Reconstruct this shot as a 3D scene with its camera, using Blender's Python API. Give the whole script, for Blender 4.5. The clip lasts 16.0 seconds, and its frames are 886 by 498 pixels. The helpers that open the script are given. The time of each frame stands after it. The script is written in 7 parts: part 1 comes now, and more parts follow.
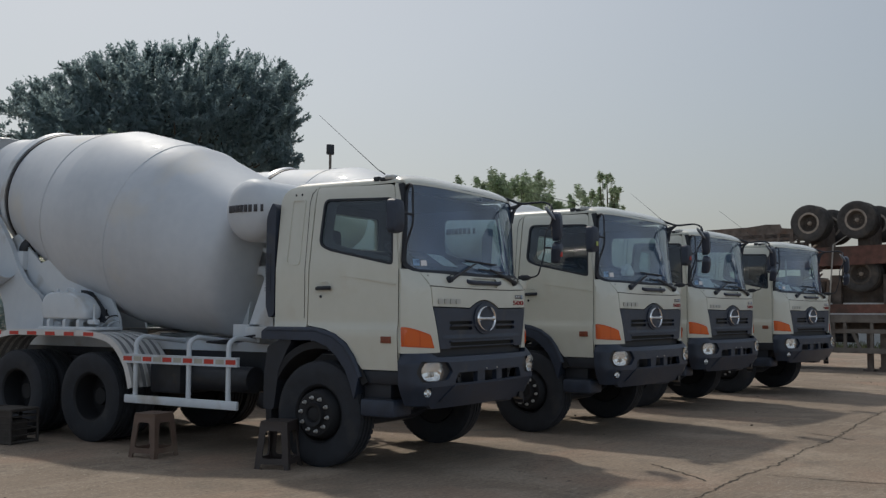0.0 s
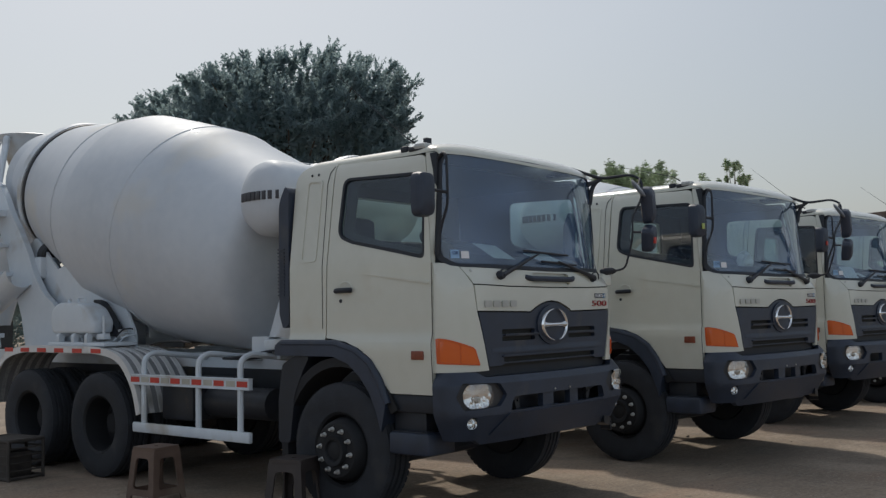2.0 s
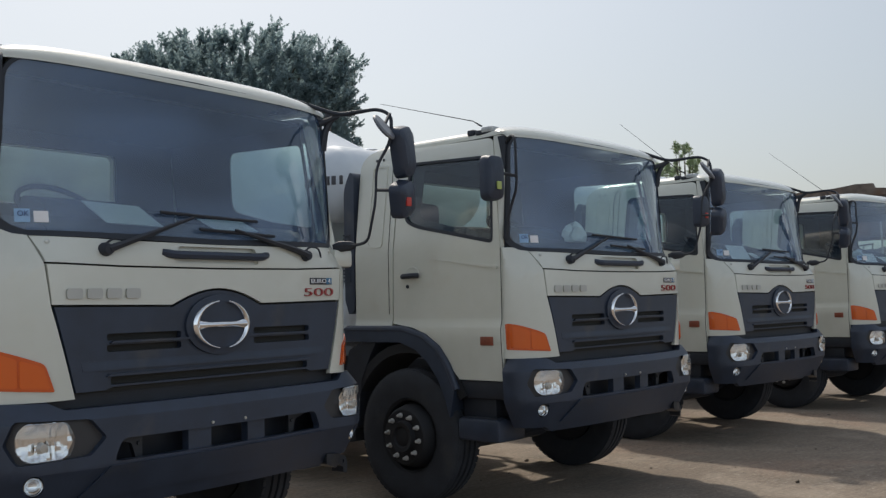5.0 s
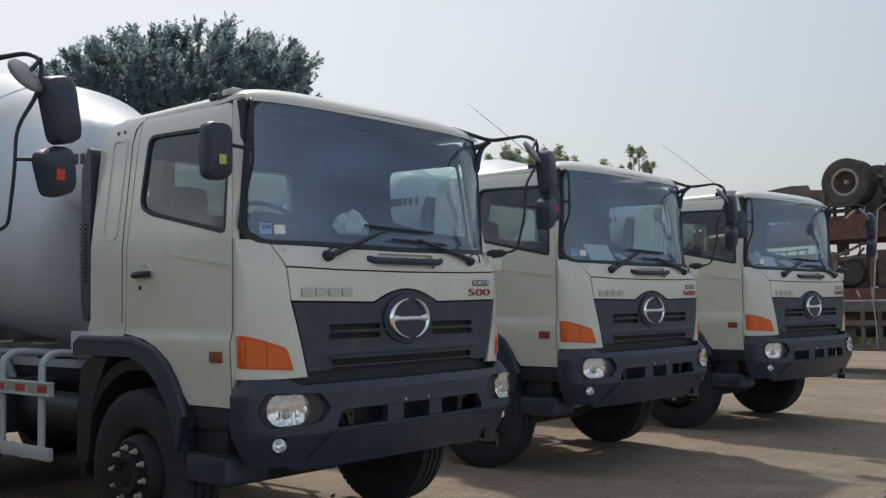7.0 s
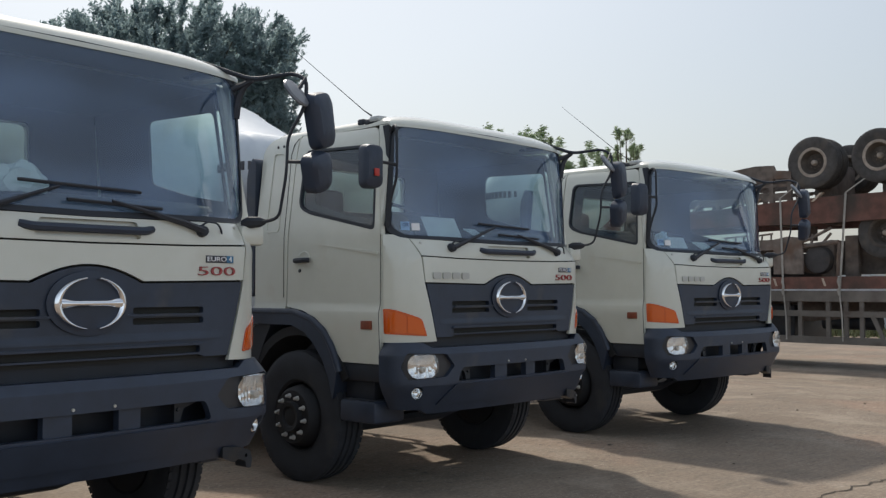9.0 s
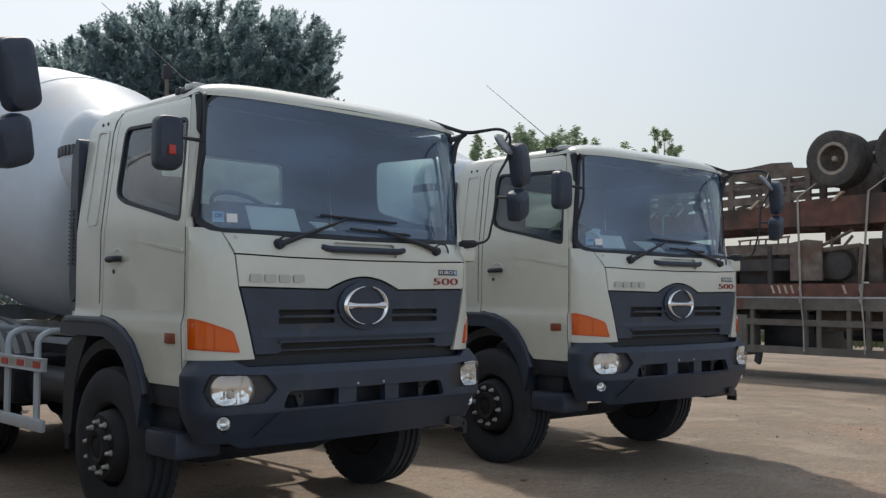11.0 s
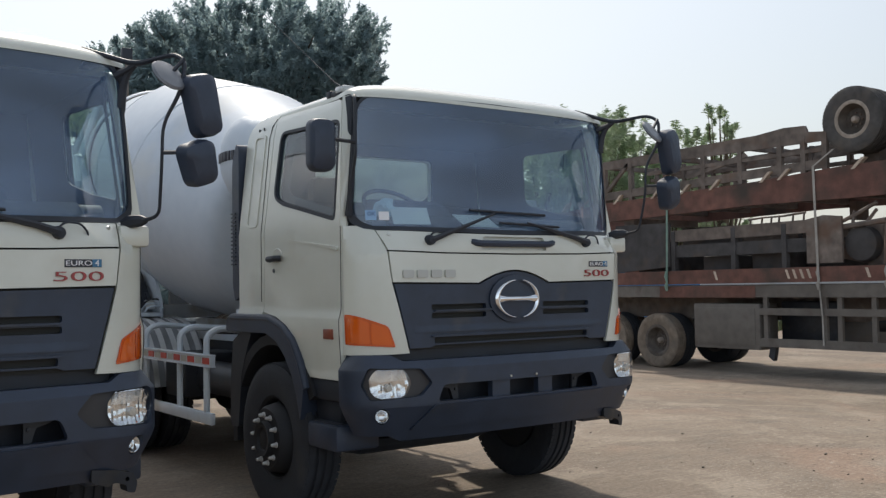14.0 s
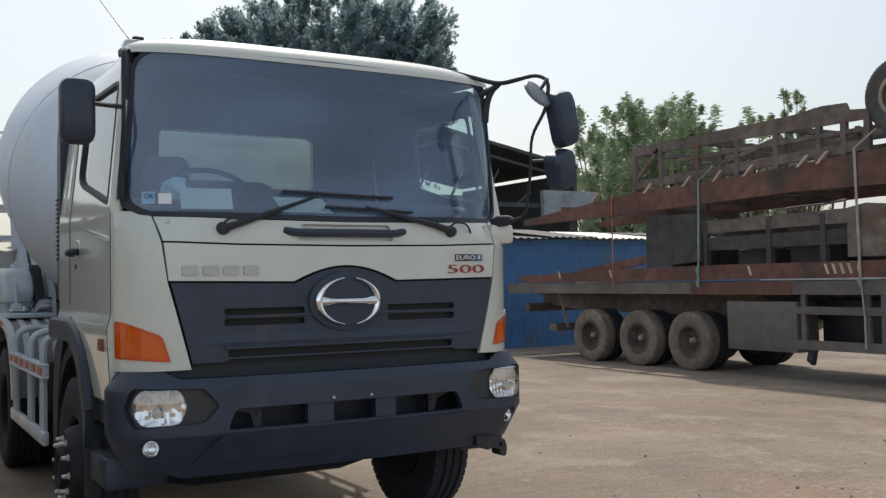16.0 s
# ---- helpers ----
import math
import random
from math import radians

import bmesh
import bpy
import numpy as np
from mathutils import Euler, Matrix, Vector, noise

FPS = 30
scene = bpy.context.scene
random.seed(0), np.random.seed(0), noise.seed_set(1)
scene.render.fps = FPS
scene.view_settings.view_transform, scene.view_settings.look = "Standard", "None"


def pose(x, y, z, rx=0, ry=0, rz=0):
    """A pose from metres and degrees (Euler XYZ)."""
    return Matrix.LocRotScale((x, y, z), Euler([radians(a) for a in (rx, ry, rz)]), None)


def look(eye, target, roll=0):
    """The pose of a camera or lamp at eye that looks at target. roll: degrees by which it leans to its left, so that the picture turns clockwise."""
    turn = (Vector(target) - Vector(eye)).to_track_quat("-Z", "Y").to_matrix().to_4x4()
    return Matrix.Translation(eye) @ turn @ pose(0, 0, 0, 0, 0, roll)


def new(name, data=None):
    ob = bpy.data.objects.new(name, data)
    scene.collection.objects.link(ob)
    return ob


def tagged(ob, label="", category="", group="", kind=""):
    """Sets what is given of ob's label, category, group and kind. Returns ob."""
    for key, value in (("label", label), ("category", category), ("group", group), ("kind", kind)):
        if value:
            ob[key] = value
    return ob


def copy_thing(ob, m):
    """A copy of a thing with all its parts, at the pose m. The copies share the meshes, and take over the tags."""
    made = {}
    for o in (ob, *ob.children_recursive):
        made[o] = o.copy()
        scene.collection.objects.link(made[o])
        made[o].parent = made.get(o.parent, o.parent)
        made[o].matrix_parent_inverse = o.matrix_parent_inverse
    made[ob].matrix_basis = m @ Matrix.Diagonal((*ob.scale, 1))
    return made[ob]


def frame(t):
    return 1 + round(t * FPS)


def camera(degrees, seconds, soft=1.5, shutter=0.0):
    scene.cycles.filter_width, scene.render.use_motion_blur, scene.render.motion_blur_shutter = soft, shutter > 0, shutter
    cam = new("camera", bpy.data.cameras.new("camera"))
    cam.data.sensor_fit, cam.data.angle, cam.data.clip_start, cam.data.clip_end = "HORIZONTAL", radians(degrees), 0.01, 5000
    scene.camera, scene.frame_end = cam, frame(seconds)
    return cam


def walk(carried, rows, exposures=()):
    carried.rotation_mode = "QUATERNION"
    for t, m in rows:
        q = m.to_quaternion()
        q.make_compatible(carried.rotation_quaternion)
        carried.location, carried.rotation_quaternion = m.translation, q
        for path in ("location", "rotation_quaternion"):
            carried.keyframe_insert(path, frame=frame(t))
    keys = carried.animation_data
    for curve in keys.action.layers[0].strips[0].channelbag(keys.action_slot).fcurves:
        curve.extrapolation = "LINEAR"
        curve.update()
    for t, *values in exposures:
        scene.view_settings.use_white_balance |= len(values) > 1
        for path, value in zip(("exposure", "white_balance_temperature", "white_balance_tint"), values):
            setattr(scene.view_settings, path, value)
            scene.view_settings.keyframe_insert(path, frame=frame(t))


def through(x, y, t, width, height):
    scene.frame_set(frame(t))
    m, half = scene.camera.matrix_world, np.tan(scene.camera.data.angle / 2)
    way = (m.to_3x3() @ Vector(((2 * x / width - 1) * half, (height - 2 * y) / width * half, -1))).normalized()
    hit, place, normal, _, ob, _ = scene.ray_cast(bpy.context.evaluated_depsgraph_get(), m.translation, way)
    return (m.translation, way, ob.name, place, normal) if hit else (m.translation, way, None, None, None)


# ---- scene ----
from mathutils import geometry

cam = camera(48.5, 16.0, soft=1.35)
# seconds, x, y, z, yaw, pitch, roll
PATH = [
    (0.0, -19.303, -7.595, 1.571, -47.94, 3.64, 0.20),
    (0.5, -18.761, -7.293, 1.572, -46.68, 3.67, -0.39),
    (1.0, -18.238, -7.075, 1.574, -43.96, 3.62, -1.86),
    (1.5, -17.733, -6.825, 1.576, -40.52, 3.64, -1.04),
    (2.0, -17.230, -6.534, 1.607, -40.58, 3.74, -1.05),
    (2.5, -16.655, -6.312, 1.609, -40.77, 3.85, -1.15),
    (3.0, -16.140, -6.068, 1.593, -41.07, 4.06, -1.17),
    (5.5, -13.498, -5.728, 1.599, -42.97, 2.89, -1.34),
    (6.0, -13.008, -5.689, 1.585, -43.81, 3.36, -1.36),
    (6.5, -12.453, -5.720, 1.586, -43.91, 3.46, -1.12),
    (7.0, -11.901, -5.674, 1.585, -43.92, 3.24, -0.80),
    (7.5, -11.350, -5.699, 1.578, -43.93, 3.17, -0.83),
    (8.0, -10.783, -5.687, 1.566, -43.46, 3.07, -0.60),
    (8.5, -10.224, -5.628, 1.563, -43.71, 2.30, -0.00),
    (9.0, -9.687, -5.610, 1.571, -43.60, 2.32, -0.03),
    (11.5, -7.063, -5.481, 1.585, -39.31, 2.53, 0.16),
    (12.0, -6.500, -5.415, 1.570, -38.45, 2.43, -0.31),
    (12.5, -5.939, -5.353, 1.584, -38.37, 2.29, -1.17),
    (13.0, -5.388, -5.343, 1.597, -37.48, 2.11, -1.10),
    (13.5, -4.848, -5.236, 1.603, -37.33, 2.08, -0.96),
    (14.0, -4.298, -5.158, 1.591, -35.51, 2.17, -0.91),
    (14.5, -3.772, -5.085, 1.575, -34.27, 2.21, -1.12),
    (15.0, -3.267, -5.047, 1.590, -33.89, 2.12, -1.22),
    (15.5, -2.734, -5.025, 1.597, -33.90, 1.94, -1.15),
    (16.0, -2.276, -4.917, 1.594, -30.33, 1.93, -0.91),
]
walk(cam, [(t, pose(x, y, z, 90 + pitch, 0, yaw) @ pose(0, 0, 0, 0, 0, roll)) for t, x, y, z, yaw, pitch, roll in PATH],
     exposures=[(0.0, -0.18), (1.0, -0.06), (1.5, -0.08), (3.2, -0.06), (5.3, 0.24), (7.5, 0.24), (8.5, 0.36), (9.2, 0.36), (11.3, 0.36), (12.5, 0.46), (14.5, 0.51), (15.4, 0.53), (16.0, 0.44)])

# ---- sky and sun: hazy midday, the sun behind the trucks ----
SUN = Vector((0.32, 0.75, 1.0)).normalized()
world = bpy.data.worlds.new("sky")
scene.world = world
world.use_nodes = True
wn = world.node_tree.nodes
sky = wn.new("ShaderNodeTexSky")
sky.sky_type, sky.sun_disc = "NISHITA", False
sky.sun_elevation = math.asin(SUN.z)
sky.sun_rotation = math.atan2(SUN.x, SUN.y)
sky.air_density, sky.dust_density, sky.ozone_density = 1.2, 3.0, 1.5
# thick even haze lies over the clear sky's light
haze = wn.new("ShaderNodeMix")
haze.data_type = "RGBA"
haze.inputs[0].default_value = 0.55
toward, glow, tone = wn.new("ShaderNodeVectorMath"), wn.new("ShaderNodeMapRange"), wn.new("ShaderNodeVectorMath")
place = wn.new("ShaderNodeTexCoord")
# the haze is dimmest across the sun's line and brightens smoothly towards the sun and away from it
toward.operation, tone.operation = "DOT_PRODUCT", "SCALE"
toward.inputs[1].default_value = SUN
for k, v in enumerate((0.35, 0.76, 0.60, 1.08)):
    glow.inputs[k + 1].default_value = v
behind, total = wn.new("ShaderNodeMapRange"), wn.new("ShaderNodeMath")
for k, v in enumerate((0.22, -0.45, 0.0, 1.15)):
    behind.inputs[k + 1].default_value = v
tint, away = wn.new("ShaderNodeMix"), wn.new("ShaderNodeMapRange")
tint.data_type = "RGBA"
tint.inputs[6].default_value, tint.inputs[7].default_value = (5.5, 5.8, 5.98, 1), (5.15, 5.75, 6.4, 1)
for k, v in enumerate((0.70, 0.05, 0.0, 1.0)):
    away.inputs[k + 1].default_value = v
world.node_tree.links.new(toward.outputs["Value"], away.inputs[0])
world.node_tree.links.new(away.outputs[0], tint.inputs[0])
world.node_tree.links.new(tint.outputs[2], tone.inputs[0])
world.node_tree.links.new(place.outputs["Generated"], toward.inputs[0])
world.node_tree.links.new(toward.outputs["Value"], glow.inputs[0])
world.node_tree.links.new(toward.outputs["Value"], behind.inputs[0])
world.node_tree.links.new(glow.outputs[0], total.inputs[0])
world.node_tree.links.new(behind.outputs[0], total.inputs[1])
world.node_tree.links.new(total.outputs[0], tone.inputs["Scale"])
world.node_tree.links.new(tone.outputs[0], haze.inputs[7])
world.node_tree.links.new(sky.outputs[0], haze.inputs[6])
world.node_tree.links.new(haze.outputs[2], wn["Background"].inputs["Color"])
wn["Background"].inputs["Strength"].default_value = 0.10
lamp = bpy.data.lights.new("sun", "SUN")
lamp.energy, lamp.angle, lamp.color = 1.95, radians(2.0), (1.0, 0.94, 0.84)
sun = new("sun", lamp)
sun.matrix_world = look((60 * SUN.x, 60 * SUN.y, 60 * SUN.z), (0, 0, 0))


# ---- materials ----
def material(name, color, rough=0.5, metal=0.0, coat=0.0, scale=8.0, vary=0.12, dirt=None, dirt_scale=1.5, dirt_amount=0.0,
             bump=0.0, bump_scale=60.0, rough_vary=0.1, each=0.0, shine=0.5, relief=0.01):
    """A surface with a base colour that wanders at two scales, patches of dirt and a fine relief."""
    m = bpy.data.materials.new(name)
    m.use_nodes = True
    n, l = m.node_tree.nodes, m.node_tree.links
    b = n["Principled BSDF"]
    co = n.new("ShaderNodeTexCoord")

    def noise_of(s, detail=4.0):
        t = n.new("ShaderNodeTexNoise")
        t.inputs["Scale"].default_value, t.inputs["Detail"].default_value = s, detail
        l.new(co.outputs["Object"], t.inputs["Vector"])
        return t

    def mix(kind, fac, a, c):
        x = n.new("ShaderNodeMix")
        x.data_type, x.blend_type = "RGBA", kind
        for sock, val in ((x.inputs[0], fac), (x.inputs[6], a), (x.inputs[7], c)):
            if isinstance(val, (int, float)):
                sock.default_value = val
            elif isinstance(val, tuple):
                sock.default_value = (*val, 1)
            else:
                l.new(val, sock)
        return x.outputs[2]

    def ramp(src, lo, hi):
        r = n.new("ShaderNodeMapRange")
        r.inputs[1].default_value, r.inputs[2].default_value = lo, hi
        l.new(src, r.inputs[0])
        return r.outputs[0]

    big, small = noise_of(scale * 0.12), noise_of(scale)
    darker, lighter = tuple(c * (1 - vary) for c in color), tuple(min(1, c * (1 + vary)) for c in color)
    col = mix("MIX", ramp(big.outputs["Fac"], 0.3, 0.7), darker, lighter)
    col = mix("OVERLAY", min(1.0, vary * 2.5), col, small.outputs["Fac"])
    if dirt:
        spots = noise_of(dirt_scale, 8.0)
        col = mix("MIX", ramp(spots.outputs["Fac"], 0.62 - dirt_amount * 0.3, 0.78 - dirt_amount * 0.2), col, dirt)
    if each:
        info = n.new("ShaderNodeObjectInfo")
        col = mix("MULTIPLY", each, col, info.outputs["Random"])
    l.new(col, b.inputs["Base Color"])
    r = n.new("ShaderNodeMapRange")
    r.inputs[3].default_value, r.inputs[4].default_value = max(0.02, rough - rough_vary), min(1, rough + rough_vary)
    l.new(small.outputs["Fac"], r.inputs[0])
    l.new(r.outputs[0], b.inputs["Roughness"])
    b.inputs["Metallic"].default_value = metal
    b.inputs["Specular IOR Level"].default_value = shine
    b.inputs["Coat Weight"].default_value = coat
    b.inputs["Coat Roughness"].default_value = 0.06
    if bump:
        fine, bp = noise_of(bump_scale, 6.0), n.new("ShaderNodeBump")
        bp.inputs["Strength"].default_value, bp.inputs["Distance"].default_value = bump, relief
        l.new(fine.outputs["Fac"], bp.inputs["Height"])
        l.new(bp.outputs[0], b.inputs["Normal"])
    return m


def glass(name, tint, gloss=1.0, veil=0.0):
    """A clear pane: sees through with a tint, mirrors more at a glancing angle."""
    m = bpy.data.materials.new(name)
    m.use_nodes = True
    n, l = m.node_tree.nodes, m.node_tree.links
    n.remove(n["Principled BSDF"])
    see, shine, both, fres = n.new("ShaderNodeBsdfTransparent"), n.new("ShaderNodeBsdfGlossy"), n.new("ShaderNodeMixShader"), n.new("ShaderNodeLayerWeight")
    see.inputs[0].default_value = (*tint, 1)
    shine.inputs[0].default_value = (gloss, gloss, gloss, 1)
    shine.inputs["Roughness"].default_value = 0.02
    fres.inputs[0].default_value = 0.5
    power, share = n.new("ShaderNodeMath"), n.new("ShaderNodeMath")
    power.operation, share.operation = "POWER", "MULTIPLY_ADD"
    power.inputs[1].default_value, share.inputs[1].default_value, share.inputs[2].default_value = 4.0, 0.9, 0.075
    l.new(fres.outputs["Facing"], power.inputs[0])
    l.new(power.outputs[0], share.inputs[0])
    # blue film: some dust on the pane plus a painted veil of sky reflection
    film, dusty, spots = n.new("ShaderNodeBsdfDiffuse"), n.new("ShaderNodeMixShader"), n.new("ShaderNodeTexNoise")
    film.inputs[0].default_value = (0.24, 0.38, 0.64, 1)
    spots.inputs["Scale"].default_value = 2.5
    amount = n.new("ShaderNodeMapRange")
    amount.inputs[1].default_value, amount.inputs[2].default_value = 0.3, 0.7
    amount.inputs[3].default_value, amount.inputs[4].default_value = veil * 0.6, veil * 1.4
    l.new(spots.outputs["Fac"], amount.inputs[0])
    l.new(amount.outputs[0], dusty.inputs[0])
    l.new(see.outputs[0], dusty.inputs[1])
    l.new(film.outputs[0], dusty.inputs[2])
    l.new(share.outputs[0], both.inputs[0])
    l.new(dusty.outputs[0], both.inputs[1])
    l.new(shine.outputs[0], both.inputs[2])
    l.new(both.outputs[0], n["Material Output"].inputs[0])
    return m


CREAM = material("cream_paint", (0.62, 0.622, 0.548), 0.34, coat=1.0, vary=0.03, dirt=(0.55, 0.51, 0.42), dirt_amount=0.02, rough_vary=0.06)
SEAM = material("panel_gap", (0.03, 0.03, 0.028), 0.8)
# plastic, rubber and chassis black carry a blue lift standing in for haze
PLASTIC = material("dark_grey_plastic", (0.028, 0.039, 0.064), 0.45, vary=0.15, bump=0.15, bump_scale=250, dirt=(0.10, 0.09, 0.075), dirt_amount=0.08)
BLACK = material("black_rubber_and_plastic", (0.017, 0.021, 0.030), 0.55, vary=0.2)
RUBBER = material("tyre_rubber", (0.022, 0.025, 0.032), 0.8, vary=0.25, dirt=(0.040, 0.039, 0.040), dirt_scale=4, dirt_amount=0.12, bump=0.3)
STEEL_DARK = material("black_chassis_paint", (0.019, 0.022, 0.029), 0.5, vary=0.3, dirt=(0.045, 0.037, 0.03), dirt_scale=5, dirt_amount=0.15)
WHEEL_BLACK = material("black_wheel_paint", (0.009, 0.010, 0.013), 0.7, vary=0.3)
# both whites carry a blue tint that stands in for skylight
DRUM_WHITE = material("white_drum_paint", (0.56, 0.60, 0.65), 0.55, coat=0.04, vary=0.05, dirt=(0.62, 0.60, 0.55), dirt_scale=0.8, dirt_amount=0.05)
WHITE = material("white_frame_paint", (0.60, 0.655, 0.71), 0.4, coat=0.2, vary=0.05, dirt=(0.35, 0.31, 0.25), dirt_amount=0.15)
CHROME = material("chrome", (0.85, 0.86, 0.88), 0.08, metal=1.0, vary=0.02, rough_vary=0.04)
MIRROR = material("mirror_glass", (0.80, 0.83, 0.86), 0.03, metal=1.0, vary=0.01, rough_vary=0.01)
REFLECTOR = material("headlight_reflector", (0.80, 0.82, 0.83), 0.07, metal=1.0, vary=0.02, rough_vary=0.03)
NUT_STEEL = material("dull_steel", (0.55, 0.55, 0.54), 0.35, metal=0.5, vary=0.2)
CLEAR_PLASTIC = material("clear_plastic_lens", (0.46, 0.47, 0.46), 0.12, coat=1.0, vary=0.15, scale=30)
MIRROR_BACK = material("grey_mirror_back", (0.16, 0.17, 0.19), 0.35, vary=0.1)
ORANGE = material("orange_lens", (0.72, 0.115, 0.004), 0.12, coat=1.0, vary=0.06, scale=4, bump=0.03, bump_scale=60)
ORANGE_DEEP = material("deep_orange_lens_rim", (0.62, 0.085, 0.004), 0.14, coat=1.0, vary=0.10, scale=6)
ORANGE_DULL = material("dull_orange_reflector", (0.21, 0.055, 0.028), 0.4, vary=0.2, scale=60)
RED_TAPE = material("red_reflective_tape", (0.52, 0.045, 0.03), 0.4, vary=0.1)
RED_LETTER = material("red_lettering", (0.34, 0.05, 0.048), 0.35, vary=0.08)
SILVER = material("silver_lettering", (0.52, 0.52, 0.49), 0.3, metal=0.6, vary=0.05)
BLUE_PLATE = material("blue_badge", (0.05, 0.17, 0.30), 0.4, vary=0.08)
GALV = material("galvanised_mudguard", (0.66, 0.66, 0.66), 0.35, metal=0.1, vary=0.1, dirt=(0.2, 0.18, 0.15), dirt_amount=0.15)
# darker copy of the galvanised metal: shade painted into the rib grooves
GALV_SHADE = material("dark_mudguard_groove", (0.25, 0.255, 0.265), 0.5, metal=0.2, vary=0.15)
LETTER_DARK = material("dark_lettering", (0.05, 0.05, 0.06), 0.5)
PAPER = material("white_paper", (0.60, 0.63, 0.66), 0.8, vary=0.05)
STICKER_NAVY = material("navy_lettering", (0.03, 0.06, 0.20), 0.5)
BAG_BLUE = material("pale_blue_plastic", (0.48, 0.62, 0.74), 0.35, vary=0.15, scale=14, bump=0.4, bump_scale=12)
BAG_WHITE = material("white_plastic_film", (0.66, 0.69, 0.71), 0.35, vary=0.12, scale=14, bump=0.4, bump_scale=12)
STICKER_BLUE = material("blue_sticker", (0.30, 0.48, 0.70), 0.5, vary=0.05)
STICKER_WHITE = material("white_sticker", (0.80, 0.79, 0.80), 0.5, vary=0.05)
YELLOW_GREEN = material("yellow_green_sticker", (0.48, 0.55, 0.16), 0.5)
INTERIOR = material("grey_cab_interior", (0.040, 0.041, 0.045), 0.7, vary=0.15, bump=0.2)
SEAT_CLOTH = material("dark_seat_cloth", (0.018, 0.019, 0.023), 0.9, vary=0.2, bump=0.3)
LETTER_PALE = material("pale_raised_lettering", (0.47, 0.47, 0.44), 0.35, metal=0.2, vary=0.05)
WINDSCREEN = glass("windscreen_glass", (0.81, 0.94, 0.92), veil=0.24)
WINDOW = glass("window_glass", (0.64, 0.76, 0.74), veil=0.05)
BEZEL = material("brown_grey_bezel", (0.040, 0.038, 0.040), 0.5, vary=0.1)
REAR_GLASS = glass("rear_window_glass", (0.88, 0.98, 0.88), veil=0.02)
BEIGE_TAPE = material("beige_reflective_tape", (0.42, 0.41, 0.36), 0.4, vary=0.1)
LENS = glass("clear_lens", (0.97, 0.97, 0.97))
CLEAR = bpy.data.materials.new("inner_face_of_glass")
CLEAR.use_nodes = True
CLEAR.node_tree.nodes.remove(CLEAR.node_tree.nodes["Principled BSDF"])
CLEAR.node_tree.links.new(CLEAR.node_tree.nodes.new("ShaderNodeBsdfTransparent").outputs[0], CLEAR.node_tree.nodes["Material Output"].inputs[0])


# ---- mesh helpers ----
def part(name, bm, mat, parent=None, label="", sharp=35.0, more=()):
    """Links a bmesh as one mesh object, under a thing or a part."""
    bmesh.ops.recalc_face_normals(bm, faces=bm.faces[:])
    me = bpy.data.meshes.new(name)
    bm.to_mesh(me)
    bm.free()
    for m in (mat, *more):
        me.materials.append(m)
    me.shade_smooth()
    me.set_sharp_from_angle(angle=radians(sharp))
    ob = new(name, me)
    ob.parent = parent
    return tagged(ob, label)


def again(ob, parent=None, m=None):
    """A second part on the same mesh, with its own pose."""
    o = new(ob.name.split(".")[0], ob.data)
    o.parent = parent or ob.parent
    if m is not None:
        o.matrix_basis = m
    if "label" in ob:
        o["label"] = ob["label"]
    return o


def thing(name, label, category, group="", m=None, kind=""):
    ob = new(name)
    if m is not None:
        ob.matrix_basis = m
    return tagged(ob, label, category, group, kind)


def box(bm, x0, x1, y0, y1, z0, z1, bevel=0.0, m=None):
    r = bmesh.ops.create_cube(bm, size=1.0)
    vs = r["verts"]
    for v in vs:
        v.co = Vector(((x0 + x1) / 2 + v.co.x * (x1 - x0), (y0 + y1) / 2 + v.co.y * (y1 - y0), (z0 + z1) / 2 + v.co.z * (z1 - z0)))
    if bevel:
        es = list({e for v in vs for e in v.link_edges})
        out = bmesh.ops.bevel(bm, geom=es, offset=bevel, segments=2, affect="EDGES", profile=0.5)
        vs = list({v for f in out["faces"] for v in f.verts} | {v for v in vs if v.is_valid})
    if m is not None:
        for v in vs:
            v.co = m @ v.co
    return bm


def a_box(*args, **kw):
    return box(bmesh.new(), *args, **kw)


def tube(bm, pts, r, n=8, closed=False):
    """A round bar along a line of points; r may be a list of radii."""
    P = [Vector(p) for p in pts]
    R = r if isinstance(r, (list, tuple)) else [r] * len(P)
    up, rings = None, []
    for i, p in enumerate(P):
        d = (P[min(i + 1, len(P) - 1)] - P[max(i - 1, 0)]).normalized()
        if up is None:
            up = d.orthogonal().normalized()
        up = (up - d * up.dot(d)).normalized()
        side = d.cross(up)
        rings.append([bm.verts.new(p + R[i] * (math.cos(a) * up + math.sin(a) * side)) for a in (2 * math.pi * k / n for k in range(n))])
    for a, b in zip(rings, rings[1:]):
        for k in range(n):
            bm.faces.new((a[k], a[(k + 1) % n], b[(k + 1) % n], b[k]))
    bm.faces.new(rings[0][::-1])
    bm.faces.new(rings[-1])
    return bm


def a_tube(*args, **kw):
    return tube(bmesh.new(), *args, **kw)


def soft_line(pts, r, n=4):
    """A line with its inner corners rounded."""
    P = [Vector(p) for p in pts]
    out = [P[0]]
    for a, b, c in zip(P, P[1:], P[2:]):
        q = min(r, (a - b).length * 0.49, (c - b).length * 0.49)
        s, e = b + (a - b).normalized() * q, b + (c - b).normalized() * q
        for k in range(n + 1):
            t = k / n
            out.append((1 - t) ** 2 * s + 2 * t * (1 - t) * b + t * t * e)
    return out + [P[-1]]


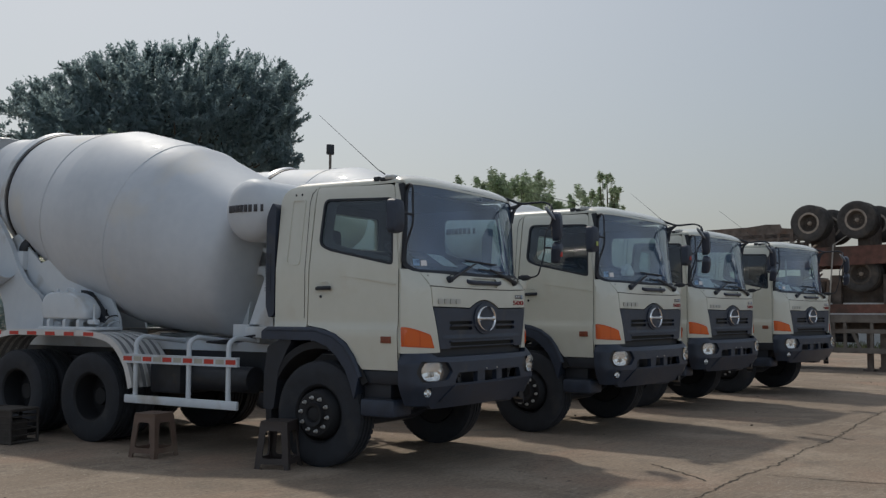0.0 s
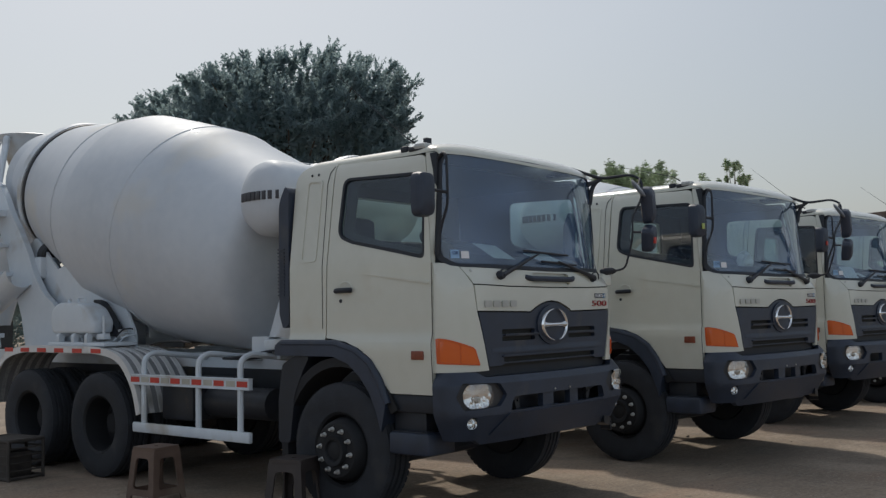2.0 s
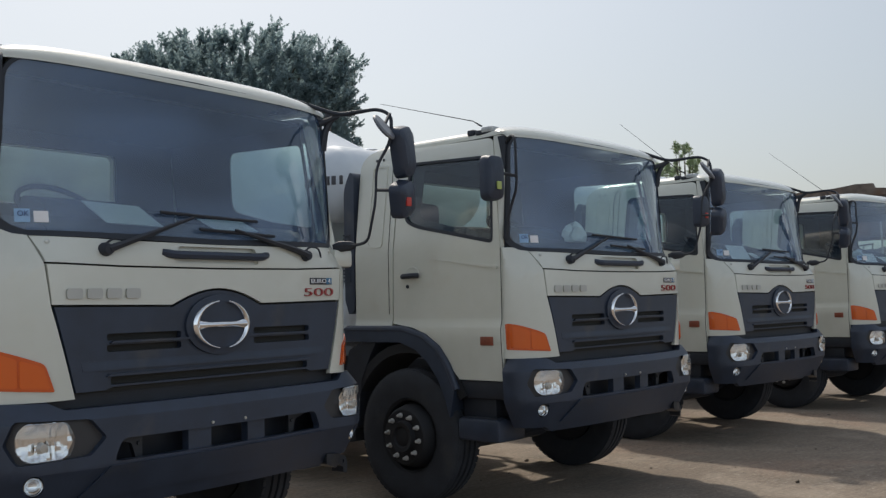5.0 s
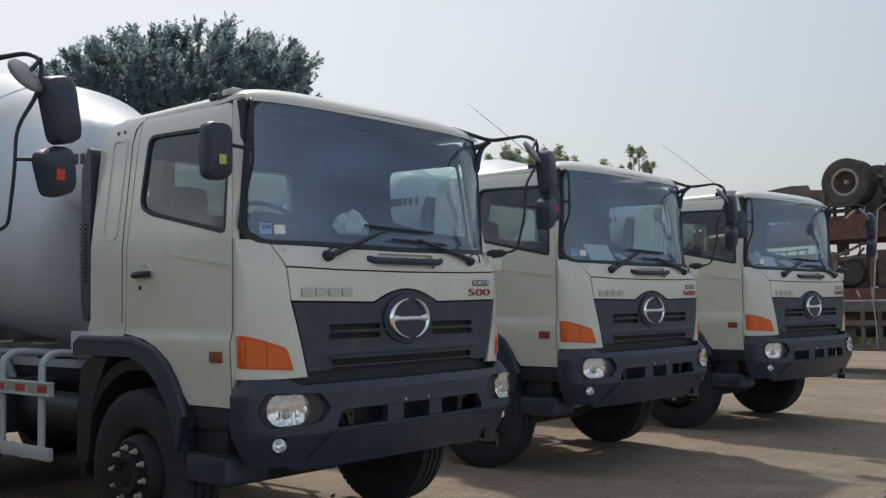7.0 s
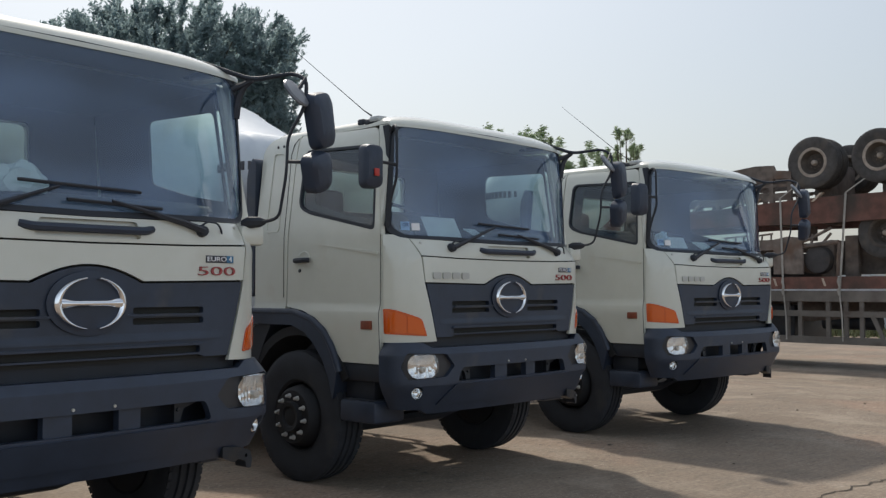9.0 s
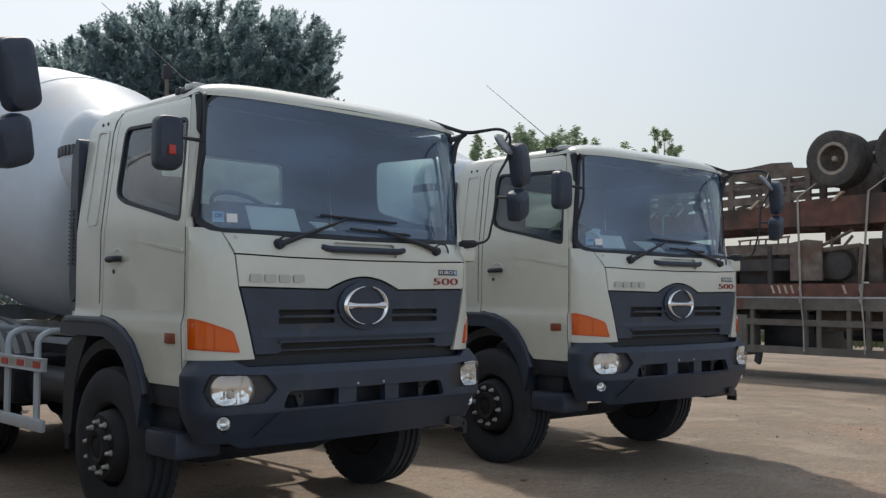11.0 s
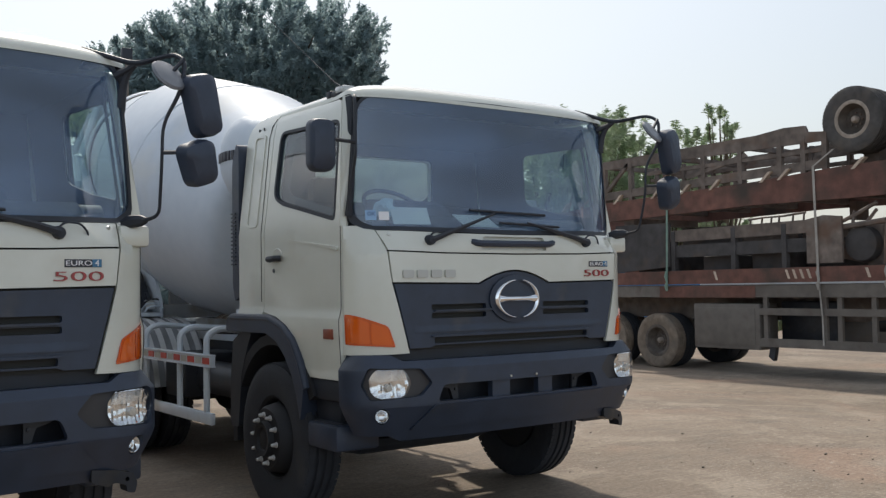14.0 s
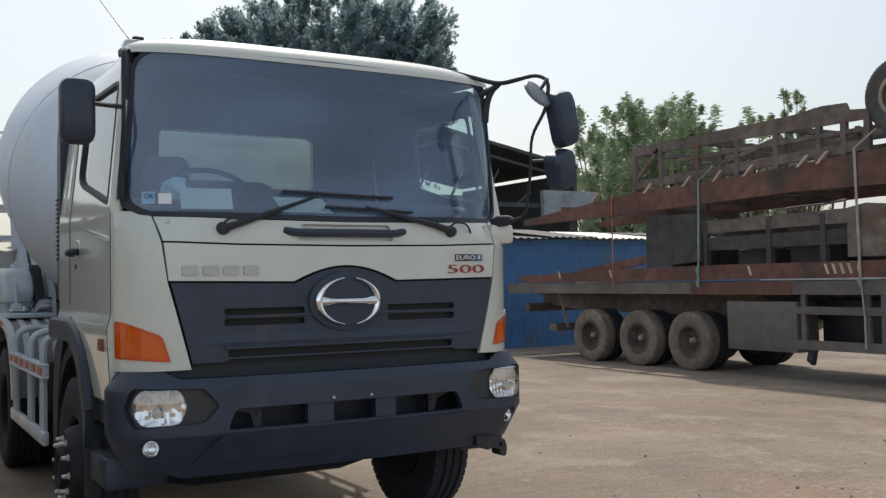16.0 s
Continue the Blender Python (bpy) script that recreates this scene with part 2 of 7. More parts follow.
def lathe(bm, profile, m=Matrix(), n=32, closed=False):
    """Turns a profile of (radius, along) round the local z axis."""
    rings = []
    for r, z in profile:
        if r < 1e-5:
            rings.append([bm.verts.new(m @ Vector((0, 0, z)))])
        else:
            rings.append([bm.verts.new(m @ Vector((r * math.cos(2 * math.pi * k / n), r * math.sin(2 * math.pi * k / n), z))) for k in range(n)])
    pairs = list(zip(rings, rings[1:])) + ([(rings[-1], rings[0])] if closed else [])
    for a, b in pairs:
        for k in range(n):
            q = [a[k % len(a)], a[(k + 1) % len(a)], b[(k + 1) % len(b)], b[k % len(b)]]
            q = list(dict.fromkeys(q))
            if len(q) > 2:
                bm.faces.new(q)
    return bm


def rounded(pts, r, n=4):
    """A closed outline with rounded corners."""
    out, N = [], len(pts)
    for i in range(N):
        a, b, c = (Vector((*pts[j % N][:2],)) for j in (i - 1, i, i + 1))
        rr = pts[i][2] if len(pts[i]) > 2 else r
        q = min(rr, (a - b).length * 0.49, (c - b).length * 0.49)
        s, e = b + (a - b).normalized() * q, b + (c - b).normalized() * q
        for k in range(n + 1):
            t = k / n
            p = (1 - t) ** 2 * s + 2 * t * (1 - t) * b + t * t * e
            out.append((p.x, p.y))
    return out


def oval(cx, cy, rx, ry, n=28, a0=0.0, a1=360.0):
    return [(cx + rx * math.cos(radians(a0 + (a1 - a0) * k / n)), cy + ry * math.sin(radians(a0 + (a1 - a0) * k / n))) for k in range(n + (a1 - a0 < 360))]


def plate(bm, outer, holes, thick, fn, us=(), vs=(), back=0):
    """A sheet with holes, drawn flat in (u, v), cut along the given lines so that it can bend, thickened and laid by fn(u, v, w)."""
    flat = bmesh.new()
    loops = [[Vector((p[0], p[1], 0)) for p in lp] for lp in (outer, *holes)]
    every = [flat.verts.new(p) for lp in loops for p in lp]
    for tri in geometry.tessellate_polygon(loops):
        try:
            flat.faces.new([every[i] for i in tri])
        except ValueError:
            pass
    for axis, cuts in ((0, us), (1, vs)):
        for c in cuts:
            co, no = [0, 0, 0], [0, 0, 0]
            co[axis], no[axis] = c, 1
            bmesh.ops.bisect_plane(flat, geom=flat.verts[:] + flat.edges[:] + flat.faces[:], dist=1e-5, plane_co=co, plane_no=no)
    flat.verts.ensure_lookup_table()
    flat.verts.index_update()
    top = [bm.verts.new(fn(v.co.x, v.co.y, 0.0)) for v in flat.verts]
    low = [bm.verts.new(fn(v.co.x, v.co.y, thick)) for v in flat.verts]
    for f in flat.faces:
        ids = [v.index for v in f.verts]
        bm.faces.new([top[i] for i in ids])
        bm.faces.new([low[i] for i in reversed(ids)]).material_index = back
    for e in flat.edges:
        if len(e.link_faces) == 1:
            a, b = (v.index for v in e.verts)
            bm.faces.new((top[a], top[b], low[b], low[a]))
    flat.free()
    return bm


def a_plate(*args, **kw):
    return plate(bmesh.new(), *args, **kw)


def steps(a, b, n):
    return [a + (b - a) * k / n for k in range(n + 1)]


def lettering(name, text, size, mat, parent, m, depth=0.004, label="", thin=0.0):
    c = bpy.data.curves.new(name, "FONT")
    c.body, c.size, c.extrude, c.align_x, c.align_y = text, size, depth, "CENTER", "CENTER"
    c.offset = -thin
    tmp = new(name, c)
    me = bpy.data.meshes.new_from_object(tmp.evaluated_get(bpy.context.evaluated_depsgraph_get()))
    bpy.data.objects.remove(tmp)
    ob = new(name, me)
    me.materials.append(mat)
    me.transform(m)
    ob.parent = parent
    return tagged(ob, label)


# ---- concrete mixer truck: x across (its left is +x), y to its rear, z up; the grille badge stands at y = 0 ----
def ease(a, b, x):
    t = min(1.0, max(0.0, (x - a) / (b - a)))
    return t * t * (3 - 2 * t)


def front_y(x, z):
    """How far the cab's front lies back at a place across and up."""
    a = abs(x)
    low = 0.028 + 0.012 * (min(a, 0.9) / 0.9) ** 2 + (0.255 * (1 - (1 - min(1.0, (a - 0.9) / 0.293) ** 1.8) ** 0.7) if a > 0.9 else 0.0)
    c = (min(a, 1.16) / 1.11) ** 4
    high = 0.05 + 0.21 * c + 0.17 * (z - 1.98) / 0.88 * (1 - 0.75 * min(1.0, c))
    k = ease(1.80, 2.0, z)
    return low * (1 - k) + high * k


def side_x(z):
    return 1.20 - max(0.0, z - 2.0) * 0.11 + 0.022 * ease(1.47, 1.36, z) - max(0.0, 1.37 - z) * 0.06


def on_front(proud=0.0):
    return lambda x, z, w: Vector((x, front_y(x, z) - proud + w, z))


def on_side(s, proud=0.0):
    return lambda y, z, w: Vector((s * (side_x(z) - 0.035 * (max(0.0, z - 2.72) / 0.15) ** 2 * ease(0.36, 0.62, y) + proud - w), y, z))


def bumper_at(u, z, w=0.0):
    """Along the bumper: straight across the front, round the corner, back along the side."""
    a, sg = abs(u), (1 if u >= 0 else -1)
    R, flat = 0.27, 0.97
    tuck = max(0.0, 0.845 - z) * 0.52 + max(0.0, z - 1.075) * 0.75
    if a <= flat:
        x, y, nx, ny = a, -0.07 + 0.06 * (a / flat) ** 2, 0.0, -1.0
    else:
        t = min((a - flat) / R, math.pi / 2)
        x, y, nx, ny = flat + R * math.sin(t), -0.01 + R - R * math.cos(t), math.sin(t), -math.cos(t)
        y += max(0.0, a - flat - R * math.pi / 2)
    return Vector((sg * (x - nx * (w + tuck)), y - ny * (w + tuck), z))


XS = steps(-1.2, 1.2, 48)
ZS = sorted(steps(1.0, 3.0, 20) + [1.385, 1.41, 1.43, 1.455, 1.47])


def front_wheel(truck, x, s):
    m = pose(x, 1.27, 0.535, 0, 90 * s, 0)
    bm = lathe(bmesh.new(), [(0.0, 0.205), (0.055, 0.205), (0.075, 0.195), (0.085, 0.215), (0.118, 0.222), (0.128, 0.18), (0.212, 0.18), (0.232, 0.155), (0.255, 0.06), (0.268, 0.03),
                             (0.278, 0.105), (0.295, 0.118), (0.295, 0.10), (0.28, -0.12), (0.0, -0.12)], m, 36)
    wheel = part("wheel", bm, WHEEL_BLACK, truck, "black ten-stud steel front wheel")
    tyre(wheel, m, 0.14)
    nut = None
    for k in range(10):
        a = math.radians(36 * k + 10)
        mm = m @ pose(0.168 * math.cos(a), 0.168 * math.sin(a), 0.178)
        if nut is None:
            nut = part("wheel_nut", lathe(bmesh.new(), [(0.0, 0.048), (0.009, 0.045), (0.013, 0.036), (0.014, 0.016), (0.020, 0.012), (0.020, 0.0)], Matrix(), 10), NUT_STEEL, wheel, "dull steel wheel nut")
            nut.matrix_basis = mm
        else:
            again(nut, wheel, mm)
    return wheel


def tyre(wheel, m, half, R=0.535, rim=0.285, mat=None):
    """A truck tyre with rounded shoulders, grooves and tread blocks at the shoulder."""
    h = half
    prof = [(rim, h * 0.72), (rim + 0.015, h * 0.86), (R * 0.74, h * 1.0), (R * 0.88, h * 0.99), (R * 0.955, h * 0.90), (R * 0.985, h * 0.80)]
    grooves = []
    for c in (0.42, 0.0, -0.42):
        grooves += [(R, h * (c + 0.10)), (R - 0.016, h * (c + 0.07)), (R - 0.016, h * (c - 0.07)), (R, h * (c - 0.10))]
    prof = prof + [(R * 0.995, h * 0.70)] + grooves + [(R * 0.995, -h * 0.70)] + [(r, -z) for r, z in reversed(prof)]
    bm = lathe(bmesh.new(), prof, m, 56, closed=True)
    for k in range(56):
        for sg in (1, -1):
            a = 2 * math.pi * k / 56
            mm = m @ pose(0, 0, 0, 0, 0, math.degrees(a))
            box(bm, R * 0.96, R * 0.988, -0.022, 0.022, sg * h * 0.78 - 0.02, sg * h * 0.78 + 0.010, m=mm)
    return part("tyre", bm, mat or RUBBER, wheel, "black treaded rubber tyre")


def rear_wheel(truck, x, y, s):
    m = pose(x, y, 0.535, 0, 90 * s, 0)
    bm = lathe(bmesh.new(), [(0.0, -0.04), (0.10, -0.04), (0.11, -0.10), (0.15, -0.11), (0.20, -0.13), (0.26, -0.14), (0.275, 0.10), (0.295, 0.118), (0.295, 0.10), (0.28, -0.45), (0.0, -0.45)], m, 30)
    wheel = part("wheel", bm, WHEEL_BLACK, truck, "black double rear wheel with deep dish")
    tyre(wheel, m, 0.135)
    tyre(wheel, m @ pose(0, 0, -0.32), 0.135)


def grille_outline():
    top = [(-0.960, 1.61), (-0.30, 1.60)]
    hump = [(-0.285 + 0.57 * k / 12, 1.60 + 0.085 * math.sin(math.pi * k / 12) ** 0.8) for k in range(1, 12)]
    return [(-0.70, 1.200), (-0.855, 1.200), *top, *hump, (0.30, 1.60), (0.960, 1.61), (0.855, 1.200), (0.70, 1.200), (0.66, 1.214), (-0.66, 1.214)]


def cab_front(truck):
    # black backing sheet stands in for the shade behind the grille slots
    part("grille_cavity", a_plate([(-0.95, 1.08), (-0.97, 1.60), (0.97, 1.60), (0.95, 1.08)], [], 0.03, on_front(-0.06), steps(-0.95, 0.95, 20), [1.2, 1.4]), BLACK, truck, "black sheet standing in for shade behind the grille")
    hole = lambda x0, x1, z0, z1: rounded([(x0, z0), (x1, z0), (x1, z1), (x0, z1)], 0.012, 2)
    holes = [hole(s * 0.47 - 0.22, s * 0.47 + 0.22, z, z + 0.035) for s in (-1, 1) for z in (1.385, 1.44)] + [hole(-0.67, 0.67, 1.224, 1.264)]
    grille = part("grille", a_plate(grille_outline(), holes, 0.035, on_front(0.0), XS, ZS), PLASTIC, truck, "dark grey plastic radiator grille with slots", sharp=25)
    for z in (1.428, 1.266):
        w = 0.68 if z > 1.3 else 0.70
        part("grille_rib", a_plate(rounded([(-w, z), (w, z), (w - 0.02, z + 0.012), (-w + 0.02, z + 0.012)], 0.004, 1), [], 0.03, on_front(0.018), steps(-0.7, 0.7, 14)), PLASTIC, grille)
    part("grille_band", a_plate([(-0.82, 1.296), (0.82, 1.296), (0.83, 1.345), (-0.83, 1.345)], [], 0.03, lambda x, v, w: Vector((x, front_y(x, v) - 0.001 - 0.009 * ease(1.345, 1.30, v) * ease(0.84, 0.70, abs(x)) + w, v)), steps(-0.82, 0.82, 24), steps(1.30, 1.34, 4)), PLASTIC, grille)
    part("badge_base", a_plate(oval(0, 1.50, 0.228, 0.162), [], 0.06, lambda x, z, w: Vector((x, 0.016 - 0.012 * (1 - (x / 0.25) ** 2 - ((z - 1.5) / 0.18) ** 2) + w, z)), steps(-0.2, 0.2, 6), steps(1.36, 1.64, 6)), PLASTIC, grille, "dark oval plate under the badge")
    # chrome badge: two sickle arcs and a cross bar
    bm = bmesh.new()
    put = lambda x, z, w: Vector((x, -0.003 - 0.010 * (1 - abs(x) / 0.2) + w, z))

    def domed_strip(edges, height):
        """A strip between pairs of edge points, its face swelling in between."""
        rows = []
        for (x0, z0), (x1, z1) in edges:
            line = [(0.0, 0.022), (0.0, 0.0)] + [(k / 8, -height * math.sin(math.pi * k / 8) ** 0.75) for k in range(1, 8)] + [(1.0, 0.0), (1.0, 0.022)]
            rows.append([bm.verts.new(put(x0 + (x1 - x0) * t, z0 + (z1 - z0) * t, w)) for t, w in line])
        for r, q in zip(rows, rows[1:]):
            for k in range(len(r) - 1):
                bm.faces.new((r[k], r[k + 1], q[k + 1], q[k]))
        bm.faces.new(rows[0])
        bm.faces.new(rows[-1][::-1])

    for s in (-1, 1):
        domed_strip([((s * 0.195 * math.cos(radians(i)), 1.50 + 0.133 * math.sin(radians(i))), (s * (0.155 * math.cos(radians(i * 0.975)) + 0.002), 1.50 + 0.122 * math.sin(radians(i * 0.975)))) for i in range(-80, 81, 5)], 0.011)
    domed_strip([((x, 1.50 - 0.016 - 0.008 * ease(0.08, 0.165, abs(x))), (x, 1.50 + 0.016 + 0.008 * ease(0.08, 0.165, abs(x)))) for x in steps(-0.165, 0.165, 16)], 0.013)
    bmesh.ops.recalc_face_normals(bm, faces=bm.faces[:])
    part("badge", bm, CHROME, grille, "chrome oval badge with a cross bar")

    front = part("front_panel", a_plate([(-0.970, 1.622), (-0.992, 1.815), (-0.6, 1.803), (0, 1.798), (0.6, 1.803), (0.992, 1.815), (0.970, 1.622), (0.31, 1.612)] +
                 [(-(-0.295 + 0.59 * k / 12), 1.612 + 0.085 * math.sin(math.pi * k / 12) ** 0.8) for k in range(1, 12)] + [(-0.31, 1.612)], [], 0.03, on_front(0.004), XS, ZS), CREAM, truck, "cream painted front panel above the grille", sharp=25)
    for k in range(4):
        x = -0.915 + 0.107 * k
        part("letter_bar", a_plate(rounded([(x + 0.006, 1.648), (x + 0.088, 1.648), (x + 0.088, 1.698), (x + 0.006, 1.698)], 0.012, 2), [], 0.01, on_front(0.016)), LETTER_PALE, front, "pale raised bar of the maker's lettering")
    lettering("series_number", "500", 0.070, RED_LETTER, front, pose(0.770, front_y(0.775, 1.665) - 0.010, 1.668, 90, 0, 1.5) @ Matrix.Diagonal((2.55, 1, 1, 1)), 0.005, "red raised number 500", 0.0006)
    part("badge_plate", a_plate([(0.700, 1.716), (0.889, 1.716), (0.889, 1.757), (0.700, 1.757)], [], 0.006, on_front(0.007), [0.76, 0.8, 0.84]), LETTER_DARK, front, "dark plate of the emission badge")
    lettering("emission_badge", "EURO", 0.036, STICKER_WHITE, front, pose(0.770, front_y(0.78, 1.725) - 0.013, 1.736, 90, 0, 1.5) @ Matrix.Diagonal((1.45, 1, 1, 1)), 0.002, "small emission class lettering")
    part("badge_square", a_plate([(0.840, 1.718), (0.887, 1.718), (0.887, 1.757), (0.840, 1.757)], [], 0.006, on_front(0.010)), BLUE_PLATE, front, "small blue square of the emission badge")
    lettering("emission_number", "4", 0.044, STICKER_WHITE, front, pose(0.863, front_y(0.863, 1.735) - 0.013, 1.736, 90, 0, 2), 0.002)

    cowl = part("cowl_panel", a_plate([(-0.992, 1.825), (-1.015, 1.955), (-0.5, 1.938), (0, 1.933), (0.5, 1.938), (1.015, 1.955), (0.992, 1.825), (0.6, 1.813), (0, 1.808), (-0.6, 1.813)], [rounded([(-0.285, 1.829), (0.295, 1.829), (0.27, 1.919), (-0.26, 1.919)], 0.02)], 0.03, on_front(0.0), XS, ZS), CREAM, truck, "cream painted cowl under the windscreen", sharp=25)
    part("handle_recess", a_plate([(-0.31, 1.822), (0.32, 1.822), (0.29, 1.926), (-0.28, 1.926)], [], 0.02, on_front(-0.026), steps(-0.3, 0.3, 6)), CREAM, cowl)
    hb = soft_line([(-0.355, 0.045, 1.885), (-0.30, 0.012, 1.872), (0.31, 0.012, 1.872), (0.365, 0.045, 1.885)], 0.03)
    part("grab_handle", a_tube(hb, [0.022] * len(hb), 8), PLASTIC, cowl, "dark grey front grab handle")

    part("panel_gap", a_plate([(-1.0, 1.19), (-1.03, 1.97), (1.03, 1.97), (1.0, 1.19)], [], 0.01, on_front(-0.04), XS, ZS), SEAM, truck)
    for s in (-1, 1):
        corner = part("corner_panel", a_plate([(s * x, z) for x, z in ((0.862, 1.172), (0.976, 1.615), (1.003, 1.82), (1.025, 1.962), (1.10, 1.985), (1.188, 1.985), (1.192, 1.6), (1.192, 1.165))], [], 0.03, on_front(0.003), [s * x for x in steps(0.88, 1.19, 18)], ZS), CREAM, truck, "cream painted cab corner panel", sharp=30)
        lens_x = [s * x for x in steps(0.97, 1.185, 14)]
        part("turn_signal", a_plate(rounded([(s * x, z, r) for x, z, r in ((1.190, 1.230, 0.008), (1.192, 1.424, 0.012), (1.150, 1.410, 0.010), (1.004, 1.345, 0.020), (0.964, 1.214, 0.010))], 0.01, 3), [], 0.032, on_front(0.013), lens_x, [1.3]), ORANGE_DEEP, corner, "orange turn signal lens")
        for cells in (((1.182, 1.244), (1.184, 1.402), (1.152, 1.394), (1.104, 1.370), (1.102, 1.236)), ((1.094, 1.236), (1.096, 1.367), (1.012, 1.331), (0.984, 1.228))):
            part("lens_facet", a_plate(rounded([(s * x, z) for x, z in cells], 0.012, 3), [], 0.012, on_front(0.0175), lens_x, [1.3]), ORANGE, corner, "bright orange facet of the turn signal")
        part("wiper_base", lathe(bmesh.new(), [(0.0, 0.055), (0.026, 0.05), (0.034, 0.025), (0.036, 0.0)], pose(-0.69 if s < 0 else 0.675, 0.055, 1.89, 90), 12), BLACK, truck)
        x = -0.69 if s < 0 else 0.675
        part("washer_hose", a_tube(soft_line([(x, 0.045, 1.915), (x + 0.03, 0.03, 1.945), (x + 0.11, 0.04, 1.94), (x + 0.15, 0.06, 1.90), (x + 0.155, 0.065, 1.88)], 0.03), 0.006, 6), BLACK, truck, "thin black washer hose")
        part("cowl_bolt", lathe(bmesh.new(), [(0, 0.010), (0.010, 0.008), (0.013, 0)], pose(s * 0.955, front_y(0.955, 1.925) - 0.002, 1.925, 90, 0, s * 30), 10), SILVER, cowl)
    # glass and its black surround
    ring = [(-1.06, 1.956), (0, 1.935), (1.06, 1.956, 0.02), (1.155, 2.01, 0.05), (1.145, 2.18), (1.09, 2.775, 0.09), (1.02, 2.846, 0.06), (0, 2.862), (-1.02, 2.846, 0.06), (-1.09, 2.775, 0.09), (-1.145, 2.18), (-1.155, 2.01, 0.05)]
    inner = [(-1.03, 1.982), (0, 1.965), (1.03, 1.982, 0.03), (1.128, 2.04, 0.06), (1.074, 2.765, 0.09), (1.005, 2.829, 0.06), (0, 2.845), (-1.005, 2.829, 0.06), (-1.074, 2.765, 0.09), (-1.128, 2.04, 0.06)]
    part("windscreen_surround", a_plate(rounded(ring, 0.02), [rounded(inner, 0.03)], 0.03, on_front(0.004), XS, ZS), BLACK, truck, "black rubber windscreen surround", sharp=30)
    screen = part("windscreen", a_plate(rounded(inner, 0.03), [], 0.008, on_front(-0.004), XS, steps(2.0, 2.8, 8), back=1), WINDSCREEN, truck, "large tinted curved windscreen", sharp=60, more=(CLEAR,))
    screen.visible_shadow = False
    part("sticker", a_plate([(-1.06, 2.02), (-1.0, 2.02), (-1.0, 2.085), (-1.06, 2.085)], [], 0.003, on_front(0.002), [-1.03]), STICKER_BLUE, screen, "blue check sticker inside the glass")
    lettering("sticker_text", "OK", 0.036, STICKER_NAVY, screen, pose(-1.03, front_y(-1.03, 2.06) - 0.009, 2.06, 90, 0, -36), 0.001)
    part("sticker", a_plate([(-0.985, 2.02), (-0.925, 2.02), (-0.925, 2.075), (-0.985, 2.075)], [], 0.003, on_front(0.002), [-0.955]), STICKER_WHITE, screen, "white paper sticker")
    # wipers
    for x0, x1, z1, x2, x3, z2 in ((-0.69, -0.16, 2.075, -0.36, 0.30, 2.085), (0.675, 0.12, 2.02, -0.12, 0.42, 2.005)):
        y = lambda x, z: front_y(x, z) - 0.035
        arm = part("wiper_arm", a_tube([(x0, y(x0, 1.9), 1.89), (x0 + (x1 - x0) * 0.2, y(x0, 1.95) - 0.01, 1.925), (x1, y(x1, z1), z1)], [0.022, 0.018, 0.008], 6), BLACK, truck, "black wiper arm and blade")
        part("wiper_blade", a_tube([(x2, y(x2, z2) + 0.012, z2 + 0.01), ((x2 + x3) / 2, y((x2 + x3) / 2, z2) + 0.012, z2), (x3, y(x3, z2) + 0.012, z2 - 0.008)], 0.009, 6), BLACK, arm)


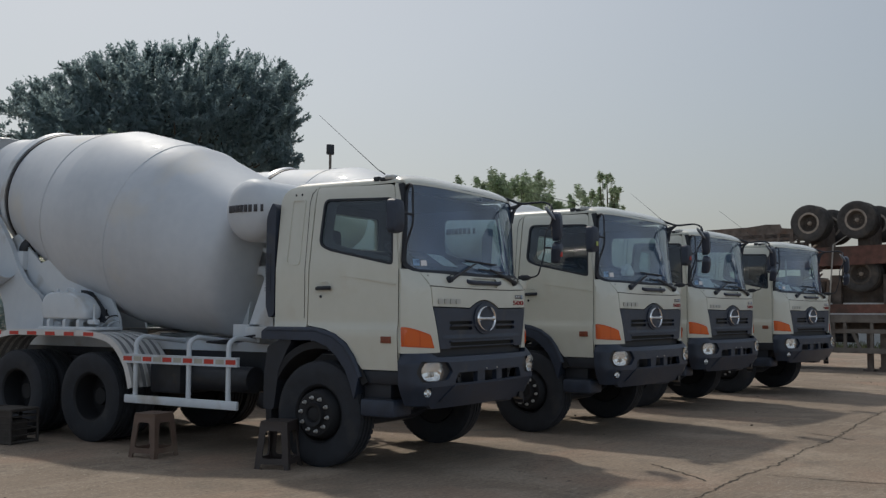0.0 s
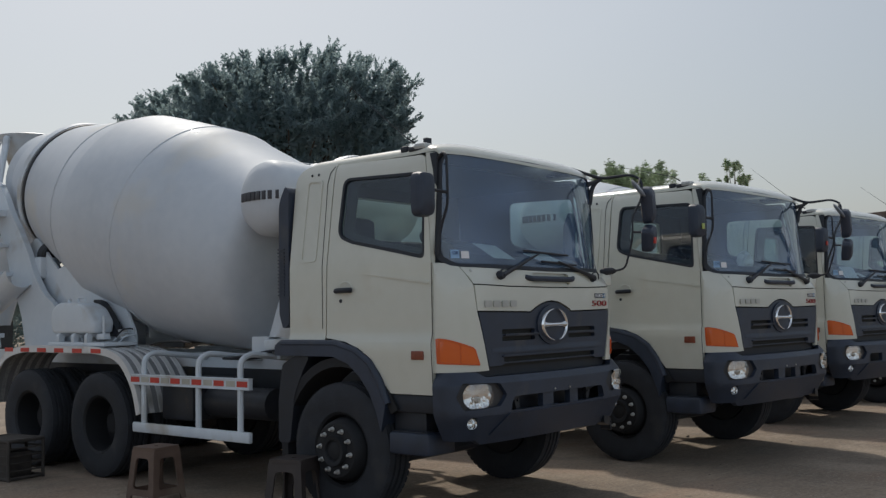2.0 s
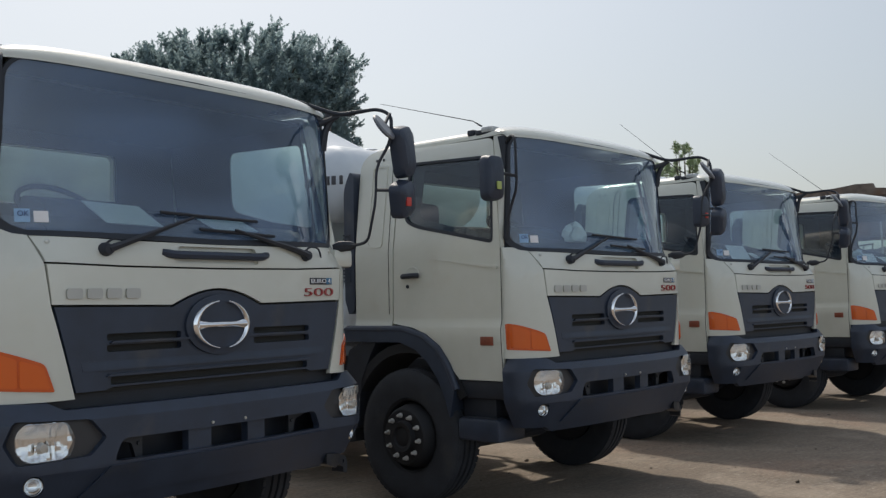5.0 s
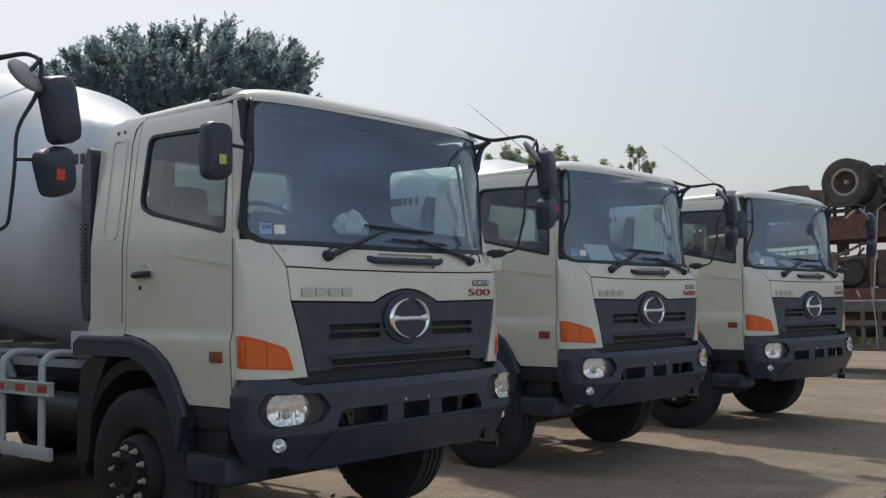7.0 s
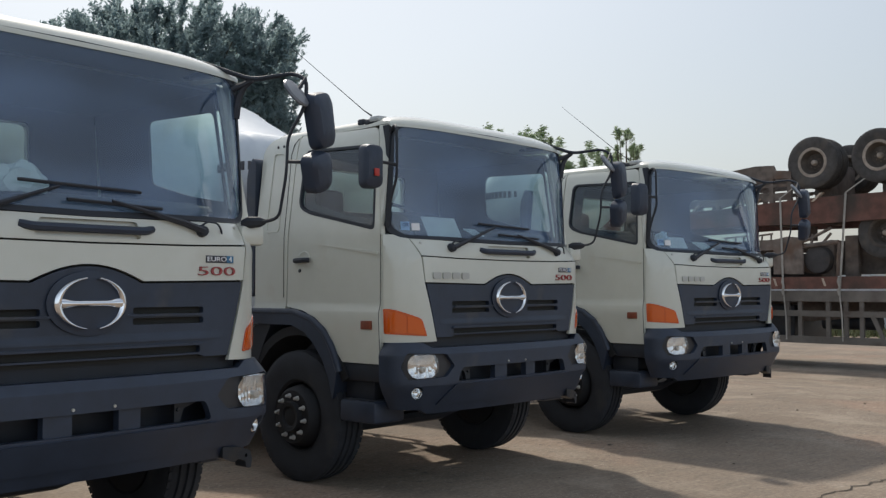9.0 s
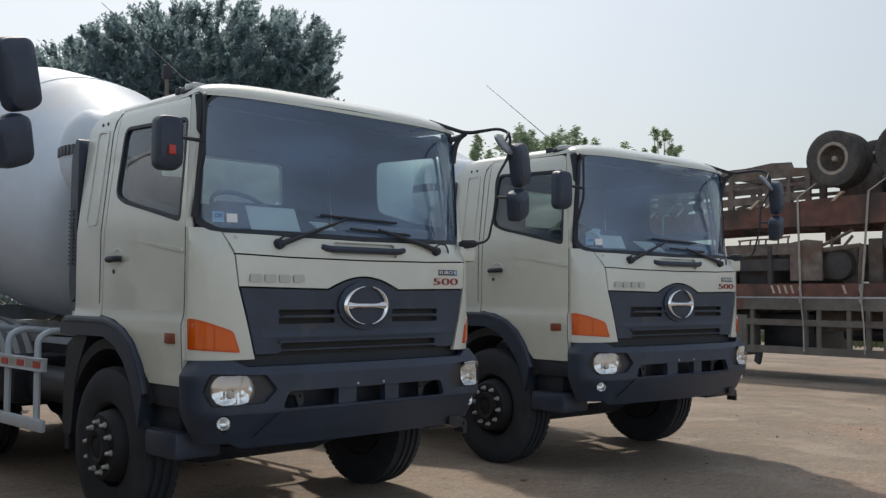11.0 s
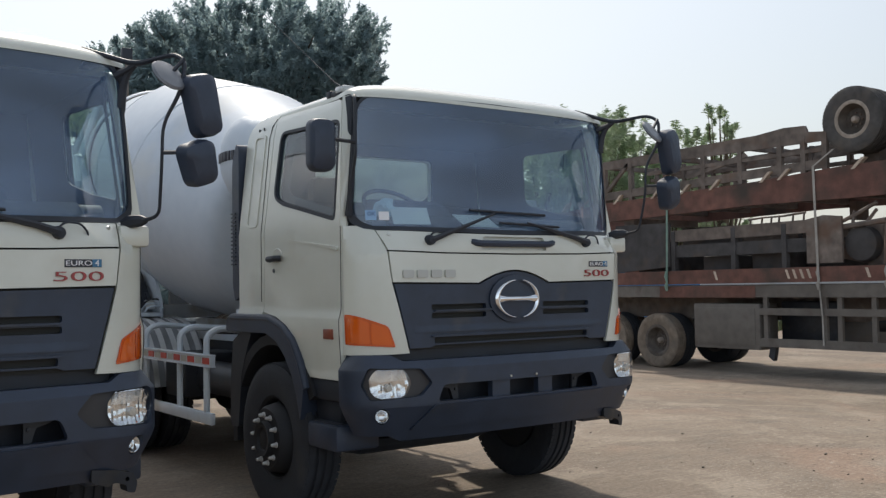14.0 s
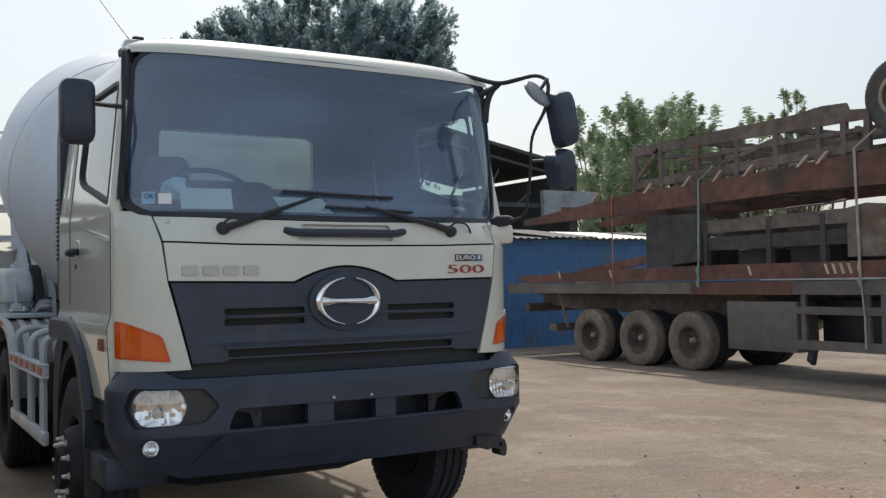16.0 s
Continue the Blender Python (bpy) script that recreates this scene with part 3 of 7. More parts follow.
def cab_side(truck, s):
    arch = [(1.425, 1.425), (1.20, 1.395), (1.05, 1.345), (0.92, 1.26), (0.83, 1.15), (0.765, 1.0)]
    door_line = [(0.305, 1.0), (0.305, 1.985), (0.42, 2.83, 0.06), (1.39, 2.85, 0.03), (1.405, 2.3), *arch]
    window = [(0.385, 2.035, 0.04), (0.43, 2.685, 0.05), (1.275, 2.715, 0.07), (1.305, 2.245, 0.08), (1.15, 2.19), (0.8, 2.12)]
    opening = rounded(window, 0.03)
    door = part("door", a_plate(rounded(door_line, 0.01), [opening], 0.045, on_side(s, 0.003), steps(0.4, 1.3, 5), ZS), CREAM, truck, "cream painted cab door", sharp=30)
    grown = [(0.372, 2.018, 0.05), (0.418, 2.696, 0.06), (1.286, 2.726, 0.08), (1.317, 2.24, 0.09), (1.15, 2.178), (0.8, 2.107)]
    part("window_seal", a_plate(rounded(grown, 0.03), [rounded([(0.394, 2.05, 0.03), (0.438, 2.674, 0.04), (1.265, 2.704, 0.06), (1.294, 2.254, 0.07), (1.15, 2.203), (0.8, 2.133)], 0.03)], 0.03, on_side(s, 0.006), (), ZS), BLACK, door, "black rubber window seal")
    pane = part("window", a_plate(opening, [], 0.006, on_side(s, -0.012), (), ZS, back=1), WINDOW, door, "tinted side window", more=(CLEAR,))
    pane.visible_shadow = False
    bm = a_tube(soft_line([(s * 1.215, 1.13, 1.805), (s * 1.25, 1.15, 1.805), (s * 1.25, 1.27, 1.802), (s * 1.215, 1.30, 1.80)], 0.02), 0.021, 8)
    part("handle_pocket", lathe(bmesh.new(), [(0.0, 0.001), (0.045, 0.002), (0.058, 0.006), (0.064, 0.004), (0.066, -0.004)], pose(s * 1.203, 1.205, 1.83, 0, 90 * s, 0) @ Matrix.Diagonal((0.75, 1.1, 1, 1)), 24), CREAM, door)
    part("door_handle", bm, BLACK, door, "black pull handle on the door")
    part("door_lock", lathe(bmesh.new(), [(0.0, 0.006), (0.014, 0.006), (0.016, 0.0)], pose(s * 1.203, 1.26, 1.72, 0, 90 * s), 12), BLACK, door)
    # pressed crease and lower ledge
    part("door_crease", a_plate(rounded([(0.33, 1.83), (0.33, 1.855), (1.02, 1.935), (1.05, 1.93)], 0.01), [], 0.012, lambda y, z, w: Vector((s * (side_x(z) + 0.012 * ease(1.05, 0.6, y) + 0.004 - w), y, z))), CREAM, door)
    part("side_marker", a_box(*sorted((s * 1.20, s * 1.232)), 0.375, 0.495, 1.262, 1.328, bevel=0.006), ORANGE_DULL, door, "dull orange side marker lamp")
    quarter = part("rear_quarter", a_plate(rounded([(1.44, 1.405), (1.42, 2.3), (1.403, 2.868, 0.01), (1.87, 2.885, 0.19), (1.87, 1.405)], 0.01, 7), [], 0.045, on_side(s, 0.0), (1.55, 1.7), ZS), CREAM, truck, "cream painted cab quarter panel", sharp=30)
    part("pressed_panel", a_plate(rounded([(1.55, 2.05), (1.53, 2.74), (1.72, 2.75), (1.74, 2.05)], 0.04), [rounded([(1.57, 2.07), (1.55, 2.72), (1.70, 2.73), (1.72, 2.07)], 0.035)], 0.014, on_side(s, 0.008), (), ZS), CREAM, quarter)
    groove = [(1.473, 1.50), (1.477, 1.50), (1.477, 2.70), (1.462, 2.79), (1.420, 2.845), (1.416, 2.842), (1.457, 2.785), (1.473, 2.70)]
    part("panel_groove", a_plate(groove, [], 0.006, on_side(s, 0.0035), (), ZS), SEAM, quarter, "dark pressed groove behind the door")
    part("panel_groove", a_plate([(0.3005, 1.0), (0.3055, 1.0), (0.3055, 1.985), (0.3005, 1.985)], [], 0.003, on_side(s, 0.0034), (), ZS), SEAM, door, "dark gap along the door's front edge")
    for y in (1.60, 1.68):
        part("panel_plug", lathe(bmesh.new(), [(0.0, 0.004), (0.011, 0.003), (0.013, 0.0)], pose(s * (side_x(2.79) - 0.006), y, 2.79, 0, 90 * s), 10), BLACK, quarter, "small black plug")
    # cream pillar rounding from the glass to the door, with a black bracket near the roof
    def pillar_at(k, z, w):
        x0, y0 = 1.152 - 0.083 * (z - 2.0), 0.305 + 0.012 * (z - 2.0)
        x1, y1 = side_x(z) + 0.003, 0.297 + 0.136 * (z - 1.985)
        x, y = x0 + (x1 - x0) * k ** 0.55, y0 + (y1 - y0) * k ** 1.5
        return Vector((s * (x - w * 0.6), y + w * 0.5, z))
    part("pillar", a_plate([(0, 1.985), (1, 1.985), (1, 2.84), (0, 2.84)], [], 0.03, pillar_at, [0.03, 0.1, 0.2, 0.35, 0.5, 0.7, 0.85], ZS), CREAM, truck, "narrow cream pillar beside the door", sharp=50)
    part("pillar_bracket", a_plate(rounded([(-0.1, 2.84), (0.75, 2.83), (0.5, 2.70), (0.35, 2.60), (-0.1, 2.56)], 0.02, 2), [], 0.02, lambda k, z, w: pillar_at(max(0.0, k), z, w - 0.012) + Vector((s * min(0.0, k) * 0.1, 0, 0)), [0.0, 0.1, 0.2, 0.35], ZS), BLACK, truck, "black plastic mirror bracket on the pillar")
    part("side_gap", a_plate([(0.32, 1.05), (0.32, 2.0), (0.45, 2.80), (1.66, 2.82), (1.80, 2.76), (1.855, 2.64), (1.86, 1.42), (1.2, 1.42), (0.8, 1.10)], [opening], 0.008, on_side(s, -0.046), (), ZS), SEAM, truck)
    trim_hole = rounded([(0.42, 2.10, 0.04), (0.465, 2.655, 0.05), (1.175, 2.675, 0.07), (1.205, 2.27, 0.08), (0.8, 2.165)], 0.03)
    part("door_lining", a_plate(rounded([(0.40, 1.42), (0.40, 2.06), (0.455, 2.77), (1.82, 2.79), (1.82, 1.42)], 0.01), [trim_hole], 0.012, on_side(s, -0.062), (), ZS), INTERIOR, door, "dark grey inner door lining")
    # arch trim
    line = [(2.02, 1.36), (1.95, 1.40), (1.30, 1.40), (1.08, 1.345), (0.93, 1.25), (0.83, 1.12), (0.765, 0.985), (0.745, 0.94)]
    inner = [(0.80, 0.70), (0.85, 0.86), (0.92, 1.0), (1.02, 1.12), (1.15, 1.22), (1.32, 1.275), (2.02, 1.275)]
    flare = part("wheel_arch", a_plate(rounded(line + inner, 0.02), [], 0.30, lambda y, z, w: Vector((s * (1.245 - w), y, z))), PLASTIC, truck, "dark grey plastic wheel arch trim", sharp=40)
    part("arch_roll", a_tube([(s * 1.222, y, z - 0.02) for y, z in line[1:]], 0.03, 10), PLASTIC, flare)
    part("sill", a_box(*sorted((s * 0.9, s * 1.19)), 0.28, 0.82, 0.86, 0.995, bevel=0.015), BLACK, truck, "black sill under the door")
    part("rear_mud_flap", a_plate(rounded([(1.86, 0.55), (1.80, 0.95), (1.70, 1.15), (1.62, 1.27), (1.80, 1.275), (1.95, 1.20), (2.0, 0.9), (2.0, 0.55)], 0.03), [], 0.32, lambda y, z, w: Vector((s * (1.22 - w), y, z))), BLACK, truck, "black mudguard behind the front wheel")
    liner = [(1.27 - 0.625 * math.cos(radians(k)), 0.535 + 0.66 * math.sin(radians(k))) for k in range(28, 189, 10)]
    outer = [(1.27 - 0.70 * math.cos(radians(k)), 0.535 + 0.735 * math.sin(radians(k))) for k in range(188, 27, -10)]
    part("arch_liner", a_plate(liner + outer, [], 0.42, lambda y, z, w: Vector((s * (1.215 - w), y, z))), WHEEL_BLACK, truck, "black curved liner round the front wheel", sharp=40)
    step = part("step", a_box(*sorted((s * 0.90, s * 1.225)), 0.34, 0.74, 0.545, 0.715, bevel=0.025), PLASTIC, truck, "dark grey plastic entry step")
    part("step_tread", a_box(*sorted((s * 1.0, s * 1.205)), 0.37, 0.71, 0.713, 0.722, bevel=0.003), BLACK, step, "black ribbed tread of the step")
    part("step_riser", a_box(*sorted((s * 0.9, s * 1.15)), 0.42, 0.74, 0.66, 0.9, bevel=0.01), BLACK, step)
    # air intake beside the cab's rear edge
    intake = part("air_intake" if s < 0 else "rear_fairing", a_plate(rounded([(1.90, 1.53), (1.89, 2.68, 0.03), (1.93, 2.72, 0.03), (2.015, 2.58, 0.08), (2.015, 1.62), (1.97, 1.50)], 0.02), [], 0.22, lambda y, z, w: Vector((s * (1.19 - w), y, z))), PLASTIC, truck, "dark grey ribbed air intake duct")
    if s < 0:
        for k in range(14):
            part("intake_rib", a_box(-1.20, -1.10, 1.945, 2.023, 1.78 + 0.03 * k, 1.792 + 0.03 * k), PLASTIC, intake)


def cab_shell(truck):
    roof_y = lambda x, t: front_y(x, 2.875) + (1.875 - front_y(x, 2.875)) * t

    def roof_at(x, t, w):
        y = roof_y(x, t)
        k = max(0.0, 1 - (abs(x) / 1.106) ** 5) ** 0.5
        fr = min(1.0, (y - front_y(x, 2.875)) / 0.22)
        z = 2.865 + 0.085 * k * (1 - (1 - fr) ** 2.2) + 0.012 * k - 0.17 * (max(0.0, y - 1.69) / 0.185) ** 2
        lip = max(0.0, 1 - fr / 0.12) ** 2
        return Vector((x * (1 - 0.032 * ease(0.36, 0.62, y)), y - 0.012 * lip, z - w - 0.028 * lip))
    part("roof", a_plate([(-1.106, 0), (1.106, 0), (1.106, 1), (-1.106, 1)], [], 0.02, roof_at, steps(-1.105, 1.105, 60), [0.004, 0.01, 0.018, 0.03, 0.06, 0.1, 0.15, 0.22, 0.3, 0.45, 0.6, 0.75, 0.86, 0.89, 0.92, 0.95, 0.975, 0.99]), CREAM, truck, "cream painted cab roof", sharp=45)
    back = part("rear_wall", a_plate([(-1.15, 1.38), (1.15, 1.38), (1.10, 2.70), (-1.10, 2.70)], [rounded([(-0.56, 2.30), (0.56, 2.30), (0.56, 2.665), (-0.56, 2.665)], 0.05)], 0.04, lambda x, z, w: Vector((x, 1.87 - w, z))), CREAM, truck, "cream cab rear wall with a window")
    pane = part("rear_window", a_plate(rounded([(-0.56, 2.30), (0.56, 2.30), (0.56, 2.665), (-0.56, 2.665)], 0.05), [], 0.006, lambda x, z, w: Vector((x, 1.86 - w, z)), back=1), REAR_GLASS, back, "clear rear window", more=(CLEAR,))
    pane.visible_shadow = False
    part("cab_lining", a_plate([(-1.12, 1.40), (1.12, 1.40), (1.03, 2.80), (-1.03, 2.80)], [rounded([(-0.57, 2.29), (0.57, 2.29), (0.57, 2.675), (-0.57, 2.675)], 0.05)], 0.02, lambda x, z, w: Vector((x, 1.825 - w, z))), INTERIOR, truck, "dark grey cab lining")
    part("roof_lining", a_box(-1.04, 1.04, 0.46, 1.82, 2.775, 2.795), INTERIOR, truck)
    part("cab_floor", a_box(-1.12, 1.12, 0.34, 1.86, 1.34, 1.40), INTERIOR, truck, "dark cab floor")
    part("firewall", a_box(-0.90, 0.90, 0.30, 0.34, 0.95, 1.90), BLACK, truck)
    dash = a_plate([(0.16, 1.40), (0.18, 1.92), (0.24, 2.005), (0.36, 2.075), (0.56, 2.085), (0.64, 2.02), (0.60, 1.70), (0.48, 1.40)], [], 1.76, lambda y, z, w: Vector((0.88 - w, y + 0.02, z)))
    dash = part("dashboard", dash, INTERIOR, truck, "grey plastic dashboard")
    part("dashboard_wing", a_plate(rounded([(0.44, 1.70), (0.44, 2.03), (0.48, 2.075, 0.03), (0.62, 2.08, 0.03), (0.64, 1.70)], 0.01), [], 2.10, lambda y, z, w: Vector((1.05 - w, y, z))), INTERIOR, dash, "grey side ends of the dashboard")
    part("instrument_hood", a_plate(rounded([(0.36, 2.04), (0.42, 2.15, 0.05), (0.62, 2.205, 0.04), (0.70, 2.04)], 0.01), [], 0.52, lambda y, z, w: Vector((-0.28 - w, y, z))), BLACK, dash)
    wheel_m = pose(-0.54, 0.70, 2.15, 38, 0, 0)
    bm = tube(bmesh.new(), [wheel_m @ Vector((0.225 * math.cos(a), 0.225 * math.sin(a), 0)) for a in steps(0, 2 * math.pi, 28)], 0.016, 8)
    for a in (20, 160, 270):
        tube(bm, [wheel_m @ Vector((0, 0, -0.03)), wheel_m @ Vector((0.22 * math.cos(radians(a)), 0.22 * math.sin(radians(a)), 0))], 0.014, 6)
    lathe(bm, [(0.0, 0.0), (0.06, -0.005), (0.065, -0.04), (0.0, -0.05)], wheel_m, 14)
    tube(bm, [wheel_m @ Vector((0, 0, -0.04)), (-0.54, 0.45, 1.72)], 0.03, 8)
    part("steering_wheel", bm, BLACK, truck, "black steering wheel")
    for x, w in ((-0.56, 0.27), (0.42, 0.45)):
        seat = part("seat", a_box(x - w, x + w, 1.10, 1.58, 1.62, 1.80, bevel=0.05), SEAT_CLOTH, truck, "dark cloth cab seat")
        part("seat_base", a_box(x - w * 0.8, x + w * 0.8, 1.15, 1.55, 1.39, 1.63, bevel=0.02), BLACK, seat)
        part("backrest", a_box(x - w, x + w, 1.58, 1.72, 1.76, 2.28, bevel=0.06), SEAT_CLOTH, seat)
        if x < 0:
            part("headrest", a_box(x - 0.15, x + 0.15, 1.59, 1.71, 2.22, 2.46, bevel=0.055), SEAT_CLOTH, seat)
    # roof marker lamps, aerial
    for s in (-1, 1):
        base = part("roof_marker", a_box(*sorted((s * 1.085, s * 0.985)), 0.46, 0.62, 2.868, 2.912, bevel=0.016), BLACK, truck, "roof marker lamp with a clear lens")
        part("marker_lens", a_box(*sorted((s * 1.092, s * 0.985)), 0.44, 0.56, 2.880, 2.930, bevel=0.02), CLEAR_PLASTIC, base, "clear lens")
        part("roof_plug", a_box(*sorted((s * 1.075, s * 1.0)), 0.64, 0.71, 2.875, 2.925, bevel=0.014), BLACK, truck, "black rubber foot on the roof")


def mirror(parent, name, cx, cy, cz, w, h, turn, tilt=0.0, label="", lean=0.0, taper=1.0):
    """A mirror head: a bulged dark housing with a glass face towards the rear."""
    m = pose(cx, cy, cz, tilt, lean, turn)
    bm = bmesh.new()
    rings = []
    line = rounded([(-w / 2 * taper, -h / 2), (w / 2 * taper, -h / 2), (w / 2, h / 2), (-w / 2, h / 2)], 0.062, 6)
    for k, d in ((1.0, 0.045), (1.0, 0.0), (0.94, -0.035), (0.74, -0.055), (0.3, -0.062)):
        rings.append([bm.verts.new(m @ Vector((x * k, d, z * k))) for x, z in line])
    for a, b in zip(rings, rings[1:]):
        for i in range(len(line)):
            bm.faces.new((a[i], a[(i + 1) % len(line)], b[(i + 1) % len(line)], b[i]))
    bm.faces.new(rings[0])
    bm.faces.new(rings[-1])
    head = part(name, bm, PLASTIC, parent, label or "dark grey rear view mirror")
    part("mirror_glass", a_plate([(x * 0.93, z * 0.95) for x, z in line], [], 0.004, lambda u, v, q: m @ Vector((u, 0.049 - q, v))), MIRROR, head)
    return head


def mirrors(truck):
    arm = soft_line([(-1.08, 0.33, 2.77), (-1.12, 0.24, 2.825), (-1.162, 0.17, 2.79), (-1.162, 0.165, 2.42), (-1.158, 0.25, 2.22), (-1.15, 0.285, 2.05)], 0.05)
    right = part("mirror_arm", a_tube(arm, [0.011 + 0.013 * ease(2.24, 2.08, p[2]) for p in arm], 7), BLACK, truck, "black mirror arm on the driver's side")
    part("mirror_stay", a_tube([(-1.162, 0.165, 2.505), (-1.36, 0.19, 2.52)], 0.012, 6), BLACK, right)
    mirror(right, "mirror", -1.375, 0.22, 2.480, 0.172, 0.33, -5)
    arm = soft_line([(0.90, 0.36, 2.915), (1.13, 0.18, 2.825), (1.24, -0.07, 2.85), (1.265, -0.16, 2.80), (1.225, -0.19, 2.63), (1.155, -0.12, 2.46), (1.15, -0.115, 2.24), (1.175, -0.02, 1.985), (1.12, 0.06, 1.965)], 0.07)
    part("cowl_corner", a_box(1.02, 1.188, 0.125, 0.29, 1.828, 1.945, bevel=0.022), CREAM, truck, "cream corner block under the mirror arm")
    left = part("mirror_arm", a_tube(arm, [0.015 - 0.003 * ease(0.10, -0.05, p[1]) - 0.003 * ease(2.7, 2.4, p[2]) for p in arm], 7), BLACK, truck, "black looped mirror arm on the passenger side")
    foot = soft_line([(1.092, 0.29, 2.60), (1.095, 0.27, 2.72), (1.11, 0.235, 2.79), (1.13, 0.18, 2.825)], 0.05)
    part("arm_foot", a_tube(foot, [0.025 - 0.008 * k / (len(foot) - 1) for k in range(len(foot))], 7), BLACK, left)
    part("arm_web", a_tube([(1.06, 0.285, 2.775), (1.10, 0.225, 2.80), (1.13, 0.18, 2.825)], [0.024, 0.018, 0.016], 7), BLACK, left)
    part("arm_bracket", a_tube([(1.05, 0.17, 1.955), (1.075, 0.14, 1.962), (1.12, 0.085, 1.966), (1.14, 0.06, 1.966)], [0.022, 0.036, 0.032, 0.016], 8), BLACK, left)
    part("mirror_stay", a_tube([(1.15, -0.117, 2.31), (1.28, -0.225, 2.31)], 0.011, 6), BLACK, left)
    mirror(left, "mirror", 1.352, -0.18, 2.568, 0.195, 0.335, 14, lean=-14, taper=0.86)
    mirror(left, "mirror", 1.325, -0.19, 2.255, 0.215, 0.235, 12, 8, lean=-20, taper=0.80)
    face = Vector((0.25, -0.72, 0.55)).to_track_quat("Z", "Y").to_matrix().to_4x4()
    bm = lathe(bmesh.new(), [(0.0, -0.024), (0.06, -0.021), (0.092, -0.011), (0.10, 0.0), (0.092, 0.011), (0.05, 0.018), (0.0, 0.021)], Matrix.Translation((1.16, -0.185, 2.705)) @ face, 24)
    part("round_mirror", bm, MIRROR_BACK, left, "round kerb mirror")
    part("mirror_stay", a_tube([(1.262, -0.15, 2.81), (1.17, -0.175, 2.71)], 0.011, 6), BLACK, left)


def bumper(truck):
    us = steps(-1.42, 1.42, 60)
    outline = [(-1.40, 0.66), (-1.0, 0.66), (-0.9, 0.62), (0.9, 0.62), (1.0, 0.66), (1.40, 0.66), (1.42, 1.165), (1.0, 1.165), (0.92, 1.125), (-0.92, 1.125), (-1.0, 1.165), (-1.42, 1.165)]
    cut = lambda x0, x1, z0, z1, r=0.015: rounded([(x0, z0), (x1, z0), (x1, z1), (x0, z1)], r, 2)
    holes = [rounded([(-0.70, 0.862), (0.70, 0.862), (0.655, 0.968), (-0.655, 0.968)], 0.03, 3)]
    for s in (-1, 1):
        holes.append(rounded([(s * 0.735, 0.985), (s * 0.815, 0.905), (s * 1.165, 0.892), (s * 1.225, 0.985), (s * 1.175, 1.092), (s * 0.815, 1.078)], 0.018, 2))
        holes.append(oval(s * 1.085, 0.79, 0.052, 0.052, 18))
    b = part("bumper", a_plate(outline, holes, 0.05, lambda u, z, w: bumper_at(u, z, w), us, steps(0.62, 1.04, 7) + [1.07, 1.08, 1.12]), PLASTIC, truck, "dark grey plastic front bumper with air slots", sharp=40)
    part("bumper_top", a_plate([(u, 0.0) for u in steps(-1.40, 1.40, 40)] + [(u, 1.0) for u in steps(1.40, -1.40, 40)], [], 0.02, lambda u, v, w: bumper_at(u, 1.163 if abs(u) > 0.97 else 1.125, 0.04 + (0.13 if abs(u) > 0.97 else 0.04) * v) + Vector((0, 0, -w)), us), PLASTIC, b)
    # black backing sheet stands in for the shade inside the air slots
    part("bumper_cavity", a_plate([(-1.38, 0.68), (1.38, 0.68), (1.38, 1.12), (-1.38, 1.12)], [], 0.02, lambda u, z, w: bumper_at(u, z, 0.15 + w), us), BLACK, b, "black sheet standing in for shade inside the bumper")
    # two posts and small brackets set back in the long air slot
    for x0, x1 in ((-0.265, -0.120), (0.130, 0.255)):
        part("slot_post", a_plate([(x0, 0.845), (x1, 0.845), (x1, 0.985), (x0, 0.985)], [], 0.05, lambda u, z, w: bumper_at(u, z, 0.022 + w), steps(x0, x1, 3)), PLASTIC, b)
    for s in (-1, 1):
        part("slot_bracket", a_plate(rounded([(s * 0.50, 0.85), (s * 0.535, 0.85), (s * 0.56, 0.93), (s * 0.64, 0.95), (s * 0.64, 0.985), (s * 0.50, 0.985)], 0.01, 2), [], 0.03, lambda u, z, w: bumper_at(u, z, 0.075 + w)), STEEL_DARK, b, "dark bracket inside the air slot")
        part("slot_bolt", lathe(bmesh.new(), [(0, 0.012), (0.010, 0.010), (0.012, 0.0)], pose(*bumper_at(s * 0.522, 0.925, 0.075), 90), 8), STEEL_DARK, b)
    # moulded spoiler lip with a crease
    part("bumper_lip", a_plate([(-0.86, 0.69), (-0.72, 0.845), (0.74, 0.845), (0.88, 0.69)], [], 0.03, lambda u, z, w: bumper_at(u, z, -0.013 + w), us, [0.75, 0.8]), PLASTIC, b, sharp=25)
    for x in (-0.13, 0.092):
        part("plate_bolt", lathe(bmesh.new(), [(0, 0.008), (0.008, 0.008), (0.009, 0)], pose(x, -0.07, 0.99, 90), 8), SILVER, b)
    part("tow_bracket", a_plate(rounded([(0.84, 0.685), (0.98, 0.665), (1.09, 0.630), (1.115, 0.575), (1.10, 0.525), (1.05, 0.535), (1.045, 0.575), (0.97, 0.60), (0.93, 0.585), (0.84, 0.62)], 0.012, 2), [oval(1.05, 0.605, 0.013, 0.013, 8)], 0.10, lambda x, z, w: Vector((x, 0.05 + 0.08 * max(0.0, x - 0.9) / 0.2 + w, z)), steps(0.86, 1.1, 5)), STEEL_DARK, b, "dark steel bracket under the bumper")
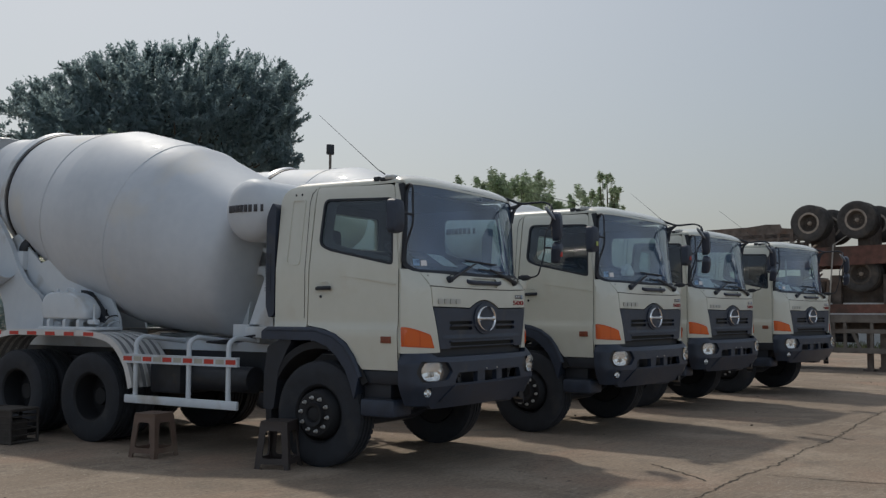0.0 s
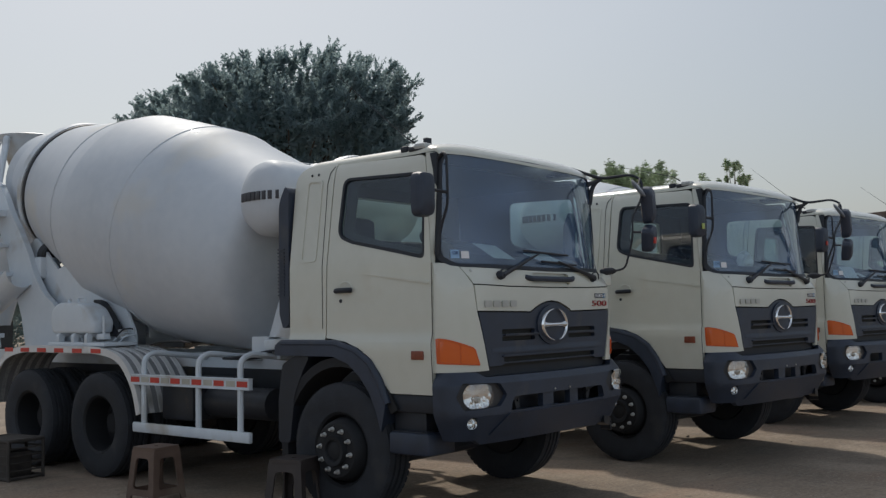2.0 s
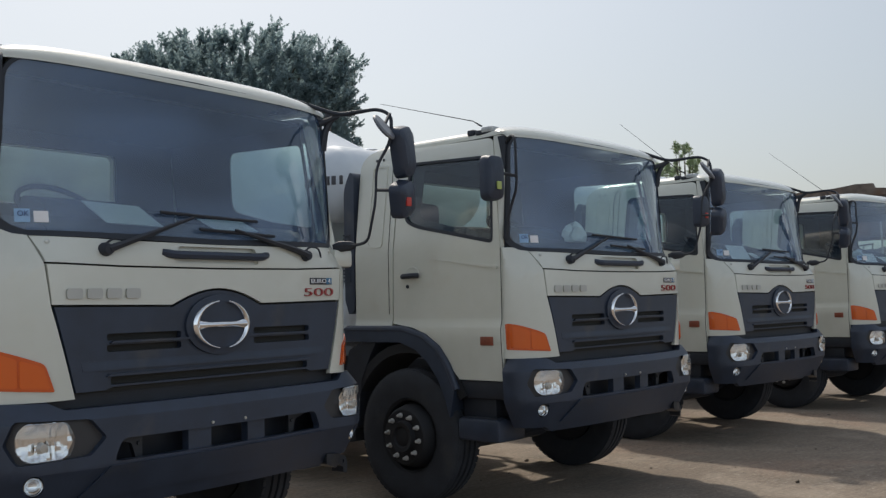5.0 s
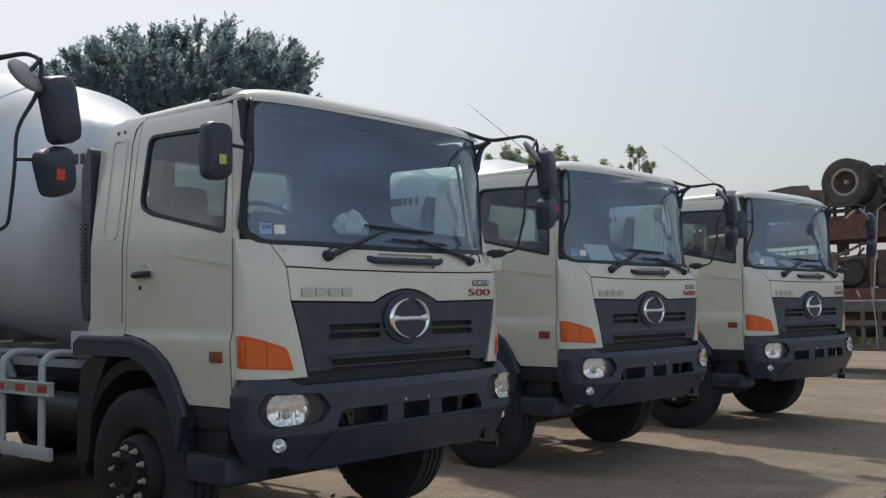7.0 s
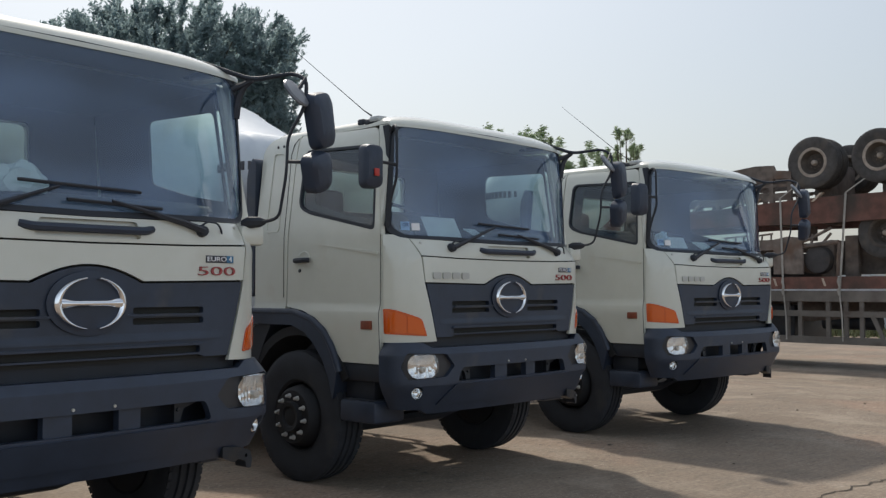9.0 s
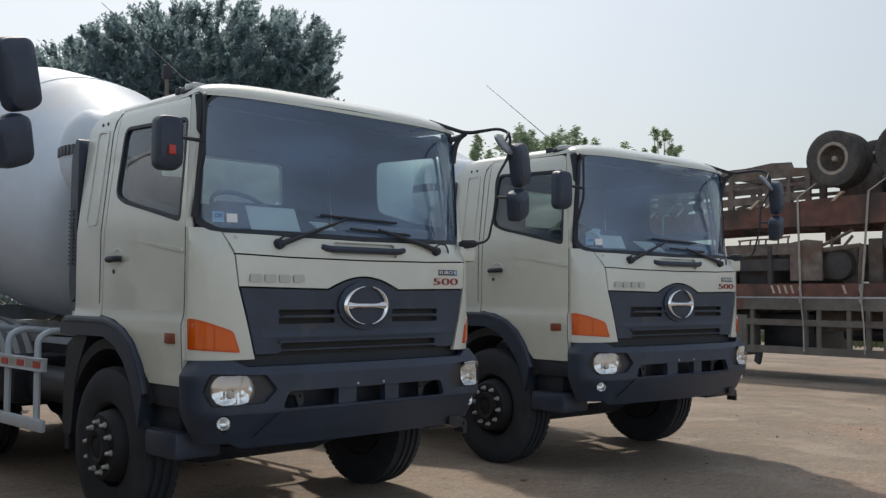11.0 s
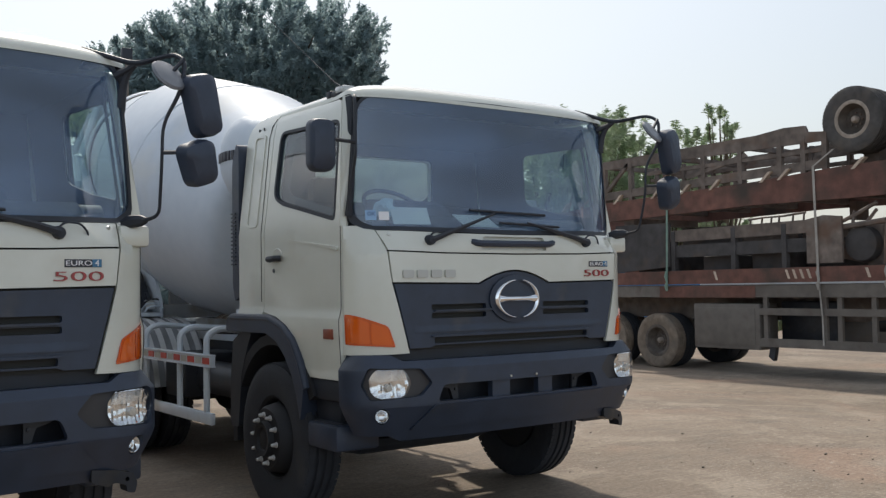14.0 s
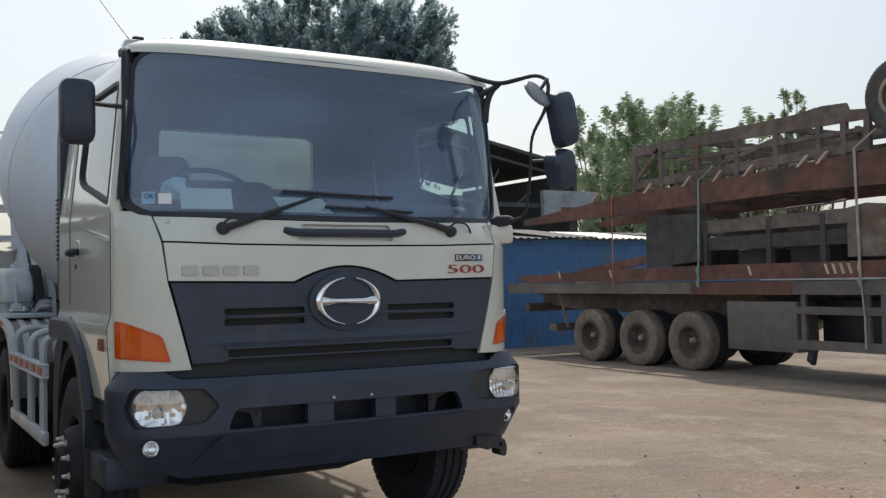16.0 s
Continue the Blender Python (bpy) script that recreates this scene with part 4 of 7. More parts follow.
    for s in (-1, 1):
        bowl = bmesh.new()
        part("headlight_bezel", a_plate([(s * 0.735, 0.985), (s * 0.815, 0.905), (s * 1.165, 0.892), (s * 1.225, 0.985), (s * 1.175, 1.092), (s * 0.815, 1.078)], [], 0.01, lambda u, z, w: bumper_at(u, z, 0.034 + w), [s * x for x in steps(0.75, 1.2, 14)], [0.95, 1.03]), BEZEL, b, "dark bezel round the headlight")
        bowl_at = lambda u, z, w: bumper_at(u, z, 0.012 + 0.018 * max(0.0, 1 - ((abs(u) - 1.03) / 0.15) ** 2 - ((z - 0.99) / 0.10) ** 2) + 0.004 * (round(abs(u) * 69) % 2) + 0.006 * noise.noise(Vector((u * 34, z * 26, 4.0))) + w)
        shape = rounded([(s * 0.893, 0.985, 0.05), (s * 0.935, 0.905, 0.03), (s * 1.115, 0.902, 0.03), (s * 1.165, 0.945, 0.04), (s * 1.172, 1.03, 0.04), (s * 1.125, 1.082, 0.03), (s * 0.935, 1.078, 0.03)], 0.04, 4)
        head = part("headlight", plate(bowl, shape, [], 0.05, bowl_at, [s * x for x in steps(0.88, 1.17, 20)], steps(0.905, 1.075, 10)), REFLECTOR, truck, "clear headlight with a chrome reflector", sharp=6)
        part("bulb", lathe(bmesh.new(), [(0.0, 0.03), (0.02, 0.028), (0.026, 0.0)], pose(*bumper_at(s * 1.05, 0.965, 0.03), 90), 12), SILVER, head)
        cover = part("headlight_glass", a_plate(shape, [], 0.004, lambda u, z, w: bumper_at(u, z, -0.004 - 0.012 * max(0.0, 1 - ((abs(u) - 1.02) / 0.16) ** 2 - ((z - 0.99) / 0.1) ** 2) + w), [s * x for x in steps(0.88, 1.17, 10)], steps(0.91, 1.07, 6)), LENS, head, "clear glass cover", sharp=60)
        cover.visible_shadow = False
        c = bumper_at(s * 1.085, 0.79, 0.03)
        d = bumper_at(s * 1.085, 0.79, 0.0) - c
        m = Matrix.Translation(c) @ d.to_track_quat("Z", "Y").to_matrix().to_4x4()
        fog = part("fog_lamp", lathe(bmesh.new(), [(0.0, -0.03), (0.02, -0.02), (0.036, 0.012), (0.041, 0.015), (0.044, 0.01), (0.051, -0.04)], m, 20), REFLECTOR, truck, "small round fog lamp")
        part("fog_glass", lathe(bmesh.new(), [(0.0, 0.028), (0.025, 0.026), (0.042, 0.018)], m, 18), LENS, fog).visible_shadow = False


# side outline of the curved rear support
LEG = rounded([(6.19, 1.24, 0.01), (6.15, 1.60), (6.26, 1.77), (6.55, 1.93), (6.75, 2.16), (6.89, 2.42), (7.09, 2.68), (7.33, 2.95), (7.47, 3.18), (7.62, 3.32, 0.05), (7.98, 3.32, 0.05), (7.94, 3.04), (7.64, 2.79), (7.46, 2.56), (7.34, 2.26), (7.24, 2.0), (7.06, 1.75), (6.92, 1.24, 0.01)], 0.12, 4)
AXIS0, TILT = Vector((0, 3.068, 2.125)), 15.6


def mixer_body(truck):
    turn = Matrix.Translation(AXIS0) @ pose(0, 0, 0, -(90 - TILT), 0, 0)
    prof = [(0.0, -0.14), (0.40, -0.135), (0.62, -0.115), (0.78, -0.08), (0.87, -0.04), (0.925, 0.01), (0.955, 0.07), (0.972, 0.14), (0.99, 0.24), (1.165, 1.24), (1.19, 1.30), (1.20, 1.9), (1.19, 2.58), (1.175, 2.64), (1.07, 3.06), (1.055, 3.10), (0.875, 4.02), (0.86, 4.06), (0.80, 4.25), (0.70, 4.72), (0.66, 4.74), (0.64, 5.0), (0.60, 5.0), (0.59, 4.3)]
    drum = part("drum", lathe(bmesh.new(), prof, turn, 72), DRUM_WHITE, truck, "large white painted mixing drum", sharp=25)
    for s, r in ((1.58, 1.195), (3.0, 1.085)):
        part("weld_seam", lathe(bmesh.new(), [(r - 0.01, s - 0.012), (r + 0.008, s - 0.004), (r + 0.008, s + 0.004), (r - 0.01, s + 0.012)], turn, 72), DRUM_WHITE, drum)
    part("drum_ring", lathe(bmesh.new(), [(0.78, 4.10), (0.885, 4.11), (0.885, 4.20), (0.78, 4.21)], turn, 56, closed=True), WHITE, drum, "white roller track round the drum")
    part("ring_groove", lathe(bmesh.new(), [(0.78, 4.05), (0.880, 4.05), (0.880, 4.09), (0.78, 4.09)], turn, 56, closed=True), STEEL_DARK, drum, "dark narrow band beside the track")
    # cross water tank behind the cab
    m = pose(0, 2.55, 2.70, 0, 90, 0)
    half = [(0.0, 1.01), (0.13, 1.0), (0.24, 0.965), (0.32, 0.91), (0.355, 0.84)]
    tank = part("water_tank", lathe(bmesh.new(), half + [(r, -z) for r, z in reversed(half)], m, 40), DRUM_WHITE, truck, "white domed water tank behind the cab", sharp=40)
    for k in range(8):
        y = 2.765 - 0.062 * k
        x = -(1.01 - 0.1 * ((y - 0.025 - 2.55) / 0.32) ** 2)
        part("letter_bar", a_box(x - 0.014, x + 0.04, y - 0.044, y, 2.665, 2.745, bevel=0.003), LETTER_DARK, tank, "dark bar of the maker's lettering")
    # front pedestal and chassis
    bm = bmesh.new()
    for s in (-1, 1):
        plate(bm, [(2.40, 1.25), (2.75, 2.25), (3.15, 2.30), (3.30, 1.25)], [rounded([(2.70, 1.40), (2.86, 2.0), (3.02, 2.0), (3.10, 1.40)], 0.05)], 0.05, lambda y, z, w: Vector((s * (0.30 - w), y, z)))
        plate(bm, [(2.45, 1.22), (2.45, 1.42), (2.85, 1.42), (2.85, 1.22)], [], 0.35, lambda y, z, w: Vector((s * (0.80 - w), y, z)))
    box(bm, -0.30, 0.30, 2.78, 3.2, 2.10, 2.32)
    part("front_pedestal", bm, WHITE, truck, "white steel pedestal carrying the drum")
    for s in (-1, 1):
        part("chassis_rail", a_box(*sorted((s * 0.36, s * 0.44)), 0.45, 8.55, 0.82, 1.09), STEEL_DARK, truck, "black steel chassis rail")
        part("sub_frame", a_box(*sorted((s * 0.35, s * 0.45)), 2.25, 8.55, 1.095, 1.24), WHITE, truck, "white sub-frame on the chassis")
        # rear legs carrying the roller
        part("rear_leg", a_plate(LEG, [], 0.07, lambda y, z, w: Vector((s * (0.86 - w), y, z))), WHITE, truck, "white curved rear drum support", sharp=30)
        part("leg_flange", a_tube([(s * 0.825, y, z) for y, z in LEG[len(LEG) // 2:-6]], 0.035, 6), WHITE, truck)
        part("roller_block", a_box(*sorted((s * 0.52, s * 0.80)), 6.72, 6.98, 2.10, 2.38, bevel=0.05), WHITE, truck)
    # hopper at the drum's mouth
    bm = bmesh.new()
    lathe(bm, [(0.20, -0.50), (0.24, -0.45), (0.36, -0.05), (0.42, 0.0), (0.44, 0.02), (0.42, 0.03), (0.34, -0.03), (0.20, -0.46)], pose(0, 8.50, 4.10, 0, 0, 0), 28, closed=True)
    part("hopper", bm, WHITE, truck, "white loading hopper")
    for s in (-1, 1):
        bm = a_tube([(s * 0.80, 7.80, 3.20), (s * 0.40, 8.35, 4.06)], 0.045, 8)
        tube(bm, [(s * 0.80, 7.8, 3.3), (s * 0.70, 8.75, 3.25)], 0.045, 8)
        tube(bm, [(s * 0.70, 8.75, 3.25), (s * 0.38, 8.62, 4.04)], 0.045, 8)
        part("hopper_frame", bm, WHITE, truck, "white hopper frame")
    # discharge chute
    bm = bmesh.new()
    path = [(0.0, 8.65, 3.1), (-0.05, 8.85, 2.5), (-0.10, 9.05, 2.0), (-0.25, 9.0, 1.55)]
    for (ax, ay, az), (bx, by, bz) in zip(path, path[1:]):
        for k in range(8):
            a0, a1 = math.pi * k / 8, math.pi * (k + 1) / 8
            q = [Vector((px + 0.24 * math.cos(a), py - 0.24 * math.sin(a) * 0.8, pz)) for (px, py, pz), a in (((ax, ay, az), a0), ((ax, ay, az), a1), ((bx, by, bz), a1), ((bx, by, bz), a0))]
            bm.faces.new([bm.verts.new(p) for p in q])
    bmesh.ops.remove_doubles(bm, verts=bm.verts[:], dist=1e-4)
    bmesh.ops.solidify(bm, geom=bm.faces[:], thickness=0.012)
    part("chute", bm, WHITE, truck, "white curved discharge chute")
    # platform with rail and ladder on the driver's side
    plat = part("platform", a_box(-1.20, -0.55, 7.42, 8.75, 2.90, 2.98, bevel=0.01), WHITE, truck, "white service platform")
    bm = bmesh.new()
    for x, y in ((-1.18, 7.70), (-1.18, 8.73), (-0.60, 8.73)):
        tube(bm, [(x, y, 2.97), (x, y, 3.60)], 0.022, 8)
    tube(bm, soft_line([(-1.18, 7.58, 3.0), (-1.18, 7.72, 3.60), (-1.18, 8.73, 3.60), (-0.60, 8.73, 3.60)], 0.06), 0.022, 8)
    tube(bm, [(-1.18, 7.66, 3.32), (-1.18, 8.73, 3.30), (-0.60, 8.73, 3.30)], 0.018, 8)
    part("platform_rail", bm, WHITE, plat)
    ladder = None
    for y0, y1 in ((7.02, 7.50), (7.58, 8.06)):
        bm = a_tube([(-1.14, y0, 1.30), (-1.14, y1, 2.95)], 0.028, 8)
        if ladder is None:
            ladder = part("ladder", bm, WHITE, truck, "white steel access ladder")
        else:
            part("ladder_rail", bm, WHITE, ladder)
    for z in (1.44, 1.80, 2.18, 2.54):
        y = 7.02 + 0.48 * (z - 1.30) / 1.65
        part("rung", a_box(-1.24, -0.80 if z > 2 else -1.06, y - 0.02, y + 0.62, z - 0.026, z + 0.026, bevel=0.006), WHITE, ladder)
    part("ladder_rail", a_tube([(-0.80, 7.14, 1.99), (-0.80, 7.42, 2.95)], 0.026, 8), WHITE, ladder)
    # folded chute lying along the ladder
    bm = bmesh.new()
    for k in range(10):
        a0, a1 = math.pi * k / 10, math.pi * (k + 1) / 10
        q = [Vector((-0.98 + 0.20 * math.cos(a), y, z - 0.20 * math.sin(a))) for y, z, a in ((6.80, 2.20, a0), (6.80, 2.20, a1), (8.35, 1.48, a1), (8.35, 1.48, a0))]
        bm.faces.new([bm.verts.new(p) for p in q])
    bmesh.ops.remove_doubles(bm, verts=bm.verts[:], dist=1e-4)
    bmesh.ops.solidify(bm, geom=bm.faces[:], thickness=0.012)
    part("chute_extension", bm, WHITE, truck, "white folded chute extension")
    # white sheet closing the rear support
    for s in (-1, 1):
        part("rear_sheet", a_plate(rounded([(5.95, 1.24), (6.10, 1.70), (6.45, 2.20), (6.95, 2.62), (7.30, 2.45), (7.12, 1.90), (7.05, 1.24)], 0.05), [rounded([(6.30, 1.36), (6.36, 1.58), (6.72, 1.60), (6.74, 1.36)], 0.04)], 0.03, lambda y, z, w: Vector((s * (0.72 - w), y, z))), WHITE, truck, "white sheet of the rear drum support")
        part("roller", lathe(bmesh.new(), [(0.0, 0.07), (0.13, 0.07), (0.15, 0.05), (0.15, -0.05), (0.13, -0.07), (0.0, -0.07)], pose(s * 0.62, 6.80, 2.40, -(90 - TILT), 0, 0), 20), STEEL_DARK, truck, "dark steel drum roller")
    opening = rounded([(-0.22, 1.42), (0.32, 1.42), (0.27, 1.73), (-0.24, 1.73)], 0.04)
    part("cross_sheet", a_plate(rounded([(-0.69, 1.245), (0.69, 1.245), (0.69, 2.36), (0.45, 2.24), (0, 2.16), (-0.45, 2.24), (-0.69, 2.36)], 0.02), [opening], 0.025, lambda x, z, w: Vector((x, 6.78 + w, z))), WHITE, truck, "white cross sheet with an opening under the drum")
    # small tank over the mudguard
    side = rounded([(4.92, 1.465, 0.03), (4.90, 1.58, 0.05), (5.04, 1.73, 0.06), (5.20, 1.79, 0.06), (5.60, 1.80, 0.07), (5.74, 1.74, 0.09), (5.78, 1.60, 0.07), (5.74, 1.465, 0.05)], 0.05, 5)
    small = bmesh.new()
    rings = [[small.verts.new((x, 5.34 + (y - 5.34) * k, 1.645 + (z - 1.645) * k)) for y, z in side] for x, k in ((-1.20, 0.84), (-1.197, 0.93), (-1.18, 0.985), (-1.16, 1.0), (-0.99, 1.0), (-0.95, 0.95), (-0.93, 0.8))]
    for p, q in zip(rings, rings[1:]):
        for k in range(len(side)):
            small.faces.new((p[k], p[(k + 1) % len(side)], q[(k + 1) % len(side)], q[k]))
    small.faces.new(rings[0])
    small.faces.new(rings[-1])
    small = part("admixture_tank", small, WHITE, truck, "small white rounded tank over the mudguard", sharp=50)
    for y in (5.02, 5.28, 5.58):
        part("tank_bracket", a_plate(rounded([(-1.20, 1.36), (-1.20, 1.45), (-1.12, 1.50), (-0.90, 1.50), (-0.84, 1.45), (-0.84, 1.36)], 0.02), [rounded([(-1.14, 1.375), (-1.13, 1.43), (-0.92, 1.43), (-0.90, 1.375)], 0.015)], 0.05, lambda x, z, w: Vector((x, y + w, z))), WHITE, small)
    part("tank_handle", a_tube(soft_line([(-1.04, 5.32, 1.78), (-1.04, 5.32, 1.845), (-1.04, 5.46, 1.85), (-1.04, 5.46, 1.78)], 0.03), 0.011, 7), WHITE, small)
    part("tank_valve", a_tube([(-1.04, 5.64, 1.78), (-1.04, 5.64, 1.84)], 0.02, 8), WHITE, small)
    # dark plate put in for the shadow gap between tank and leg
    part("tank_cradle", a_plate([(5.34, 1.825), (5.22, 1.80), (5.06, 1.66), (4.86, 1.46), (4.86, 1.425), (5.14, 1.425), (5.30, 1.60)], [], 0.09, lambda y, z, w: Vector((-0.93 + w, y, z))), STEEL_DARK, small, "dark plate standing in for the shadow behind the tank")
    part("gauge_glass", a_tube([(-1.10, 4.86, 1.44), (-1.10, 4.86, 1.64)], 0.016, 8), WHITE, small)
    part("gauge_foot", a_box(-1.14, -1.06, 4.80, 4.94, 1.40, 1.46, bevel=0.01), WHITE, small)
    # valves and hoses at the tank's end
    valve = part("valve_block", a_box(-0.92, -0.82, 4.84, 4.96, 1.40, 1.50, bevel=0.02), NUT_STEEL, truck, "pale metal valve block with hoses")
    for k, (y, z, mat) in enumerate(((4.80, 1.50, STEEL_DARK), (4.84, 1.46, WHITE), (4.76, 1.43, WHITE))):
        part("hose", a_tube(soft_line([(-0.96, y + 0.06, z - 0.08), (-0.92, y, z), (-0.82, y - 0.02, z + 0.01), (-0.74, y + 0.04, z - 0.03), (-0.70, y + 0.16, z - 0.08)], 0.04), 0.009, 7), mat, valve)
    part("control_lever", a_tube([(-0.88, 4.90, 1.49), (-0.92, 4.86, 1.58)], 0.010, 6), STEEL_DARK, valve)
    part("tank_base", a_box(-1.20, -0.80, 4.70, 5.80, 1.33, 1.37, bevel=0.006), WHITE, small)
    # slanting side legs between the sub-frame and the drum
    for s in (-1, 1):
        part("side_leg", a_plate(rounded([(4.74, 1.24), (4.76, 1.48), (4.92, 1.72), (5.35, 1.98), (6.1, 2.26), (6.45, 2.16), (6.15, 1.86), (5.65, 1.62), (5.35, 1.24)], 0.05), [], 0.03, lambda y, z, w: Vector((s * (0.80 - w), y, z))), WHITE, truck, "white slanting leg under the drum")
        part("leg_foot", a_box(*sorted((s * 0.44, s * 0.84)), 4.70, 5.40, 1.235, 1.27), WHITE, truck)
        part("pedestal_foot", a_box(*sorted((s * 0.46, s * 0.86)), 2.30, 2.62, 1.27, 1.40, bevel=0.02), WHITE, truck, "white foot of the drum pedestal")
        part("pedestal_stay", a_plate(rounded([(2.25, 1.38), (2.30, 1.95), (2.38, 1.95), (2.62, 1.38)], 0.02), [], 0.03, lambda y, z, w: Vector((s * (0.80 - w), y, z))), WHITE, truck, "white stay of the drum pedestal")


def mudguard(truck, s):
    """A long ribbed guard over both rear axles."""
    line = soft_line([(4.02, 0.0, 0.68), (4.10, 0.0, 0.95), (4.35, 0.0, 1.24), (4.75, 0.0, 1.315), (6.35, 0.0, 1.315), (6.75, 0.0, 1.22), (6.98, 0.0, 0.95), (7.05, 0.0, 0.66)], 0.25, 5)
    P = [(p.x, p.z) for p in line]
    L = [0.0]
    for a, b in zip(P, P[1:]):
        L.append(L[-1] + math.dist(a, b))

    def sheet(x0, x1, lift, drop=0.012):
        bm = bmesh.new()
        up, lo = [], []
        for i, (y, z) in enumerate(P):
            a, b = P[max(0, i - 1)], P[min(len(P) - 1, i + 1)]
            d = Vector((b[0] - a[0], b[1] - a[1])).normalized()
            n = Vector((-d.y, d.x))
            up.append([bm.verts.new((s * x, y + n.x * lift, z + n.y * lift)) for x in (x0, x1)])
            lo.append([bm.verts.new((s * x, y - n.x * drop, z - n.y * drop)) for x in (x0, x1)])
        for i in range(len(P) - 1):
            bm.faces.new((up[i][0], up[i][1], up[i + 1][1], up[i + 1][0]))
            bm.faces.new((lo[i][1], lo[i][0], lo[i + 1][0], lo[i + 1][1]))
            for k in (0, 1):
                bm.faces.new((up[i][k], up[i + 1][k], lo[i + 1][k], lo[i][k]))
        for i in (0, -1):
            bm.faces.new((up[i][0], up[i][1], lo[i][1], lo[i][0]))
        return bm
    base = part("mudguard", sheet(0.58, 1.225, 0.0), GALV_SHADE, truck, "galvanised ribbed mudguard over the rear wheels")
    x = 1.225
    for k, w in enumerate((0.045, 0.05, 0.05, 0.05, 0.05, 0.05)):
        part("mudguard_rib", sheet(x - w, x, 0.014), GALV, base, "bright rib of the mudguard")
        x -= w + 0.065
    part("edge_band", sheet(1.22, 1.236, 0.016, 0.055), GALV, base, "bright rolled edge of the mudguard")
    for k in range(6):
        y = 4.70 + 0.36 * k
        part("red_reflector", a_box(*sorted((s * 1.234, s * 1.241)), y, y + 0.18, 1.263, 1.307), RED_TAPE, base, "red reflective strip")
    # side guard
    guard = part("side_guard", a_box(*sorted((s * 1.19, s * 1.235)), 2.37, 4.14, 0.975, 1.06, bevel=0.006), WHITE, truck, "white side guard with red and white strips")
    part("guard_lip", a_box(*sorted((s * 1.19, s * 1.247)), 2.365, 4.145, 1.055, 1.068, bevel=0.003), WHITE, guard)
    part("guard_lip", a_box(*sorted((s * 1.19, s * 1.245)), 2.365, 4.145, 0.966, 0.978, bevel=0.003), WHITE, guard)
    part("lower_rail", a_box(*sorted((s * 1.19, s * 1.235)), 2.37, 4.14, 0.505, 0.60, bevel=0.012), WHITE, guard)
    for k in range(6):
        y = 2.39 + 0.325 * k
        part("red_reflector", a_box(*sorted((s * 1.233, s * 1.240)), y, y + 0.14, 0.992, 1.042), RED_TAPE, guard, "red reflective strip")
        if k < 5:
            part("beige_reflector", a_box(*sorted((s * 1.233, s * 1.239)), y + 0.17, y + 0.29, 0.992, 1.042), BEIGE_TAPE, guard, "beige reflective strip")
    for y in (2.52, 3.12, 3.98):
        part("guard_post", a_tube(soft_line([(s * 1.205, y, 0.55), (s * 1.205, y, 1.22), (s * 1.10, y, 1.275), (s * 0.46, y, 1.20)], 0.12, 6), 0.028, 8), WHITE, guard)


def underbody(truck):
    part("engine_block", a_box(-0.36, 0.36, 0.45, 1.75, 0.62, 1.32, bevel=0.05), BLACK, truck)
    part("front_axle", a_tube([(-0.95, 1.27, 0.50), (-0.5, 1.27, 0.40), (0.5, 1.27, 0.40), (0.95, 1.27, 0.50)], 0.06, 8), STEEL_DARK, truck, "black front axle")
    for y in (4.78, 6.20):
        bm = a_tube([(-0.95, y, 0.535), (0.95, y, 0.535)], 0.09, 10)
        lathe(bm, [(0.0, -0.22), (0.15, -0.20), (0.22, 0.0), (0.15, 0.20), (0.0, 0.22)], pose(0, y, 0.53, 90), 16)
        part("rear_axle", bm, STEEL_DARK, truck, "black rear axle")
    # black bogie beams and middle box, added to block light under the truck
    for s in (-1, 1):
        part("bogie_beam", a_box(*sorted((s * 0.46, s * 0.60)), 4.25, 6.75, 0.60, 0.98, bevel=0.06), STEEL_DARK, truck, "black rear bogie beam added to block light")
    part("rear_crossbox", a_box(-0.36, 0.36, 4.1, 8.4, 0.55, 1.10, bevel=0.03), BLACK, truck)
    part("fuel_tank", a_box(0.48, 1.08, 2.45, 3.75, 0.52, 1.08, bevel=0.08), STEEL_DARK, truck, "black fuel tank")
    part("air_tank", a_tube([(-0.80, 2.5, 0.80), (-0.80, 3.4, 0.80)], 0.15, 14), STEEL_DARK, truck, "black air tank")
    part("battery_box", a_box(-1.05, -0.50, 3.42, 3.92, 0.62, 1.02, bevel=0.03), STEEL_DARK, truck, "black battery box")
    part("tail_beam", a_box(-1.15, 1.15, 8.50, 8.62, 0.60, 1.02, bevel=0.02), STEEL_DARK, truck, "dark rear beam")
    bm = bmesh.new()
    for k in range(5):
        y = 2.25 + 0.05 * k
        tube(bm, soft_line([(-0.35, y, 1.34), (-0.9, y + 0.2, 1.30 - 0.02 * k), (-0.95, y + 0.7, 1.22), (-0.4, y + 1.0, 1.18)], 0.15), 0.012, 5)
    part("hose", bm, BLACK, truck, "black hoses behind the cab")


def build_truck():
    truck = thing("mixer_truck", "cream and white concrete mixer truck parked in a row", "truck", "row of mixer trucks")
    cab_front(truck)
    cab_shell(truck)
    for s in (-1, 1):
        cab_side(truck, s)
        front_wheel(truck, s * 1.09, s)
        for y in (4.78, 6.20):
            rear_wheel(truck, s * 1.09, y, s)
        mudguard(truck, s)
    mirrors(truck)
    bumper(truck)
    mixer_body(truck)
    underbody(truck)
    return truck


